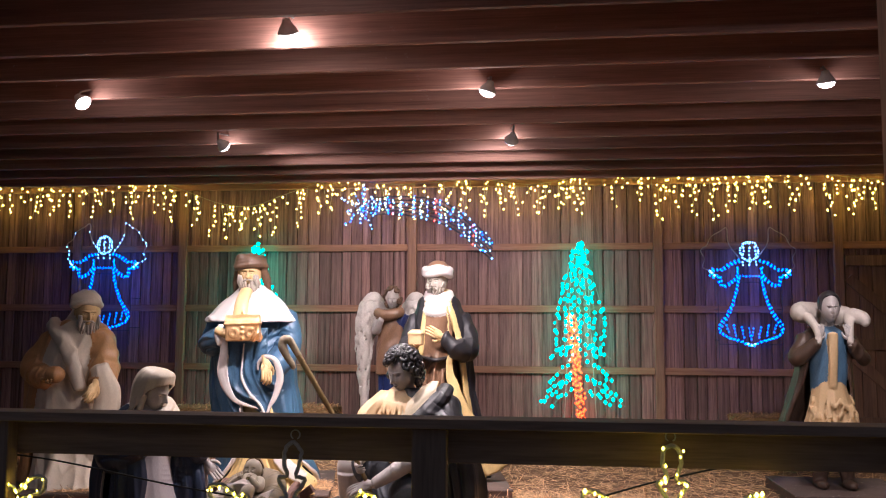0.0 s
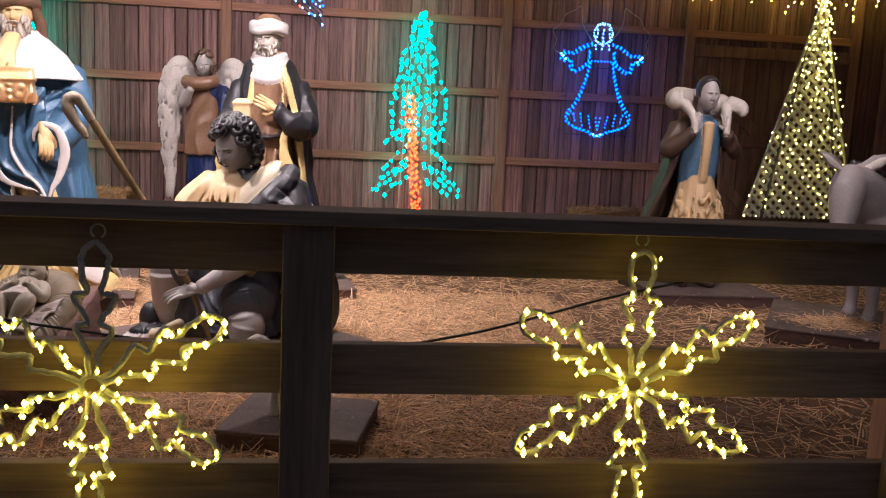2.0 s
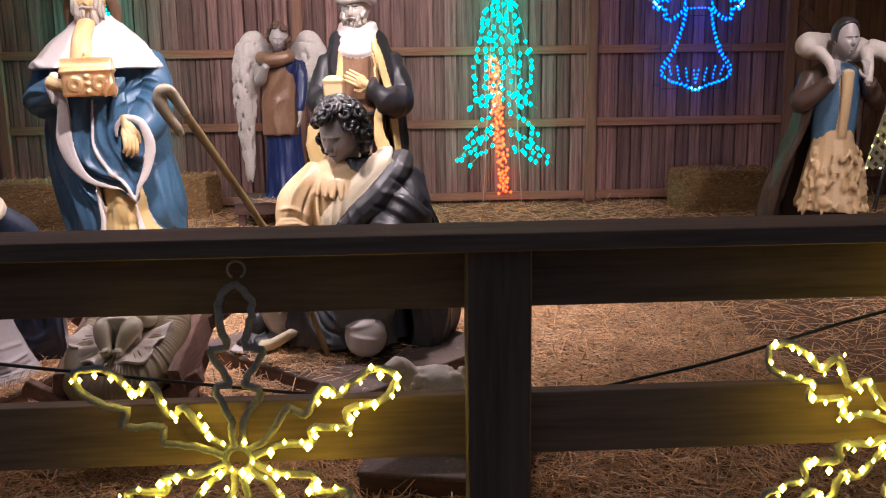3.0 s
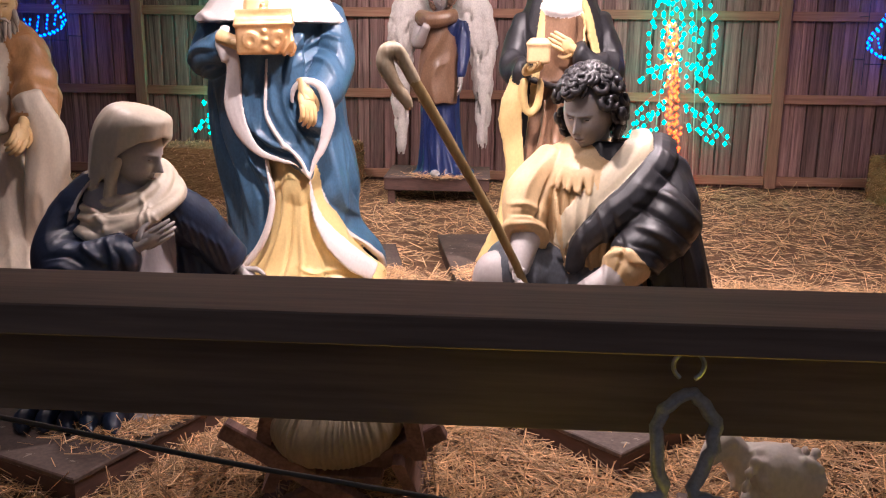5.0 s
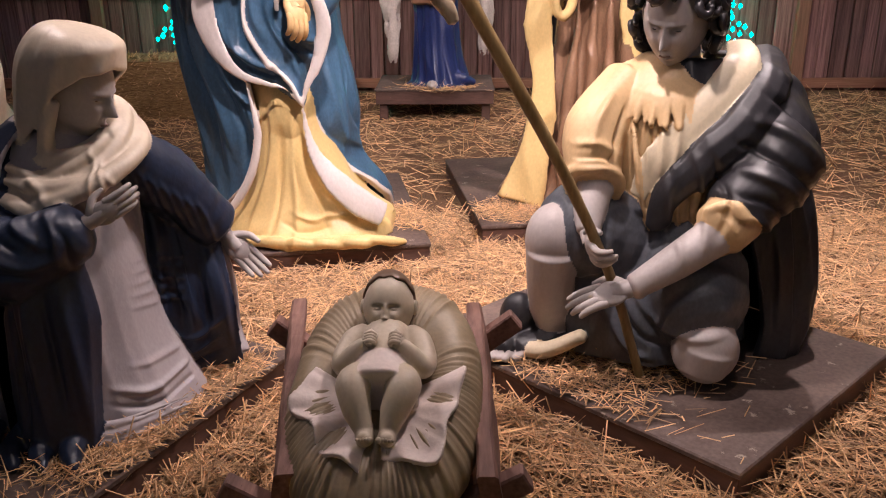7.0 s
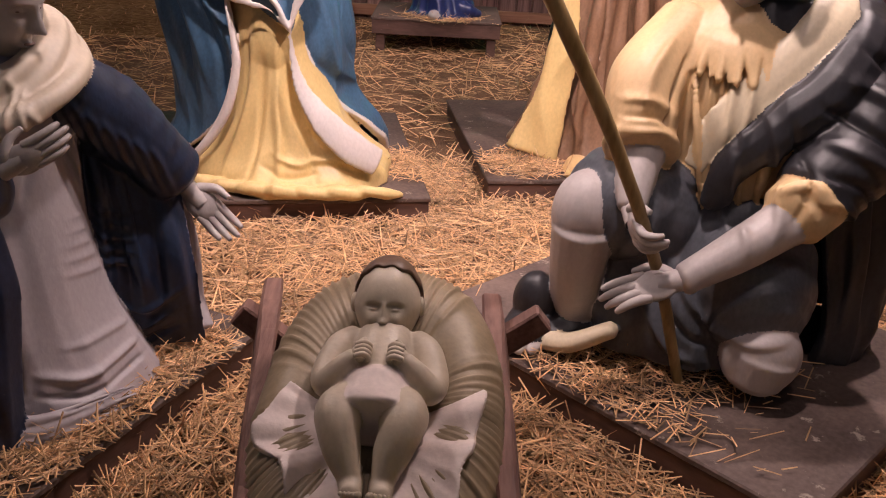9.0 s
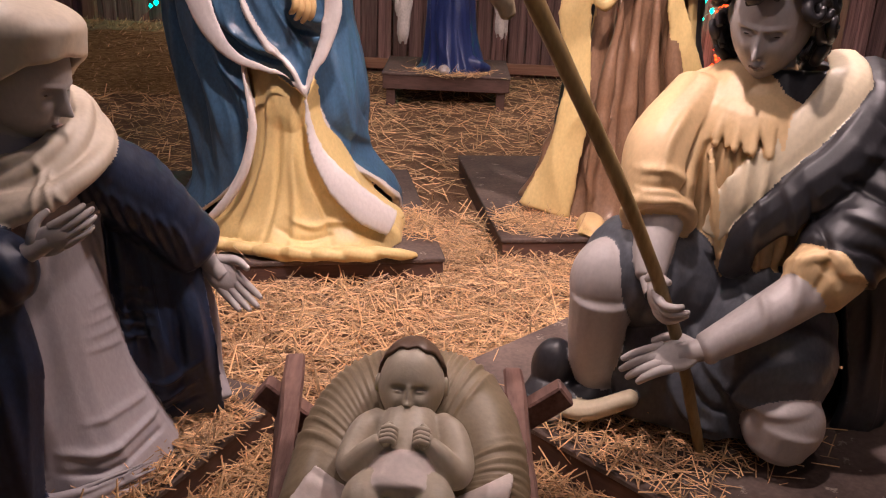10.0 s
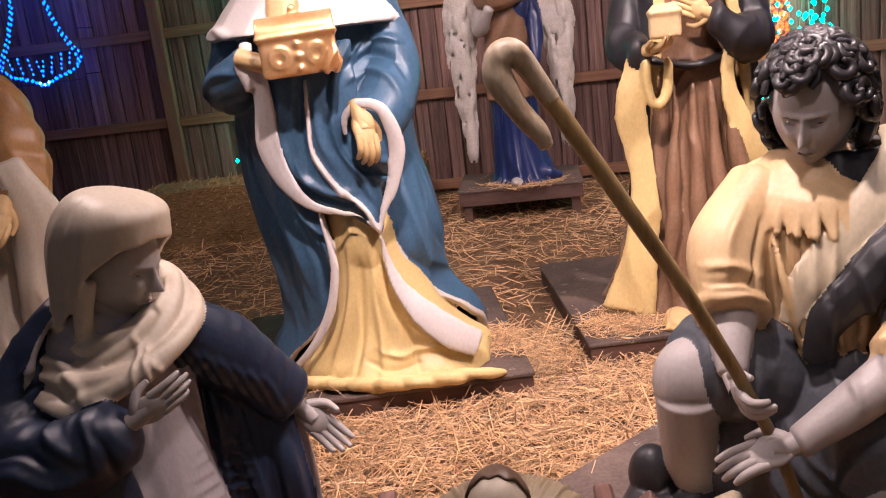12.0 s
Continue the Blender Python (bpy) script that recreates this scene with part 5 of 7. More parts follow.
hand(S, (X + 0.30, Y - 0.30, Z + 0.80), (0.1, -0.7, -0.6), (-0.6, 0.2, -0.3), 0.15, SK, 0.7, 0.1, 1)
S.tube([(X - 0.22, Y - 0.04, Z + 1.12), (X - 0.28, Y - 0.14, Z + 0.9), (X - 0.10, Y - 0.26, Z + 0.82)], [0.10, 0.12, 0.09], OC, n=24, steps=26, wrinkle=0.05, waves=4)
hand(S, (X - 0.10, Y - 0.27, Z + 0.82), (0.5, -0.6, -0.1), (0, 0, 1), 0.15, SK, 0.3)
S.ball((X + 0.0, Y - 0.36, Z + 0.86), (0.07, 0.07, 0.06), OC)
ribbon(S, [(X - 0.22, Y - 0.05, Z + 1.26), (X - 0.08, Y - 0.20, Z + 1.18), (X + 0.06, Y - 0.27, Z + 1.02), (X + 0.16, Y - 0.28, Z + 0.75)], [0.12, 0.13, 0.12, 0.09], WH, (0.1, -1, 0.3), 0.04, 26)
HC = (X + 0.12, Y - 0.14, Z + 1.34)
S.tube([(X + 0.05, Y - 0.06, Z + 1.2), (X + 0.10, Y - 0.10, Z + 1.32)], [0.08, 0.07], SK, n=14)
rot = head(S, HC, 38, 16, 0, 0.112, SK, None, DK)
beard(S, rot, HC, 0.112, BE, rs, 0.8, 60)
S.ball((HC[0] - 0.02, HC[1] + 0.02, HC[2] + 0.09), (0.115, 0.12, 0.085), WH, pose(0, 0, 0, 12, 8, 0))
S.tube([(HC[0] - 0.01 + 0.098 * math.sin(t), HC[1] + 0.01 - 0.105 * math.cos(t), HC[2] + 0.06 + 0.01 * math.sin(2 * t)) for t in np.linspace(0, 6.2832, 28)], 0.026, WH, n=10)
ribbon(S, [(HC[0] - 0.09, HC[1] + 0.08, HC[2] + 0.06), (HC[0] - 0.17, HC[1] + 0.10, HC[2] - 0.06), (HC[0] - 0.26, HC[1] + 0.10, HC[2] - 0.13)], [0.12, 0.16, 0.08], WH, (-0.5, -0.6, 0.6), 0.05)
statue("statue", S, [P_OCHRE, P_VEIL, P_BEARD, P_SKIN_Y, P_HAIR], "bowed king statue in ochre cloak and ivory robe", (X, Y, Z), cloth=(0, 1), smooth=2)

# -- kneeling mother in navy and ivory --
rs = random.Random(34)
S = Mass()
S.fine = Mass()
NV, VE, SK, LA, LP, DK = range(6)
X, Y, Z = -1.93, 5.68, 0.10
# skirt
robe(S, [(Z, X + 0.06, Y + 0.01, 0.245, 0.25, 1.0), (Z + 0.05, X + 0.055, Y + 0.01, 0.225, 0.235, 0.9), (Z + 0.22, X + 0.03, Y + 0.01, 0.18, 0.205, 0.6), (Z + 0.45, X + 0.01, Y, 0.165, 0.165, 0.35), (Z + 0.64, X + 0.0, Y + 0.01, 0.15, 0.14, 0.1), (Z + 0.74, X + 0.01, Y + 0.01, 0.09, 0.09, 0)], LA, 0.05, 7, 1.0, 0.5)
for q in range(3):
    S.tube([(X - 0.02, Y - 0.22, Z + 0.06 - 0.022 * q), (X + 0.14, Y - 0.23 - 0.012 * q, Z + 0.05 - 0.02 * q), (X + 0.30, Y - 0.10, Z + 0.06 - 0.02 * q)], [0.004, 0.013, 0.004], LA, n=7, steps=16)
# cloak over the back and her right side
robe(S, [(Z, X - 0.05, Y + 0.03, 0.27, 0.27, 1.3), (Z + 0.12, X - 0.05, Y + 0.03, 0.25, 0.26, 1.1), (Z + 0.35, X - 0.05, Y + 0.02, 0.235, 0.235, 0.9), (Z + 0.55, X - 0.03, Y + 0.01, 0.22, 0.20, 0.7), (Z + 0.68, X - 0.01, Y + 0.01, 0.175, 0.165, 0.4), (Z + 0.76, X + 0.01, Y + 0.01, 0.10, 0.10, 0.1)],
     NV, 0.06, 8, 1.5, 0.0, a0=[95, 95, 95, 90, 85, 75], a1=[338, 338, 340, 342, 342, 340], thick=0.025, trim=LA, trim_w=0.012)
# her right arm: sleeve from the shoulder, the hand on the breast
S.tube([(X - 0.09, Y - 0.02, Z + 0.66), (X - 0.115, Y - 0.13, Z + 0.515), (X - 0.02, Y - 0.23, Z + 0.475), (X + 0.13, Y - 0.22, Z + 0.545)], [0.085, 0.100, 0.100, 0.066], NV, n=28, steps=44)
ribbon(S, [(X + 0.05, Y - 0.23, Z + 0.50), (X + 0.055, Y - 0.235, Z + 0.34), (X + 0.045, Y - 0.245, Z + 0.16), (X + 0.035, Y - 0.255, Z + 0.0)], [0.16, 0.21, 0.20, 0.20], NV, (0.15, -1, 0), 0.06, 26)
for q in range(5):
    a = -0.19 + 0.07 * q
    S.tube([(X + a, Y - 0.24, Z + 0.06), (X + a - 0.01, Y - 0.31, Z + 0.025), (X + a + 0.015, Y - 0.36, Z + 0.012)], [0.02, 0.032, 0.012], NV, n=8, steps=12)
hand(S, (X + 0.155, Y - 0.215, Z + 0.560), (0.80, 0.22, 0.45), (-0.2, 1, 0.1), 0.105, SK, 0.30, 0.06, 1)
# her left arm reaching out, sleeve hanging to the floor
S.tube([(X + 0.12, Y + 0.03, Z + 0.68), (X + 0.215, Y + 0.11, Z + 0.58), (X + 0.315, Y + 0.20, Z + 0.42)], [0.078, 0.086, 0.072], NV, n=28, steps=44, wrinkle=0.02, waves=9, phase=1)
SH = []
for q in range(15):
    f = q / 14
    top_p = np.array([X + 0.10 + 0.225 * f, Y + 0.04 + 0.16 * f, Z + 0.66 - 0.25 * f])
    bot = np.array([X + 0.10 + 0.28 * f, Y + 0.02 + 0.12 * f, Z + 0.05 + 0.02 * math.sin(q * 1.3)])
    mid = (top_p + bot) / 2 + np.array([0.01 * math.sin(q * 1.7) + 0.03 * f, -0.01 - 0.03 * f + 0.014 * math.cos(q * 1.9), 0])
    SH.append(smooth_line([top_p, mid, bot], 20))
SH = np.array(SH)
ring2 = np.concatenate([SH, SH[::-1] + np.array([-0.022, 0.022, 0])], 0).transpose(1, 0, 2)
S.grid(ring2, lambda v, u: LA if 0.46 < u < 0.56 else NV, cap0=True, cap1=True)
S.tube([(X + 0.315, Y + 0.20, Z + 0.42), (X + 0.335, Y + 0.205, Z + 0.26), (X + 0.335, Y + 0.20, Z + 0.12), (X + 0.35, Y + 0.17, Z + 0.05)], [0.016, 0.024, 0.030, 0.042], LA, n=10, steps=20, flat=0.5)
hand(S, (X + 0.335, Y + 0.205, Z + 0.395), (0.55, -0.05, -0.60), (0.35, -0.85, 0.25), 0.125, SK, 0.25, 0.14, -1)
# cowl of the veil, neck, head and veil
for q in range(5):
    rr = 0.165 - 0.0165 * q
    S.tube([(X + 0.045 + rr * math.sin(t), Y - 0.005 - rr * math.cos(t), Z + 0.668 + 0.017 * q - (0.078 - 0.002 * q) * math.cos(t + 0.15) + 0.012 * math.sin(2 * t + 1.9 * q)) for t in np.linspace(0, 6.2832, 40)], 0.0235 - 0.0012 * q, VE, n=10)
S.tube([(X + 0.02, Y + 0.01, Z + 0.62), (X + 0.06, Y - 0.02, Z + 0.80)], [0.07, 0.055], SK, n=14)
HC = (X + 0.085, Y - 0.025, Z + 0.836)
rot = head(S, HC, 76, 22, 0, 0.097, SK, LP, DK, 0.3, False)
VM = (pose(0, 0, 0, 0, 0, 70) @ pose(0, 0, 0, 10, 0, 0)).to_3x3()
at = lambda x, y, z: tuple(Vector(HC) + VM @ Vector((x, y, z)))
veil = []
az = np.linspace(0, 2 * math.pi, 96, endpoint=False)
deg_front = np.degrees(np.minimum(az, 2 * math.pi - az))
brim = np.interp(deg_front, [0, 35, 65, 100, 140, 180], [0.066, 0.050, 0.000, -0.105, -0.19, -0.22])
reach_v = np.interp(deg_front, [0, 40, 90, 180], [0.132, 0.124, 0.106, 0.135])
for k in range(34):
    f = k / 33
    lift = 0.142 + (brim - 0.142) * f ** 1.25
    dome = np.sqrt(1 - (1 - min(1.0, 0.06 + f * 1.75)) ** 2)
    crease = 1 + 0.022 * f * ridge(7 * az + 1.4 * f + 1) + 0.012 * np.sin(13 * az + 5 * f)
    rr = reach_v * dome * crease
    out = np.array([at(r * math.sin(a), -r * math.cos(a) + 0.012, z) for r, a, z in zip(rr, az, lift)])
    veil.append(out)
inside = [np.array(Vector(HC)) + (v - np.array(Vector(HC))) * 0.89 for v in veil]
S.grid(np.array(veil + inside[::-1]), VE, cap0=True, cap1=True)
for sx in (-1, 1):
    S.tube([at(sx * 0.085, -0.02, -0.02), at(sx * 0.088, 0.0, -0.10), at(sx * 0.085, 0.0, -0.17)], [0.016, 0.020, 0.016], VE, n=10, steps=14)
MOTHER_FOLDS = [
    # upper sleeve, in rings
    ([(-2.03, 0.74), (-1.97, 0.76), (-1.90, 0.73), (-1.87, 0.68)], 0.012, 0.013), ([(-2.04, 0.70), (-1.97, 0.72), (-1.90, 0.69)], 0.008, -0.011), ([(-2.04, 0.67), (-1.97, 0.69), (-1.89, 0.66), (-1.84, 0.63)], 0.013, 0.014),
    ([(-2.04, 0.63), (-1.96, 0.65), (-1.88, 0.62)], 0.009, -0.012), ([(-2.04, 0.60), (-1.96, 0.615), (-1.88, 0.59), (-1.82, 0.60)], 0.013, 0.014), ([(-2.02, 0.56), (-1.94, 0.575), (-1.85, 0.56)], 0.009, -0.011),
    ([(-1.86, 0.70), (-1.82, 0.66), (-1.82, 0.58)], 0.013, 0.012), ([(-1.83, 0.69), (-1.795, 0.64), (-1.80, 0.56)], 0.008, -0.009),
    # the hanging sleeve and cloak
    ([(-2.00, 0.52), (-1.99, 0.38), (-1.985, 0.20)], 0.018, 0.016), ([(-1.955, 0.52), (-1.95, 0.36), (-1.945, 0.18)], 0.012, -0.015), ([(-1.915, 0.53), (-1.905, 0.36), (-1.895, 0.16)], 0.018, 0.016),
    ([(-1.87, 0.53), (-1.86, 0.36), (-1.85, 0.18)], 0.012, -0.014), ([(-1.83, 0.53), (-1.82, 0.36), (-1.81, 0.16)], 0.014, 0.012),
    # reaching sleeve: fine gathers along its top, long falls below
    *[([(-1.80 + 0.022 * q, 0.80 - 0.022 * q), (-1.785 + 0.022 * q, 0.755 - 0.022 * q), (-1.785 + 0.024 * q, 0.70 - 0.026 * q)], 0.007, 0.009) for q in range(9)],
    ([(-1.76, 0.66), (-1.72, 0.50), (-1.66, 0.30)], 0.014, 0.010), ([(-1.70, 0.60), (-1.67, 0.46), (-1.63, 0.28)], 0.012, -0.010),
    # skirt
    *[([(-1.755, 0.50 - 0.026 * q), (-1.715, 0.475 - 0.028 * q), (-1.67, 0.465 - 0.028 * q)], 0.006, 0.007) for q in range(5)],
    ([(-1.79, 0.22), (-1.70, 0.19), (-1.60, 0.23)], 0.010, 0.012), ([(-1.79, 0.18), (-1.69, 0.155), (-1.59, 0.19)], 0.008, -0.010), ([(-1.75, 0.26), (-1.66, 0.24), (-1.58, 0.29)], 0.009, 0.010),
]
statue("statue", S, [P_NAVY, P_VEIL, P_GREY, P_SHADE, P_LIP, P_BROWNHAIR], "kneeling mother statue in navy mantle and ivory veil", (X, Y, Z), voxel=0.0045, smooth=1, cloth=(0,), depth=0.004, lines=MOTHER_FOLDS)

# -- kneeling father in cream and black --
rs = random.Random(35)
S = Mass()
S.fine = Mass()
CR, BK, SK, SL, SA, HR, LP = range(7)
X, Y, Z = -0.30, 6.12, 0.10
# torso
robe(S, [(Z + 0.20, X - 0.02, Y - 0.02, 0.22, 0.20, 1), (Z + 0.40, X - 0.03, Y - 0.03, 0.20, 0.175, 0.8), (Z + 0.64, X - 0.05, Y - 0.04, 0.215, 0.165, 0.6), (Z + 0.77, X - 0.06, Y - 0.03, 0.175, 0.135, 0.3), (Z + 0.86, X - 0.06, Y - 0.03, 0.078, 0.078, 0)], CR, 0.05, 9, 0.6, 0.2)
for q in range(34):
    t = -1.9 + 3.6 * q / 33
    S.tube([(X - 0.05 + 0.085 * math.sin(t), Y - 0.03 - 0.09 * math.cos(t), Z + 0.835 - 0.02 * math.cos(t)), (X - 0.055 + 0.150 * math.sin(t), Y - 0.03 - 0.152 * math.cos(t), Z + 0.790 - 0.035 * math.cos(t)), (X - 0.055 + 0.185 * math.sin(t + rs.uniform(-.05, .05)), Y - 0.03 - 0.192 * math.cos(t), Z + 0.735 - 0.05 * math.cos(t))], [0.010, 0.015, 0.006], CR, n=6, steps=9)
folds(S, [[(X - 0.18 + 0.05 * q, Y - 0.17 - 0.02 * math.sin(q), Z + 0.68), (X - 0.17 + 0.05 * q, Y - 0.215, Z + 0.58), (X - 0.15 + 0.045 * q, Y - 0.22, Z + 0.48), (X - 0.12 + 0.04 * q, Y - 0.20, Z + 0.38)] for q in range(5)], 0.010, CR)
# kilt and legs: one knee down, the other drawn up
S.tube([(X - 0.05, Y - 0.02, Z + 0.30), (X - 0.0, Y - 0.20, Z + 0.24), (X + 0.02, Y - 0.33, Z + 0.18)], [0.19, 0.165, 0.115], SL, n=28, steps=26, wrinkle=0.06, waves=4)
S.ball((X + 0.02, Y - 0.35, Z + 0.110), (0.090, 0.080, 0.095), SK, pose(0, 0, 0, 12, 0, 0), 28, 22)
S.tube([(X + 0.02, Y - 0.36, Z + 0.12), (X + 0.008, Y - 0.362, Z + 0.055)], [0.080, 0.066], SK, n=24, steps=10)
S.tube([(X + 0.02, Y - 0.31, Z + 0.06), (X + 0.06, Y - 0.10, Z + 0.07), (X + 0.08, Y + 0.14, Z + 0.08)], [0.075, 0.08, 0.06], BK, n=16, steps=14)
S.tube([(X - 0.12, Y - 0.02, Z + 0.30), (X - 0.25, Y - 0.12, Z + 0.37), (X - 0.36, Y - 0.17, Z + 0.40)], [0.17, 0.145, 0.115], SL, n=28, steps=26, wrinkle=0.06, waves=4, phase=2)
S.ball((X - 0.385, Y - 0.19, Z + 0.365), (0.078, 0.076, 0.105), SK, None, 24, 18)
S.tube([(X - 0.385, Y - 0.20, Z + 0.34), (X - 0.385, Y - 0.17, Z + 0.18), (X - 0.36, Y - 0.13, Z + 0.06)], [0.076, 0.062, 0.045], SK, n=18, steps=14)
robe(S, [(Z + 0.04, X - 0.08, Y - 0.10, 0.29, 0.22, 1), (Z + 0.16, X - 0.09, Y - 0.10, 0.27, 0.21, 1), (Z + 0.30, X - 0.08, Y - 0.07, 0.23, 0.19, 0.7), (Z + 0.42, X - 0.05, Y - 0.04, 0.18, 0.17, 0.3)], SL, 0.07, 7, 0.8, 1.1)
for fx, fy, yaw in ((X - 0.36, Y - 0.15, 20), (X - 0.46, Y - 0.10, 55)):
    ft = pose(fx, fy, Z, 0, 0, yaw - 90)
    S.tube([tuple(ft @ Vector(p)) for p in ((0, 0.08, 0.045), (0, -0.02, 0.05), (0, -0.12, 0.03))], [0.045, 0.052, 0.045], BK, n=14, steps=10, flat=0.8)
    for q in range(5):
        S.tube([tuple(ft @ Vector((-0.035 + 0.0175 * q, -0.12, 0.03))), tuple(ft @ Vector((-0.038 + 0.019 * q, -0.165 + 0.006 * abs(q - 1), 0.016)))], [0.014, 0.011], SK, n=7, steps=6)
S.tube([(X - 0.46, Y - 0.16, Z + 0.03), (X - 0.40, Y - 0.24, Z + 0.05), (X - 0.30, Y - 0.27, Z + 0.11)], [0.04, 0.036, 0.03], SA, n=10, steps=14, flat=0.7)
S.ball((X - 0.47, Y - 0.12, Z + 0.10), (0.055, 0.05, 0.075), BK)
# black cloak over his left shoulder down to the floor
robe(S, [(Z + 0.0, X + 0.17, Y + 0.04, 0.26, 0.26, 1.3), (Z + 0.10, X + 0.18, Y + 0.04, 0.265, 0.26, 1.2), (Z + 0.30, X + 0.17, Y + 0.03, 0.25, 0.23, 1), (Z + 0.52, X + 0.13, Y + 0.02, 0.235, 0.20, 0.9), (Z + 0.73, X + 0.06, Y, 0.215, 0.175, 0.6), (Z + 0.85, X + 0.0, Y + 0.0, 0.14, 0.13, 0.3)],
     BK, 0.085, 7, 1.8, 0.7, a0=[12, 12, 5, -8, -20, -30], a1=[275, 275, 265, 255, 250, 240], thick=0.03)
# sash across the breast
ribbon(S, [(X + 0.12, Y - 0.02, Z + 0.885), (X + 0.10, Y - 0.14, Z + 0.85), (X + 0.03, Y - 0.195, Z + 0.765), (X - 0.05, Y - 0.215, Z + 0.68), (X - 0.13, Y - 0.222, Z + 0.59), (X - 0.165, Y - 0.22, Z + 0.50)], [0.07, 0.10, 0.10, 0.085, 0.08, 0.05], SA, (-0.2, -1, 0.5), 0.012, 34)
ribbon(S, [(X + 0.20, Y - 0.02, Z + 0.85), (X + 0.17, Y - 0.16, Z + 0.79), (X + 0.09, Y - 0.235, Z + 0.69), (X + 0.0, Y - 0.25, Z + 0.61), (X - 0.09, Y - 0.245, Z + 0.51), (X - 0.12, Y - 0.235, Z + 0.42)], [0.10, 0.11, 0.12, 0.11, 0.08, 0.05], BK, (0.1, -1, 0.5), 0.04, 34)
# his right arm, sleeve rolled at the elbow, on the staff
S.tube([(X - 0.17, Y - 0.03, Z + 0.77), (X - 0.27, Y - 0.12, Z + 0.66), (X - 0.285, Y - 0.20, Z + 0.56)], [0.082, 0.090, 0.074], CR, n=26, steps=34)
S.tube([(X - 0.283 + 0.068 * math.cos(t), Y - 0.205 - 0.035 * math.sin(t), Z + 0.535 - 0.01 * math.cos(t) + 0.05 * math.sin(t)) for t in np.linspace(0, 6.2832, 30)], 0.020, CR, n=10)
S.tube([(X - 0.275, Y - 0.195, Z + 0.53), (X - 0.295, Y - 0.250, Z + 0.47), (X - 0.302, Y - 0.290, Z + 0.425)], [0.052, 0.043, 0.033], SK, n=18, steps=14)
hand(S, (X - 0.305, Y - 0.290, Z + 0.425), (0.05, -0.80, -0.30), (0.95, 0.05, 0.25), 0.125, SK, 0.80, 0.05, 1)
# his left arm, forearm across to the staff
S.tube([(X + 0.18, Y - 0.04, Z + 0.74), (X + 0.20, Y - 0.20, Z + 0.60), (X + 0.07, Y - 0.31, Z + 0.48)], [0.105, 0.118, 0.084], BK, n=28, steps=40)
S.tube([(X + 0.075, Y - 0.305, Z + 0.475), (X + 0.025, Y - 0.335, Z + 0.440)], [0.078, 0.074], CR, n=22, steps=8)
S.tube([(X + 0.03 + 0.045 * math.cos(t), Y - 0.335 - 0.05 * math.sin(t) * 0.7 - 0.028 * math.cos(t), Z + 0.445 + 0.074 * math.sin(t) + 0.01 * math.cos(t)) for t in np.linspace(0, 6.2832, 30)], 0.017, CR, n=10)
S.tube([(X + 0.05, Y - 0.33, Z + 0.45), (X - 0.08, Y - 0.365, Z + 0.37), (X - 0.19, Y - 0.385, Z + 0.305)], [0.055, 0.047, 0.034], SK, n=18, steps=18)
hand(S, (X - 0.19, Y - 0.385, Z + 0.305), (-0.95, -0.10, -0.26), (-0.1, 0.5, -0.85), 0.14, SK, 0.28, 0.14, -1)
# neck, head, curls
S.tube([(X - 0.05, Y - 0.03, Z + 0.76), (X - 0.055, Y - 0.06, Z + 0.92)], [0.072, 0.058], SK, n=16)
HC = (X - 0.07, Y - 0.095, Z + 0.960)
rot = head(S, HC, -30, 24, 3, 0.108, SK, LP, HR)
for q in range(190):
    az, el = rs.uniform(-3.14, 3.14), rs.uniform(-0.75, 1.5)
    front = abs(az) < 1.0
    if (front and el < 0.78) or (abs(az) < 1.45 and el < 0.30):
        continue
    lock(S, rot, HC, 0.112, az, el, 0.25, HR, rs, 0.112, 1.25)
S.fine.ball((HC[0], HC[1] + 0.01, HC[2] + 0.018), (0.088, 0.100, 0.116), HR, rot, 30, 24, lambda P: np.stack([P[..., 0], np.maximum(P[..., 1], -0.05 - 0.7 * np.clip(P[..., 2] - 0.45, 0, 1)), P[..., 2]], -1))
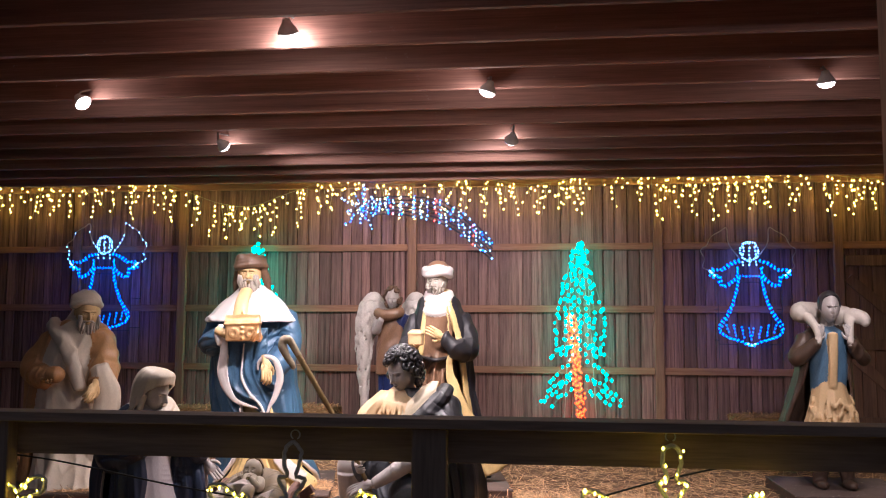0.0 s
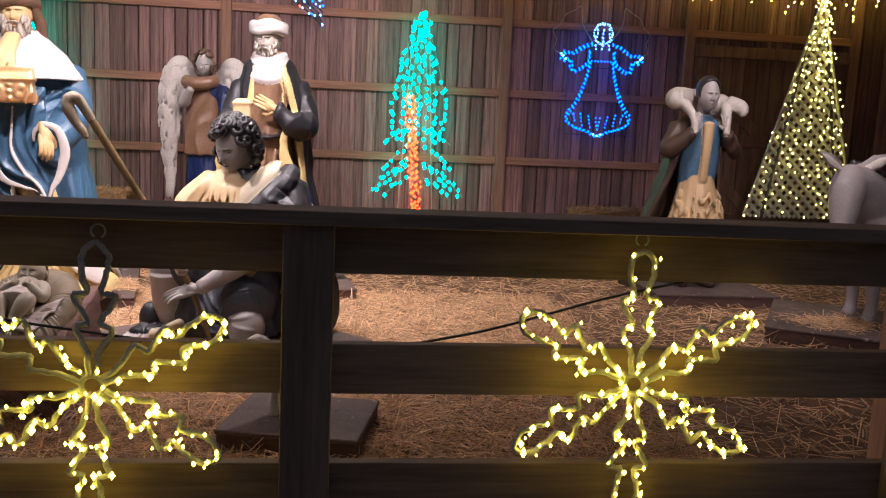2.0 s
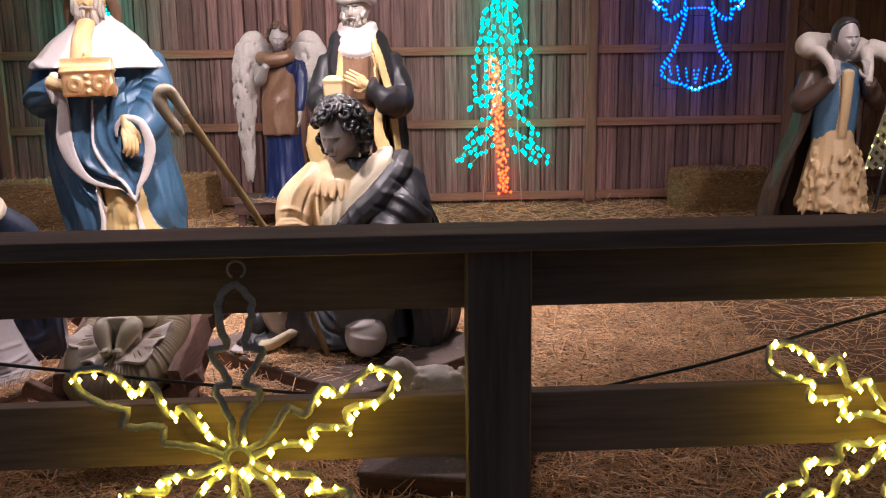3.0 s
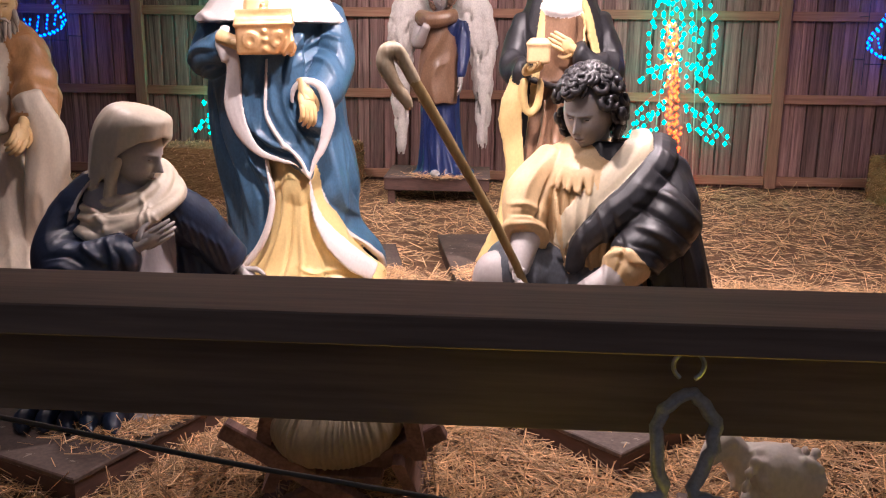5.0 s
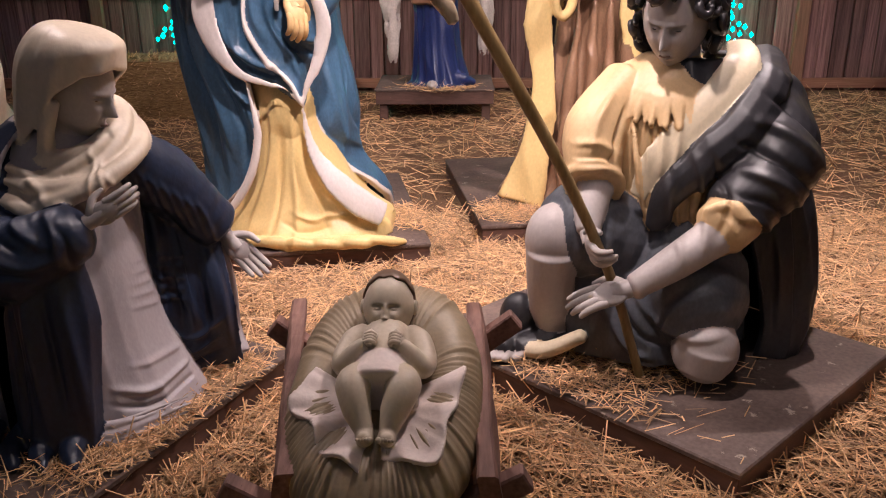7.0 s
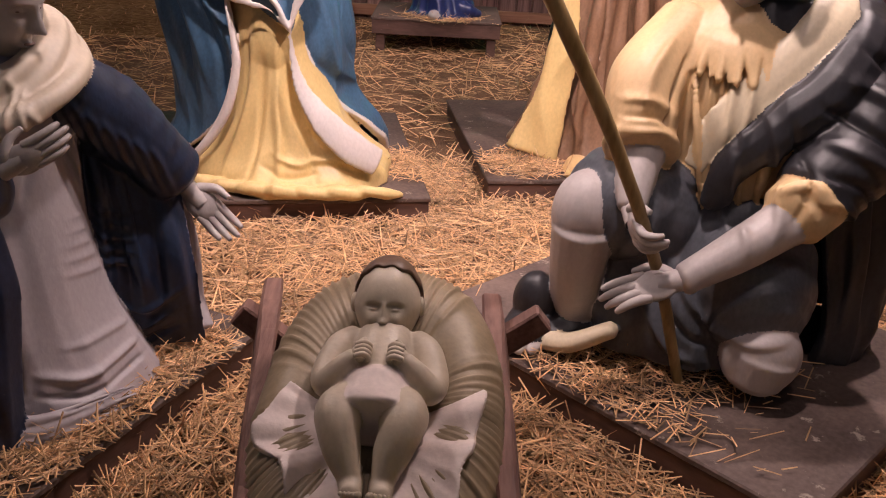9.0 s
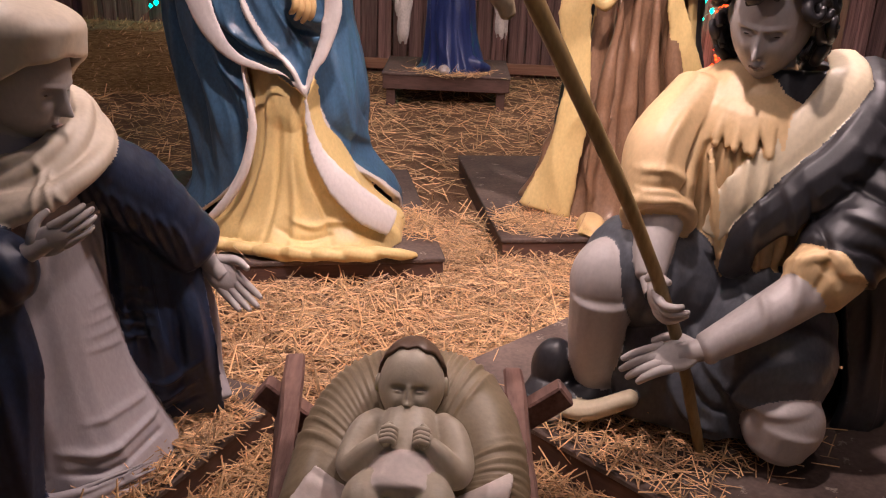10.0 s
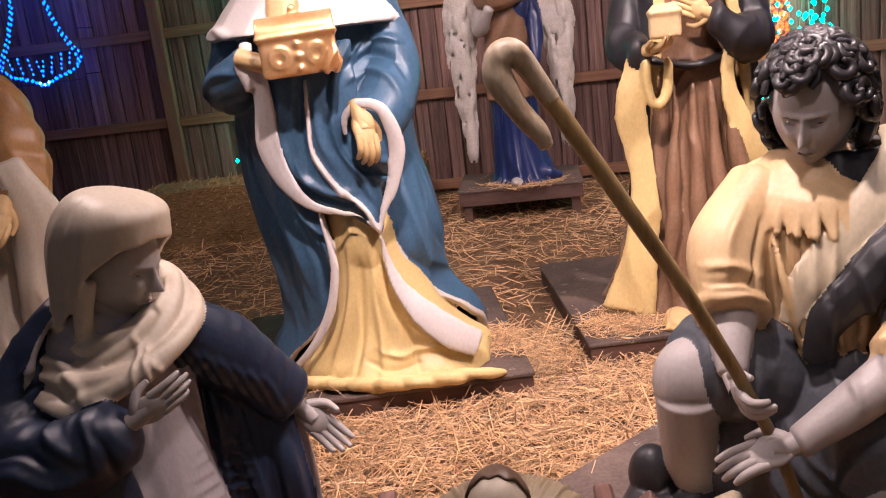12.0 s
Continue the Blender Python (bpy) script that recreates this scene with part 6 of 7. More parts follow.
FATHER_FOLDS = [
    # shirt: gathers under the collar and at the elbow
    *[([(-0.47 + 0.035 * q, 0.85 - 0.012 * q), (-0.48 + 0.035 * q, 0.77 - 0.012 * q), (-0.475 + 0.03 * q, 0.68 - 0.01 * q)], 0.010, 0.009) for q in range(4)],
    ([(-0.53, 0.87), (-0.58, 0.80), (-0.60, 0.72)], 0.014, 0.012), ([(-0.50, 0.84), (-0.53, 0.76), (-0.55, 0.68)], 0.009, -0.012), ([(-0.64, 0.74), (-0.58, 0.745), (-0.52, 0.71)], 0.011, 0.012), ([(-0.64, 0.71), (-0.57, 0.715), (-0.52, 0.68)], 0.008, -0.010), ([(-0.63, 0.68), (-0.56, 0.685), (-0.51, 0.655)], 0.009, 0.011),
    # cloak: bands round the upper arm and sweeps to the floor
    ([(-0.10, 0.92), (-0.02, 0.86), (0.05, 0.76)], 0.018, 0.015), ([(-0.16, 0.88), (-0.06, 0.81), (0.04, 0.70)], 0.012, -0.016), ([(-0.20, 0.82), (-0.09, 0.77), (0.02, 0.66)], 0.018, 0.017), ([(-0.24, 0.76), (-0.12, 0.71), (0.0, 0.61)], 0.012, -0.016),
    ([(-0.25, 0.70), (-0.14, 0.67), (-0.04, 0.58)], 0.016, 0.016), ([(-0.26, 0.65), (-0.16, 0.62), (-0.08, 0.54)], 0.010, -0.014), ([(-0.26, 0.60), (-0.18, 0.575), (-0.12, 0.51)], 0.013, 0.013),
    ([(-0.34, 0.74), (-0.31, 0.62), (-0.33, 0.50)], 0.014, 0.014), ([(-0.30, 0.74), (-0.27, 0.64), (-0.29, 0.54)], 0.010, -0.013), ([(-0.40, 0.66), (-0.39, 0.56), (-0.38, 0.46)], 0.012, 0.012),
    ([(0.03, 0.62), (0.06, 0.45), (0.07, 0.25), (0.04, 0.12)], 0.022, 0.020), ([(-0.02, 0.56), (0.01, 0.40), (0.02, 0.22)], 0.014, -0.018), ([(-0.07, 0.50), (-0.04, 0.36), (-0.03, 0.18)], 0.020, 0.018), ([(-0.12, 0.46), (-0.09, 0.32), (-0.09, 0.16)], 0.012, -0.015),
    # kilt
    ([(-0.50, 0.42), (-0.44, 0.30), (-0.36, 0.26), (-0.24, 0.28)], 0.014, 0.013), ([(-0.52, 0.34), (-0.46, 0.24), (-0.38, 0.20)], 0.010, -0.012), ([(-0.54, 0.28), (-0.48, 0.19), (-0.40, 0.16)], 0.012, 0.012), ([(-0.56, 0.46), (-0.50, 0.36), (-0.46, 0.24)], 0.012, 0.012),
]
# knotted cord of the belt
S.fine.tube([(-0.30, 5.80, 0.395), (-0.28, 5.775, 0.35), (-0.33, 5.755, 0.325), (-0.36, 5.755, 0.318)], [0.009, 0.010, 0.009, 0.007], BK, n=8, steps=24, wrinkle=0.12, waves=7)
S.fine.tube([(-0.27, 5.80, 0.39), (-0.24, 5.785, 0.36), (-0.22, 5.78, 0.32), (-0.215, 5.775, 0.295)], [0.008, 0.008, 0.012, 0.014], BK, n=8, steps=24, wrinkle=0.12, waves=7)
statue("statue", S, [P_CREAM, P_BLACK, P_GREY, P_SLATE, P_SASH, P_HAIR, P_LIP], "kneeling father statue, dark curls, cream shirt and black cloak", (X, Y, Z), voxel=0.0045, smooth=1, cloth=(1, 3), depth=0.005, lines=FATHER_FOLDS)

# crook held by the father
crook = thing("shepherd_crook", "worn brown wooden crook leaning in the kneeling statue's grip", "crook")
part("shaft", Mass().tube([(-0.44, 5.80, 0.10), (-0.54, 5.765, 0.40), (-0.68, 5.715, 0.70), (-0.82, 5.675, 0.95), (-0.945, 5.643, 1.165)],
                          [0.0125, 0.0135, 0.0145, 0.0165, 0.018], n=14, steps=60, wrinkle=0.05, waves=9), CROOK, crook, smooth=True)
part("hook", Mass().tube([(-0.942, 5.644, 1.160), (-0.972, 5.636, 1.215), (-0.992, 5.630, 1.245), (-1.010, 5.626, 1.255), (-1.028, 5.620, 1.243), (-1.030, 5.614, 1.212), (-1.004, 5.608, 1.160), (-0.968, 5.603, 1.110), (-0.956, 5.602, 1.085)],
                         [0.0185, 0.021, 0.024, 0.027, 0.028, 0.027, 0.022, 0.018, 0.014], n=16, steps=56, wrinkle=0.05, waves=5), CROOK_PALE, crook, "pale worn hooked head", smooth=True)

# -- angel --
rs = random.Random(36)
S = Mass()
S.fine = Mass()
UL, WI, BR, SK, HR = range(5)
X, Y, Z = -1.16, 10.12, 0.24
robe(S, [(Z, X + 0.03, Y - 0.04, 0.24, 0.24, 1.3), (Z + 0.08, X + 0.03, Y - 0.03, 0.20, 0.20, 1.2), (Z + 0.45, X, Y, 0.155, 0.15, 1), (Z + 0.75, X - 0.01, Y, 0.16, 0.14, 0.6), (Z + 1.05, X, Y, 0.15, 0.125, 0.3), (Z + 1.2, X, Y, 0.17, 0.115, 0.1), (Z + 1.28, X, Y, 0.08, 0.07, 0)], UL, 0.09, 8, 1.5, 0.6)
robe(S, [(Z + 0.58, X - 0.02, Y - 0.03, 0.165, 0.155, 1), (Z + 0.75, X - 0.02, Y - 0.02, 0.165, 0.15, 0.7), (Z + 1.05, X - 0.01, Y - 0.01, 0.15, 0.135, 0.4), (Z + 1.2, X - 0.02, Y, 0.16, 0.125, 0.1)], BR, 0.06, 6, 1.0, 0.2)
S.tube([(X - 0.17, Y - 0.06, Z + 1.25), (X - 0.03, Y - 0.17, Z + 1.23), (X + 0.12, Y - 0.10, Z + 1.27)], [0.055, 0.062, 0.05], BR, n=10, steps=16)
S.tube([(X - 0.16, Y, Z + 1.2), (X - 0.18, Y - 0.09, Z + 1.05), (X - 0.10, Y - 0.19, Z + 1.18)], [0.055, 0.05, 0.035], SK, n=12, steps=16)
S.tube([(X + 0.16, Y, Z + 1.2), (X + 0.19, Y - 0.06, Z + 1.0), (X + 0.17, Y - 0.14, Z + 0.80)], [0.055, 0.048, 0.032], UL, n=12, steps=16)
hand(S, (X + 0.17, Y - 0.14, Z + 0.80), (0, -0.2, -1), (-1, 0, 0), 0.12, SK, 0.3)
S.tube([(X, Y, Z + 1.2), (X, Y - 0.02, Z + 1.4)], [0.06, 0.05], SK, n=12)
HC = (X + 0.0, Y - 0.05, Z + 1.42)
rot = head(S, HC, 4, 14, 0, 0.092, SK, None, HR, 0.5)
for q in range(70):
    az, el = rs.uniform(-3.14, 3.14), rs.uniform(-1.2, 1.5)
    if abs(az) < 0.95 and el < 0.75:
        continue
    lock(S, rot, HC, 0.092, az, el, 0.22, HR, rs, 0.16, 1.2)
for sx, tip in ((-1, (-0.30, 0.0, 0.22)), (1, (0.36, 0.0, 0.30))):
    root = Vector((X + sx * 0.12, Y + 0.10, Z + 1.30))
    crest = Vector((X + sx * 0.26, Y + 0.06, Z + 1.38))
    low = Vector((X + sx * 0.34 if sx > 0 else X - 0.30, Y + 0.02, Z + (0.32 if sx > 0 else 0.26)))
    spine = smooth_line([root, crest, crest + (low - crest) * 0.35 + Vector((sx * 0.05, -0.02, 0)), low], 40)
    S.tube(spine, [0.05, 0.105, 0.115, 0.09, 0.03], WI, n=14, flat=0.35, up=(0.2, 1, 0))
    for q in range(230):
        f = rs.random()
        p = spine[int(f * 39)]
        w = np.interp(f, [0, 0.3, 0.6, 1], [0.05, 0.12, 0.11, 0.03])
        off = rs.uniform(-1, 1)
        a = Vector((p[0] + off * w, p[1] - 0.045 * (1 - off * off) - 0.012, p[2]))
        ln = 0.09 + 0.08 * f
        S.tube([tuple(a), tuple(a + Vector((off * 0.012 + sx * 0.006, -0.012, -ln * 0.5))), tuple(a + Vector((off * 0.004 + sx * 0.01, 0.004, -ln)))], [0.012, 0.018, 0.006], WI, n=6, steps=6, flat=0.5, up=(0, 1, 0))
S.ball((X - 0.02, Y - 0.24, Z + 0.025), (0.04, 0.07, 0.03), SK)
S.tube([(X + 0.02, Y - 0.10, Z + 0.10), (X + 0.16, Y - 0.14, Z + 0.06), (X + 0.28, Y - 0.12, Z + 0.03)], [0.07, 0.06, 0.02], UL, n=10, steps=14, wrinkle=0.1)
statue("statue", S, [P_ULTRA, P_WING, P_BROWN, P_GREY, P_BROWNHAIR], "angel statue with grey feathered wings and blue gown", (X, Y, Z), smooth=2, cloth=(0, 2))

# -- shepherd carrying a lamb --
rs = random.Random(37)
S = Mass()
S.fine = Mass()
DB, WO, CR, SB, SK, HR = range(6)
X, Y, Z = 2.76, 7.86, 0.10
robe(S, [(Z + 0.30, X + 0.0, Y - 0.06, 0.24, 0.22, 1.2), (Z + 0.40, X + 0.0, Y - 0.05, 0.225, 0.205, 1.1), (Z + 0.65, X, Y - 0.03, 0.17, 0.16, 0.6), (Z + 0.82, X, Y - 0.02, 0.13, 0.125, 0.2)], CR, 0.07, 9, 0.8, 0.4)
for q in range(130):
    t, zz = rs.uniform(-1.7, 1.7), rs.uniform(0.31, 0.72)
    rr = np.interp(zz, [0.3, 0.65, 0.8], [0.245, 0.18, 0.14])
    a = (X + rr * math.sin(t), Y - 0.05 - rr * 0.95 * math.cos(t), Z + zz)
    S.tube([a, (a[0] + rs.uniform(-0.015, 0.015), a[1] - 0.008, a[2] - 0.035), (a[0] + rs.uniform(-0.02, 0.02), a[1] + 0.004, a[2] - 0.06)], [0.008, 0.014, 0.004], CR, n=5, steps=5)
for sx in (-1, 1):
    S.tube([(X + sx * 0.10, Y - 0.04, Z + 0.36), (X + sx * 0.10, Y - 0.06, Z + 0.18), (X + sx * 0.11, Y - 0.04, Z + 0.03)], [0.075, 0.066, 0.05], DB, n=14, steps=12)
    S.ball((X + sx * 0.11, Y - 0.11, Z + 0.035), (0.05, 0.11, 0.036), DB)
robe(S, [(Z + 0.74, X, Y - 0.01, 0.145, 0.13, 0.5), (Z + 1.0, X, Y, 0.17, 0.14, 0.4), (Z + 1.18, X, Y, 0.19, 0.13, 0.2), (Z + 1.26, X, Y, 0.08, 0.07, 0)], SB, 0.04, 7, 0.5, 0.4)
ribbon(S, [(X, Y - 0.16, Z + 1.20), (X - 0.005, Y - 0.165, Z + 1.0), (X - 0.01, Y - 0.15, Z + 0.78)], [0.10, 0.085, 0.07], CR, (0, -1, 0), 0.03)
robe(S, [(Z + 0.10, X - 0.10, Y + 0.12, 0.34, 0.26, 1.2), (Z + 0.45, X - 0.07, Y + 0.10, 0.31, 0.24, 1), (Z + 0.85, X - 0.02, Y + 0.07, 0.26, 0.20, 0.7), (Z + 1.15, X, Y + 0.03, 0.24, 0.17, 0.3), (Z + 1.26, X, Y + 0.02, 0.12, 0.10, 0)], DB, 0.07, 7, 1.0, 0.9, a0=[70, 62, 50, 40, 30], a1=[285, 290, 305, 318, 330], thick=0.03)
for sx in (-1, 1):
    S.tube([(X + sx * 0.20, Y + 0.02, Z + 1.16), (X + sx * 0.30, Y - 0.06, Z + 1.0), (X + sx * 0.15, Y - 0.18, Z + 1.13)], [0.065, 0.066, 0.048], DB, n=20, steps=24, wrinkle=0.04, waves=5)
    hand(S, (X + sx * 0.14, Y - 0.19, Z + 1.14), (-sx * 0.2, -0.1, 1), (0, 1, 0), 0.12, SK, 0.6, 0.1, sx)
    S.tube([(X + sx * 0.17, Y - 0.06, Z + 1.33), (X + sx * 0.15, Y - 0.17, Z + 1.24), (X + sx * 0.135, Y - 0.20, Z + 1.13)], [0.045, 0.034, 0.026], WO, n=12, steps=14)
S.tube([(X - 0.24, Y - 0.04, Z + 1.36), (X - 0.19, Y + 0.05, Z + 1.37), (X, Y + 0.13, Z + 1.36), (X + 0.17, Y + 0.05, Z + 1.34), (X + 0.22, Y - 0.04, Z + 1.33)], [0.065, 0.09, 0.09, 0.085, 0.055], WO, n=20, steps=36, wrinkle=0.05, waves=9)
S.tube([(X + 0.20, Y - 0.06, Z + 1.35), (X + 0.27, Y - 0.13, Z + 1.32), (X + 0.30, Y - 0.16, Z + 1.27)], [0.06, 0.055, 0.03], WO, n=14, steps=12)
S.tube([(X, Y, Z + 1.2), (X + 0.0, Y - 0.05, Z + 1.36)], [0.06, 0.055], SK, n=12)
HC = (X + 0.0, Y - 0.11, Z + 1.40)
rot = head(S, HC, -4, 4, 0, 0.096, SK, None, HR, 0.2)
S.ball((HC[0], HC[1] + 0.018, HC[2] + 0.035), (0.095, 0.104, 0.108), HR, None, 30, 20, lambda P: np.stack([P[..., 0], np.maximum(P[..., 1], -0.35 - 1.3 * np.clip(P[..., 2] - 0.30, 0, 1)), np.maximum(P[..., 2], -0.6)], -1))
slim(S, X, [Z + 0.5, Z + 0.9, Z + 1.25, Z + 1.32], [0.95, 0.86, 0.84, 0.9])
statue("statue", S, [P_DKBROWN, P_WOOL, P_CREAM, P_STEEL, P_GREY, P_HAIR], "shepherd statue in brown cloak bearing a lamb on his shoulders", (X, Y, Z), smooth=2, cloth=(0, 3), depth=0.009)

# -- donkey --
S = Mass()
S.fine = Mass()
X, Y, Z = 3.48, 6.75, 0.10
S.tube([(X + 0.72, Y + 0.14, Z + 0.70), (X + 0.50, Y + 0.12, Z + 0.73), (X + 0.20, Y + 0.08, Z + 0.69), (X - 0.02, Y + 0.02, Z + 0.72)], [0.16, 0.23, 0.22, 0.17], 0, n=26, steps=28)
S.tube([(X + 0.0, Y + 0.02, Z + 0.74), (X - 0.14, Y - 0.04, Z + 0.84), (X - 0.24, Y - 0.08, Z + 0.86)], [0.16, 0.125, 0.11], 0, n=22, steps=18)
S.tube([(X - 0.21, Y - 0.05, Z + 0.90), (X - 0.29, Y - 0.13, Z + 0.80), (X - 0.34, Y - 0.20, Z + 0.64), (X - 0.355, Y - 0.22, Z + 0.57)], [0.105, 0.112, 0.078, 0.062], 0, n=22, steps=22)
S.ball((X - 0.36, Y - 0.235, Z + 0.585), (0.062, 0.06, 0.055), 1)
for sx in (-1, 1):
    S.ball((X - 0.30 + sx * 0.085, Y - 0.17, Z + 0.78), (0.018, 0.018, 0.018), 2, None, 10, 8)
    S.tube([(X - 0.24 + sx * 0.06, Y - 0.06, Z + 0.95), (X - 0.24 + sx * 0.16, Y - 0.09, Z + 1.0), (X - 0.24 + sx * 0.27, Y - 0.12, Z + 1.055)], [0.028, 0.052, 0.008], 0, n=12, steps=18, flat=0.4, up=(0.2, -1, 0.5))
    S.tube([(X - 0.24 + sx * 0.08, Y - 0.085, Z + 0.955), (X - 0.24 + sx * 0.16, Y - 0.108, Z + 0.995), (X - 0.24 + sx * 0.24, Y - 0.132, Z + 1.04)], [0.012, 0.030, 0.004], 1, n=10, steps=14, flat=0.3, up=(0.2, -1, 0.5))
for lx, ly in ((0.02, -0.06), (0.0, 0.13), (0.60, 0.02), (0.64, 0.24)):
    S.tube([(X + lx, Y + ly, Z + 0.62), (X + lx - 0.01, Y + ly, Z + 0.34), (X + lx, Y + ly, Z + 0.10), (X + lx - 0.02, Y + ly - 0.01, Z + 0.0)], [0.10, 0.055, 0.038, 0.050], 0, n=14, steps=20)
S.tube([(X - 0.2, Y - 0.02, Z + 0.98), (X - 0.08, Y + 0.02, Z + 0.95), (X + 0.06, Y + 0.06, Z + 0.92)], [0.03, 0.04, 0.02], 2, n=8, steps=14)
slim(S, X, [0, 2], [0.95, 0.95])
statue("donkey_statue", S, [P_DONKEY, P_WOOL, P_HAIR], "grey donkey statue standing on a plinth", (X + 0.2, Y, Z), "donkey statue")

# -- small lamb by the fence --
rs = random.Random(38)
S = Mass()
S.fine = Mass()
X, Y, Z = -0.02, 4.88, 0.10
S.tube([(X - 0.07, Y + 0.03, Z + 0.19), (X, Y, Z + 0.20), (X + 0.09, Y - 0.02, Z + 0.18)], [0.055, 0.072, 0.055], 0, n=20, steps=20)
for q in range(90):
    t, s_ = rs.uniform(0, 6.28), rs.uniform(-0.08, 0.10)
    S.ball((X + s_, Y + 0.062 * math.cos(t), Z + 0.195 + 0.062 * math.sin(t)), rs.uniform(0.010, 0.016), 0, None, 7, 5)
S.tube([(X - 0.07, Y + 0.02, Z + 0.21), (X - 0.10, Y + 0.01, Z + 0.255), (X - 0.12, Y, Z + 0.27)], [0.04, 0.036, 0.036], 0, n=14, steps=12)
S.tube([(X - 0.11, Y, Z + 0.275), (X - 0.14, Y - 0.02, Z + 0.262), (X - 0.165, Y - 0.035, Z + 0.24)], [0.036, 0.032, 0.020], 0, n=14, steps=12)
for lx, ly in ((-0.05, -0.03), (-0.04, 0.04), (0.07, -0.05), (0.08, 0.03)):
    S.tube([(X + lx, Y + ly, Z + 0.16), (X + lx, Y + ly, Z + 0.08), (X + lx - 0.005, Y + ly, Z)], [0.026, 0.016, 0.020], 0, n=10, steps=12)
statue("lamb_statue", S, [P_WOOL], "small standing white lamb statue on a low plinth", (X, Y, Z), "lamb statue", voxel=0.005, smooth=2)

# ---- manger, cushion and infant ----
mg = thing("manger", "rustic brown plank manger on crossed legs", "manger", pose(-1.09, 5.26, 0))
MW = surface("manger_wood", (0.085, 0.040, 0.032), (0.25, 0.135, 0.105), 0.75, (18, 2.0, 18), 110, 0.7, 0.006, vary=0.15,
             wear=(0.05, 0.028, 0.024), wear_amount=0.35, wear_scale=16)


def plank(a, b, height, thick, lean):
    """A board whose top edge runs from a to b."""
    a, b = Vector(a), Vector(b)
    d = (b - a).normalized()
    side = Vector((0, 0, 1)).cross(d).normalized()
    down = (d.cross(side) * -1 + side * lean).normalized()
    m = Mass()
    n = 9
    P = []
    for k in range(n):
        o = a.lerp(b, k / (n - 1)) + Vector((0, 0, 0.004 * math.sin(k * 2.1)))
        w = thick / 2 + 0.002 * math.sin(k * 1.7)
        P.append([tuple(o + side * (sx * (w - cx)) + down * dz) for sx, cx, dz in ((-1, 0, 0.006), (-1, 0.005, 0), (1, 0.005, 0), (1, 0, 0.006), (1, 0, height), (-1, 0, height))])
    return m.grid(np.array(P), 0, cap0=True, cap1=True)


for sx, a, b in ((-1, (-0.230, 0.275, 0.452), (-0.160, -0.29, 0.352)), (1, (0.182, 0.285, 0.440), (0.205, -0.29, 0.352))):
    part("side_plank", plank(a, b, 0.115, 0.036, 0.18 * sx), MW, mg)
    low = lambda p: (p[0] - sx * 0.035, p[1], p[2] - 0.118)
    part("side_plank", plank(low(a), low(b), 0.11, 0.030, 0.42 * sx), MW, mg)
    part("foot_board", Mass().box(-0.03, 0.03, -0.36, 0.34, 0, 0.03, c=0.004, turn=pose(sx * 0.20, 0, 0.0)), MW, mg)
    for y, top_z in ((0.235, 0.40), (-0.25, 0.30)):
        m = Mass().box(-0.024, 0.024, -0.020, 0.020, 0.0, math.hypot(0.47, top_z), c=0.004, turn=pose(-sx * 0.20, y + sx * 0.021, 0.03, 0, sx * math.degrees(math.atan2(0.47, top_z - 0.03)), 0))
        part("leg", m, MW, mg)
part("floor_plank", Mass().box(-0.13, 0.13, -0.26, 0.25, 0.19, 0.212, c=0.004, turn=pose(0, 0, 0.03, 10, 0, 0)), MW, mg)

BED = pose(-1.085, 5.20, 0.445, 20, 0, -2)
S = Mass()


def pad(P):
    """A fat oval bolster with a dished middle and pleats that run in over its rim."""
    x, y, z = P[..., 0], P[..., 1], P[..., 2]
    a = np.arctan2(y, x)
    r = np.sqrt(x * x + y * y) + 1e-6
    sq = (np.abs(np.cos(a)) ** 2.5 + np.abs(np.sin(a)) ** 2.5) ** (-1 / 2.5)
    wob = 9 * a + 1.3 * np.sin(5 * a) + 1.1 * np.sin(3 * a + 1)
    rim = np.clip(r * 1.5 - 0.35, 0, 1)
    pleat = 0.022 * ridge(8.0 * wob + 2.0 * z) * rim + 0.011 * ridge(15.0 * wob + 3.0 * r) * rim
    dish = -0.46 * np.exp(-(r / 0.60) ** 4) * np.clip(z, 0, 1)
    fl = np.sign(z) * np.abs(z) ** 0.8
    return np.stack([x * sq * (1 + 0.35 * pleat), y * sq * (1 + 0.35 * pleat), fl + dish + 1.6 * pleat * np.clip(z + 0.2, 0, 1) + 0.30 * np.clip(y - 0.4, 0, 1) * np.clip(z, 0, 1)], -1)


S.ball((0, 0, 0), (0.195, 0.315, 0.105), 0, None, 420, 90, pad)
S.v = [tuple(BED @ Vector((x, y - 0.035, z - 0.060))) for x, y, z in S.v]
solid("manger_cushion", S, P_CUSHION, "pleated tan bundle cushion filling the manger", "cushion")

S = Mass()
S.fine = Mass()
BY, HR, CL, LP = range(4)
L = lambda x, y, z: tuple(BED @ Vector((x, y, z)))
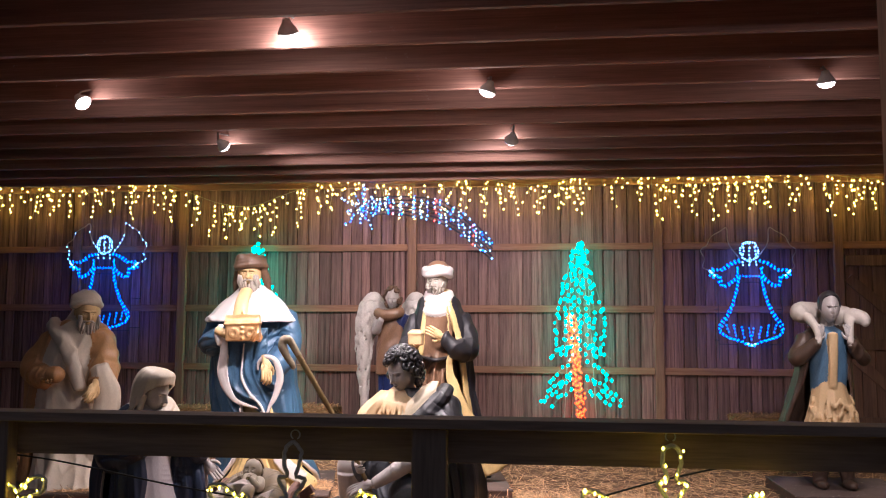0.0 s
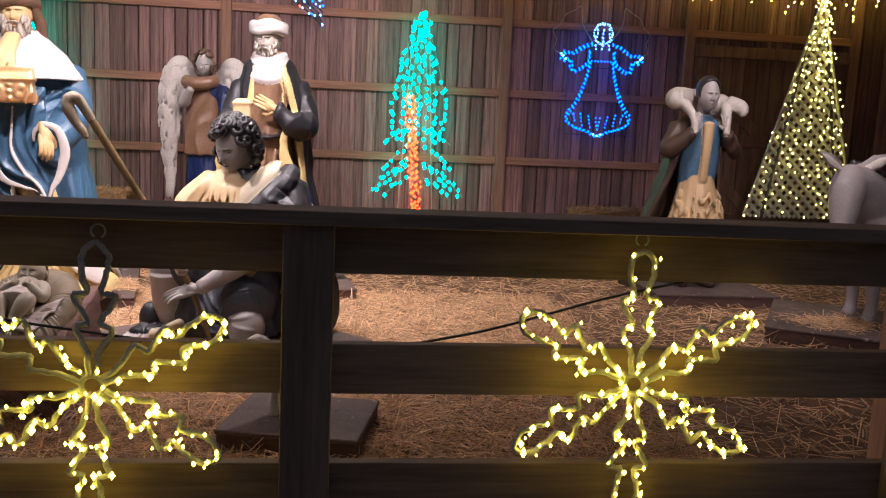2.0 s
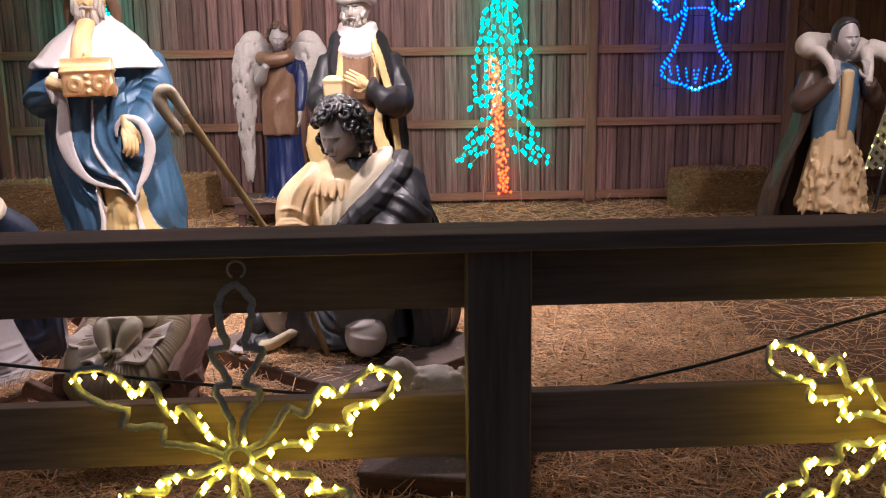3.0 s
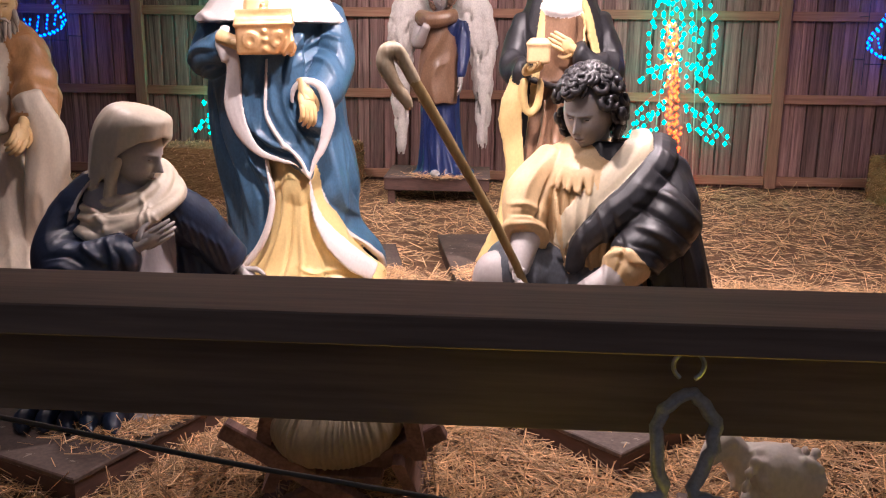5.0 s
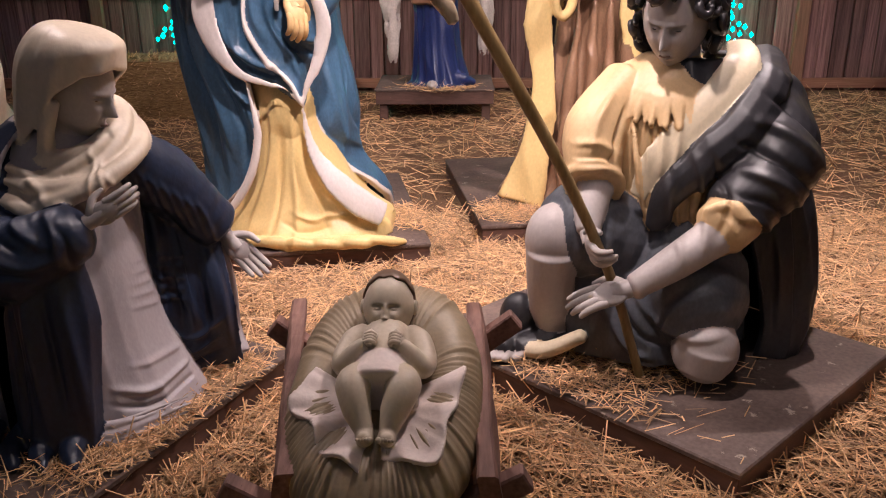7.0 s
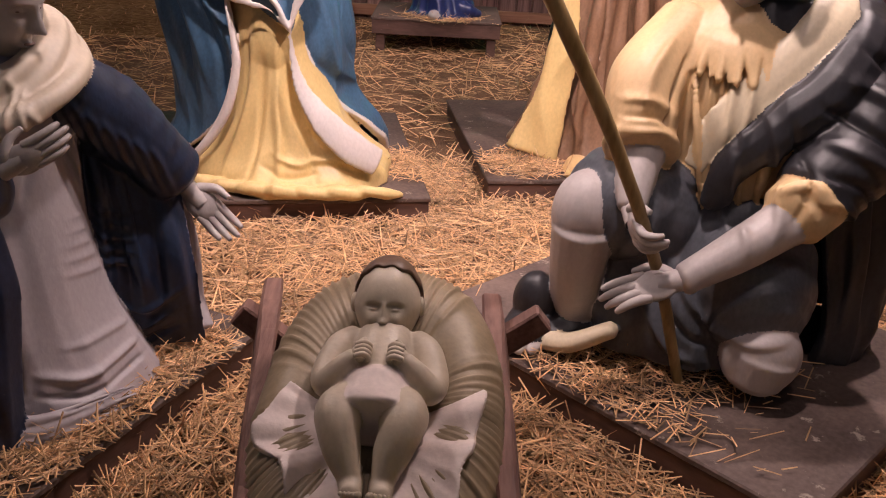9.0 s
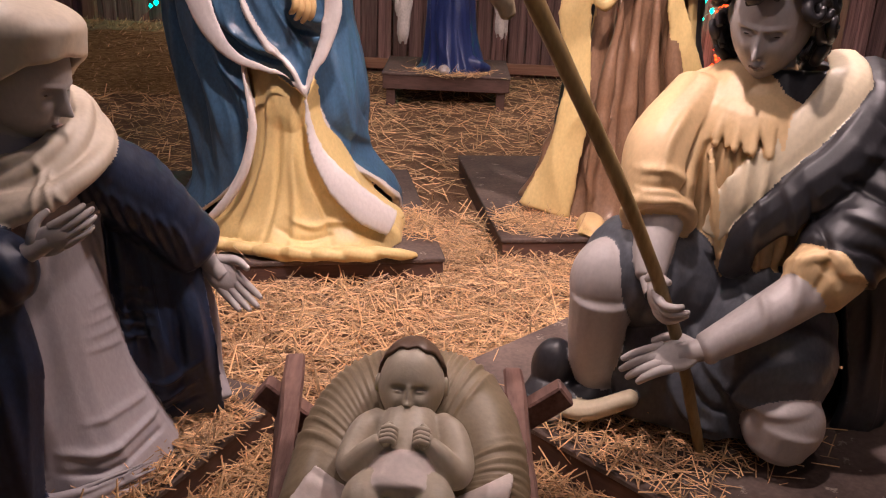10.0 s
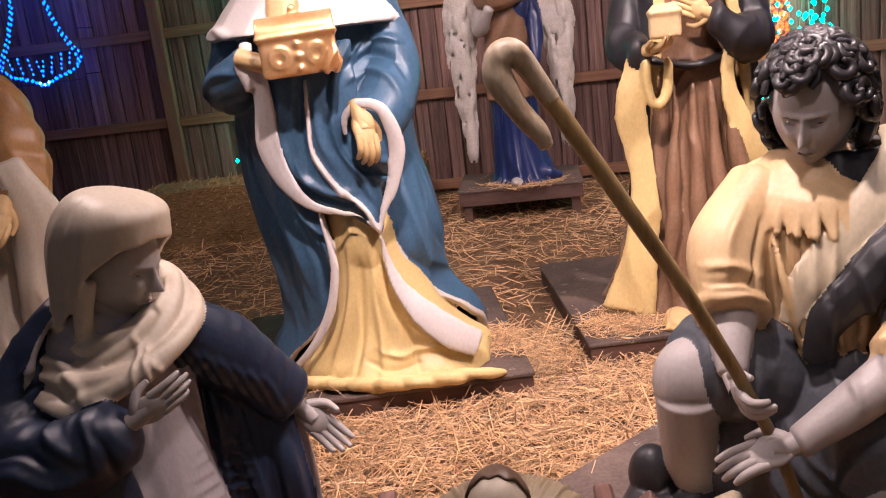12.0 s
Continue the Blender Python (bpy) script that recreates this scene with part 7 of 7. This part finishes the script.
# trunk with a round belly
S.tube([L(0, -0.075, 0.020), L(0, -0.03, 0.030), L(0, 0.03, 0.030), L(0, 0.068, 0.028), L(0, 0.095, 0.032)], [0.048, 0.050, 0.050, 0.047, 0.028], BY, n=28, steps=26)
for sx in (-1, 1):
    S.tube([L(sx * 0.044, 0.062, 0.032), L(sx * 0.066, 0.040, 0.034), L(sx * 0.080, -0.006, 0.030), L(sx * 0.074, -0.030, 0.038), L(sx * 0.054, -0.020, 0.062), L(sx * 0.036, -0.008, 0.078)],
           [0.024, 0.026, 0.025, 0.024, 0.020, 0.014], BY, n=18, steps=30)
    # a small loose fist, thumb up
    F = S.fine
    c = Vector((sx * 0.030, -0.006, 0.080))
    F.ball(L(*c), (0.0135, 0.015, 0.012), BY, BED, 18, 14)
    for q in range(4):
        o = c + Vector((-sx * 0.003, 0.012 - 0.0075 * q, 0.006))
        F.tube([L(*(o + Vector((sx * 0.008, 0, 0.003)))), L(*(o + Vector((-sx * 0.004, 0.001, 0.007)))), L(*(o + Vector((-sx * 0.012, 0, 0.001)))), L(*(o + Vector((-sx * 0.009, 0, -0.007))))], [0.0045, 0.005, 0.0047, 0.004], BY, n=8, steps=10)
    F.tube([L(*(c + Vector((sx * 0.004, 0.010, 0.004)))), L(*(c + Vector((-sx * 0.002, 0.019, 0.006)))), L(*(c + Vector((-sx * 0.006, 0.026, 0.005))))], [0.006, 0.0055, 0.004], BY, n=8, steps=8)
    # bent legs with plump thighs, feet side by side
    S.tube([L(sx * 0.030, -0.055, 0.030), L(sx * 0.046, -0.092, 0.054), L(sx * 0.044, -0.118, 0.056), L(sx * 0.034, -0.150, 0.042), L(0.004 + sx * 0.021, -0.186, 0.026)],
           [0.036, 0.036, 0.032, 0.027, 0.0165], BY, n=20, steps=30)
    S.tube([L(0.004 + sx * 0.021, -0.182, 0.024), L(0.005 + sx * 0.020, -0.200, 0.030), L(0.006 + sx * 0.021, -0.212, 0.042)], [0.018, 0.017, 0.012], BY, n=14, steps=12)
    for q in range(5):
        S.fine.ball(L(0.006 + sx * (0.008 + 0.0062 * q), -0.2185 + 0.0012 * q, 0.049 - 0.0016 * q), 0.0052 - 0.0005 * q + (0.001 if q == 0 else 0), BY, None, 10, 8)
# head, nodding towards the feet, with short combed hair
HC = Vector((-0.004, 0.124, 0.050))
rot = BED @ pose(0, 0, 0, -44, 0, 0)
rot.translation = (0, 0, 0)
hs = Mass()
head(hs, (0, 0, 0), 0, 0, 0, 0.062, BY, LP, LP, 1.0)
hs.v = [(x * 1.08, y, z * 0.93) for x, y, z in hs.v]
cap = lambda P: np.stack([P[..., 0] * (1 + 0.012 * np.sin(P[..., 0] * 26 + 6 * P[..., 2])), np.maximum(P[..., 1], -0.05 - 1.25 * np.clip(P[..., 2] - 0.30, 0, 1) + 0.07 * np.sin(P[..., 0] * 13)), np.maximum(P[..., 2], -0.6)], -1)
hs.ball((0, 0.006, 0.008), (0.0560, 0.0625, 0.0715), HR, None, 90, 60, cap)
S.fine.add([tuple(rot.to_3x3() @ Vector(p) + BED @ HC) for p in hs.v], hs.f, hs.m)
S.tube([L(-0.002, 0.080, 0.030), L(-0.003, 0.110, 0.036)], [0.026, 0.026], BY, n=16)
# loincloth wrapped over the hips
wrap = []
for k, (y, rx, rz) in enumerate(((-0.030, 0.0575, 0.056), (-0.042, 0.062, 0.060), (-0.062, 0.067, 0.062), (-0.084, 0.074, 0.070), (-0.098, 0.076, 0.072), (-0.104, 0.070, 0.066))):
    wrap.append([L(rx * math.sin(a), y + 0.006 * math.cos(a) - 0.012 * max(0, -math.cos(2 * a)), 0.018 + (rz + 0.010) * math.cos(a) * (1 + 0.03 * math.sin(5 * a + 1.4 * k)) if math.cos(a) > 0 else 0.018 + 0.02 * math.cos(a)) for a in np.linspace(0, 6.2832, 48, endpoint=False)])
S.grid(np.array(wrap), CL, cap0=True, cap1=True)
# the rumpled cloth under him: two pointed lobes with rolled folds
for sx in (-1, 1):
    sheet = []
    for j in range(14):
        e = j / 13
        row = []
        for i in range(40):
            f = i / 39
            a = math.radians(62 + 112 * f)
            reach = 0.055 + 0.085 * e * (1 + 0.16 * math.sin(9 * f + sx) + 0.10 * math.cos(17 * f)) * (1.18 if f > 0.55 else 1.0)
            row.append(L(sx * reach * 1.12 * math.sin(a), -0.085 + reach * 1.05 * math.cos(a), 0.004 + 0.016 * e * abs(math.sin(9.5 * f + 0.5 * sx)) + 0.010 * e * e + 0.006 * math.sin(23 * f) * e))
        sheet.append(row)
    top = np.array(sheet)
    ring = np.concatenate([top, (top - np.array([0, 0, 0.010]))[:, ::-1]], 1)
    S.grid(ring, CL, cap0=True, cap1=True)
statue("infant_statue", S, [P_BABY, P_BROWNHAIR, P_CLOTH, P_LIP], "small pale infant figure on a ruffled cloth", (-1.08, 5.25, 0.40), "doll", "nativity statues", voxel=0.0026, smooth=2)

# ---- loose straw on the floor ----
def straw_field(name, label, count, place, lengths, width, seed, lift=0.02):
    """Flat stalks strewn by place(r), each two faces folded along its length."""
    r = random.Random(seed)
    V, F = [], []
    for _ in range(count):
        x, y, z = place(r)
        ln, w = r.uniform(*lengths), width * r.uniform(0.6, 1.3)
        a, t = r.uniform(0, 6.2832), r.uniform(-0.22, 0.30) if r.random() < 0.9 else r.uniform(0.3, 0.9)
        dx, dy, dz = math.cos(a) * math.cos(t), math.sin(a) * math.cos(t), math.sin(t)
        sx, sy = -math.sin(a) * w, math.cos(a) * w
        bend = r.uniform(-0.15, 0.15) * ln
        zz = z + abs(dz) * ln * 0.5 + r.uniform(0.0, lift)
        n = len(V)
        for s, b in ((-0.5, 0.0), (0.0, 1.0), (0.5, 0.0)):
            cx, cy, cz = x + dx * ln * s - sy * bend * b * 40 * 0.5, y + dy * ln * s + sx * bend * b * 40 * 0.5, zz + dz * ln * s
            V += [(cx - sx, cy - sy, cz), (cx, cy, cz + w * 0.9), (cx + sx, cy + sy, cz)]
        for k in (0, 3):
            F += [(n + k, n + k + 1, n + k + 4, n + k + 3), (n + k + 1, n + k + 2, n + k + 5, n + k + 4)]
    d = bpy.data.meshes.new(name)
    d.from_pydata(V, [], F)
    d.materials.append(STRAW)
    d.update()
    return tagged(new(name, d), label, "straw", kind="stuff")


PLINTHS = [(-1.74, 7.38, 1.15, 1.13, 11), (-0.39, 7.84, 1.15, 1.20, 9), (2.82, 7.85, 0.92, 0.90, 0), (3.50, 6.58, 1.30, 1.00, -30),
           (-2.07, 5.70, 0.95, 0.98, -23), (-0.365, 6.05, 0.90, 1.08, 45.5), (-3.22, 7.20, 1.05, 1.05, 15), (0.03, 4.86, 0.52, 0.46, -12)]


def on_plinth(x, y, pad=0.0):
    for px, py, w, d, rz in PLINTHS:
        c, s = math.cos(math.radians(rz)), math.sin(math.radians(rz))
        u, v = (x - px) * c + (y - py) * s, -(x - px) * s + (y - py) * c
        if abs(u) < w / 2 + pad and abs(v) < d / 2 + pad:
            return True
    return False


def near(r):
    while True:
        x, y = r.uniform(-3.0, 1.6), r.uniform(4.2, 7.6)
        if not on_plinth(x, y, -0.01):
            return x, y, 0.0


def mid(r):
    while True:
        x, y = r.uniform(-5.5, 5.0), r.uniform(4.1, 11.0)
        if not on_plinth(x, y, 0.0):
            return x, y, 0.0


HEAPS = [(-0.62, 5.78, 0.26, 0.10), (-0.45, 5.98, 0.22, 0.10), (-1.70, 5.55, 0.20, 0.08), (-1.62, 5.80, 0.14, 0.08), (-1.80, 5.42, 0.2, 0.07),
         (-1.18, 7.28, 0.16, 0.10), (-0.72, 7.36, 0.16, 0.08), (3.2, 6.55, 0.22, 0.1), (-1.12, 9.95, 0.2, 0.06), (-2.1, 6.9, 0.2, 0.06), (-2.95, 6.85, 0.2, 0.06)]


def heaped(r):
    hx, hy, s, _ = r.choice(HEAPS)
    x, y = r.gauss(hx, s * 0.55), r.gauss(hy, s * 0.5)
    z = 0.24 if y > 9.6 else (0.102 if on_plinth(x, y, 0.0) else 0.0)
    return x, y, z


straw_field("straw_litter", "bright loose golden straw strewn thick round the statues", 56000, near, (0.035, 0.14), 0.0018, 51, 0.034)
straw_field("straw_litter", "loose golden straw scattered over the barn floor", 32000, mid, (0.05, 0.16), 0.0026, 52, 0.025)
straw_field("straw_litter", "wisps of straw lying on the plinths", 11000, heaped, (0.02, 0.09), 0.0017, 53, 0.012)

# ---- wall boards, last ----
rb = random.Random(21)
board_meshes = []
for k in range(14):
    w = (0.105, 0.12, 0.135, 0.15, 0.11, 0.14, 0.125)[k % 7]
    b = Mass()
    n = 12
    P = []
    bow = rb.uniform(-0.004, 0.004)
    for j in range(n):
        z = 3.24 * j / (n - 1)
        dx = bow * math.sin(3.14 * j / (n - 1)) + rb.uniform(-0.0015, 0.0015)
        P.append([(-w / 2 + dx + 0.002, -0.010, z), (-w / 2 + dx + 0.006, -0.014, z), (w / 2 + dx - 0.006, -0.014, z), (w / 2 + dx - 0.002, -0.010, z),
                  (w / 2 + dx - 0.002, 0.012, z), (-w / 2 + dx + 0.002, 0.012, z)])
    b.grid(np.array(P), 0, cap0=True, cap1=True)
    board_meshes.append((w, b.mesh("board", BOARD, False)))
x = -7.35
while x < 7.15:
    w, d = rb.choice(board_meshes)
    o = new("board", d)
    o.parent = wall
    o.location = (x + w / 2, WALL_Y + rb.uniform(-0.007, 0.012), 0.0)
    x += w + rb.uniform(-0.001, 0.010)
back = Mass().box(-7.4, 7.2, WALL_Y + 0.03, WALL_Y + 0.05, 0, 3.29)
solid("wall_backing", back, ROOF, "dark sheathing behind the wall boards", "wall", False, kind="structure")
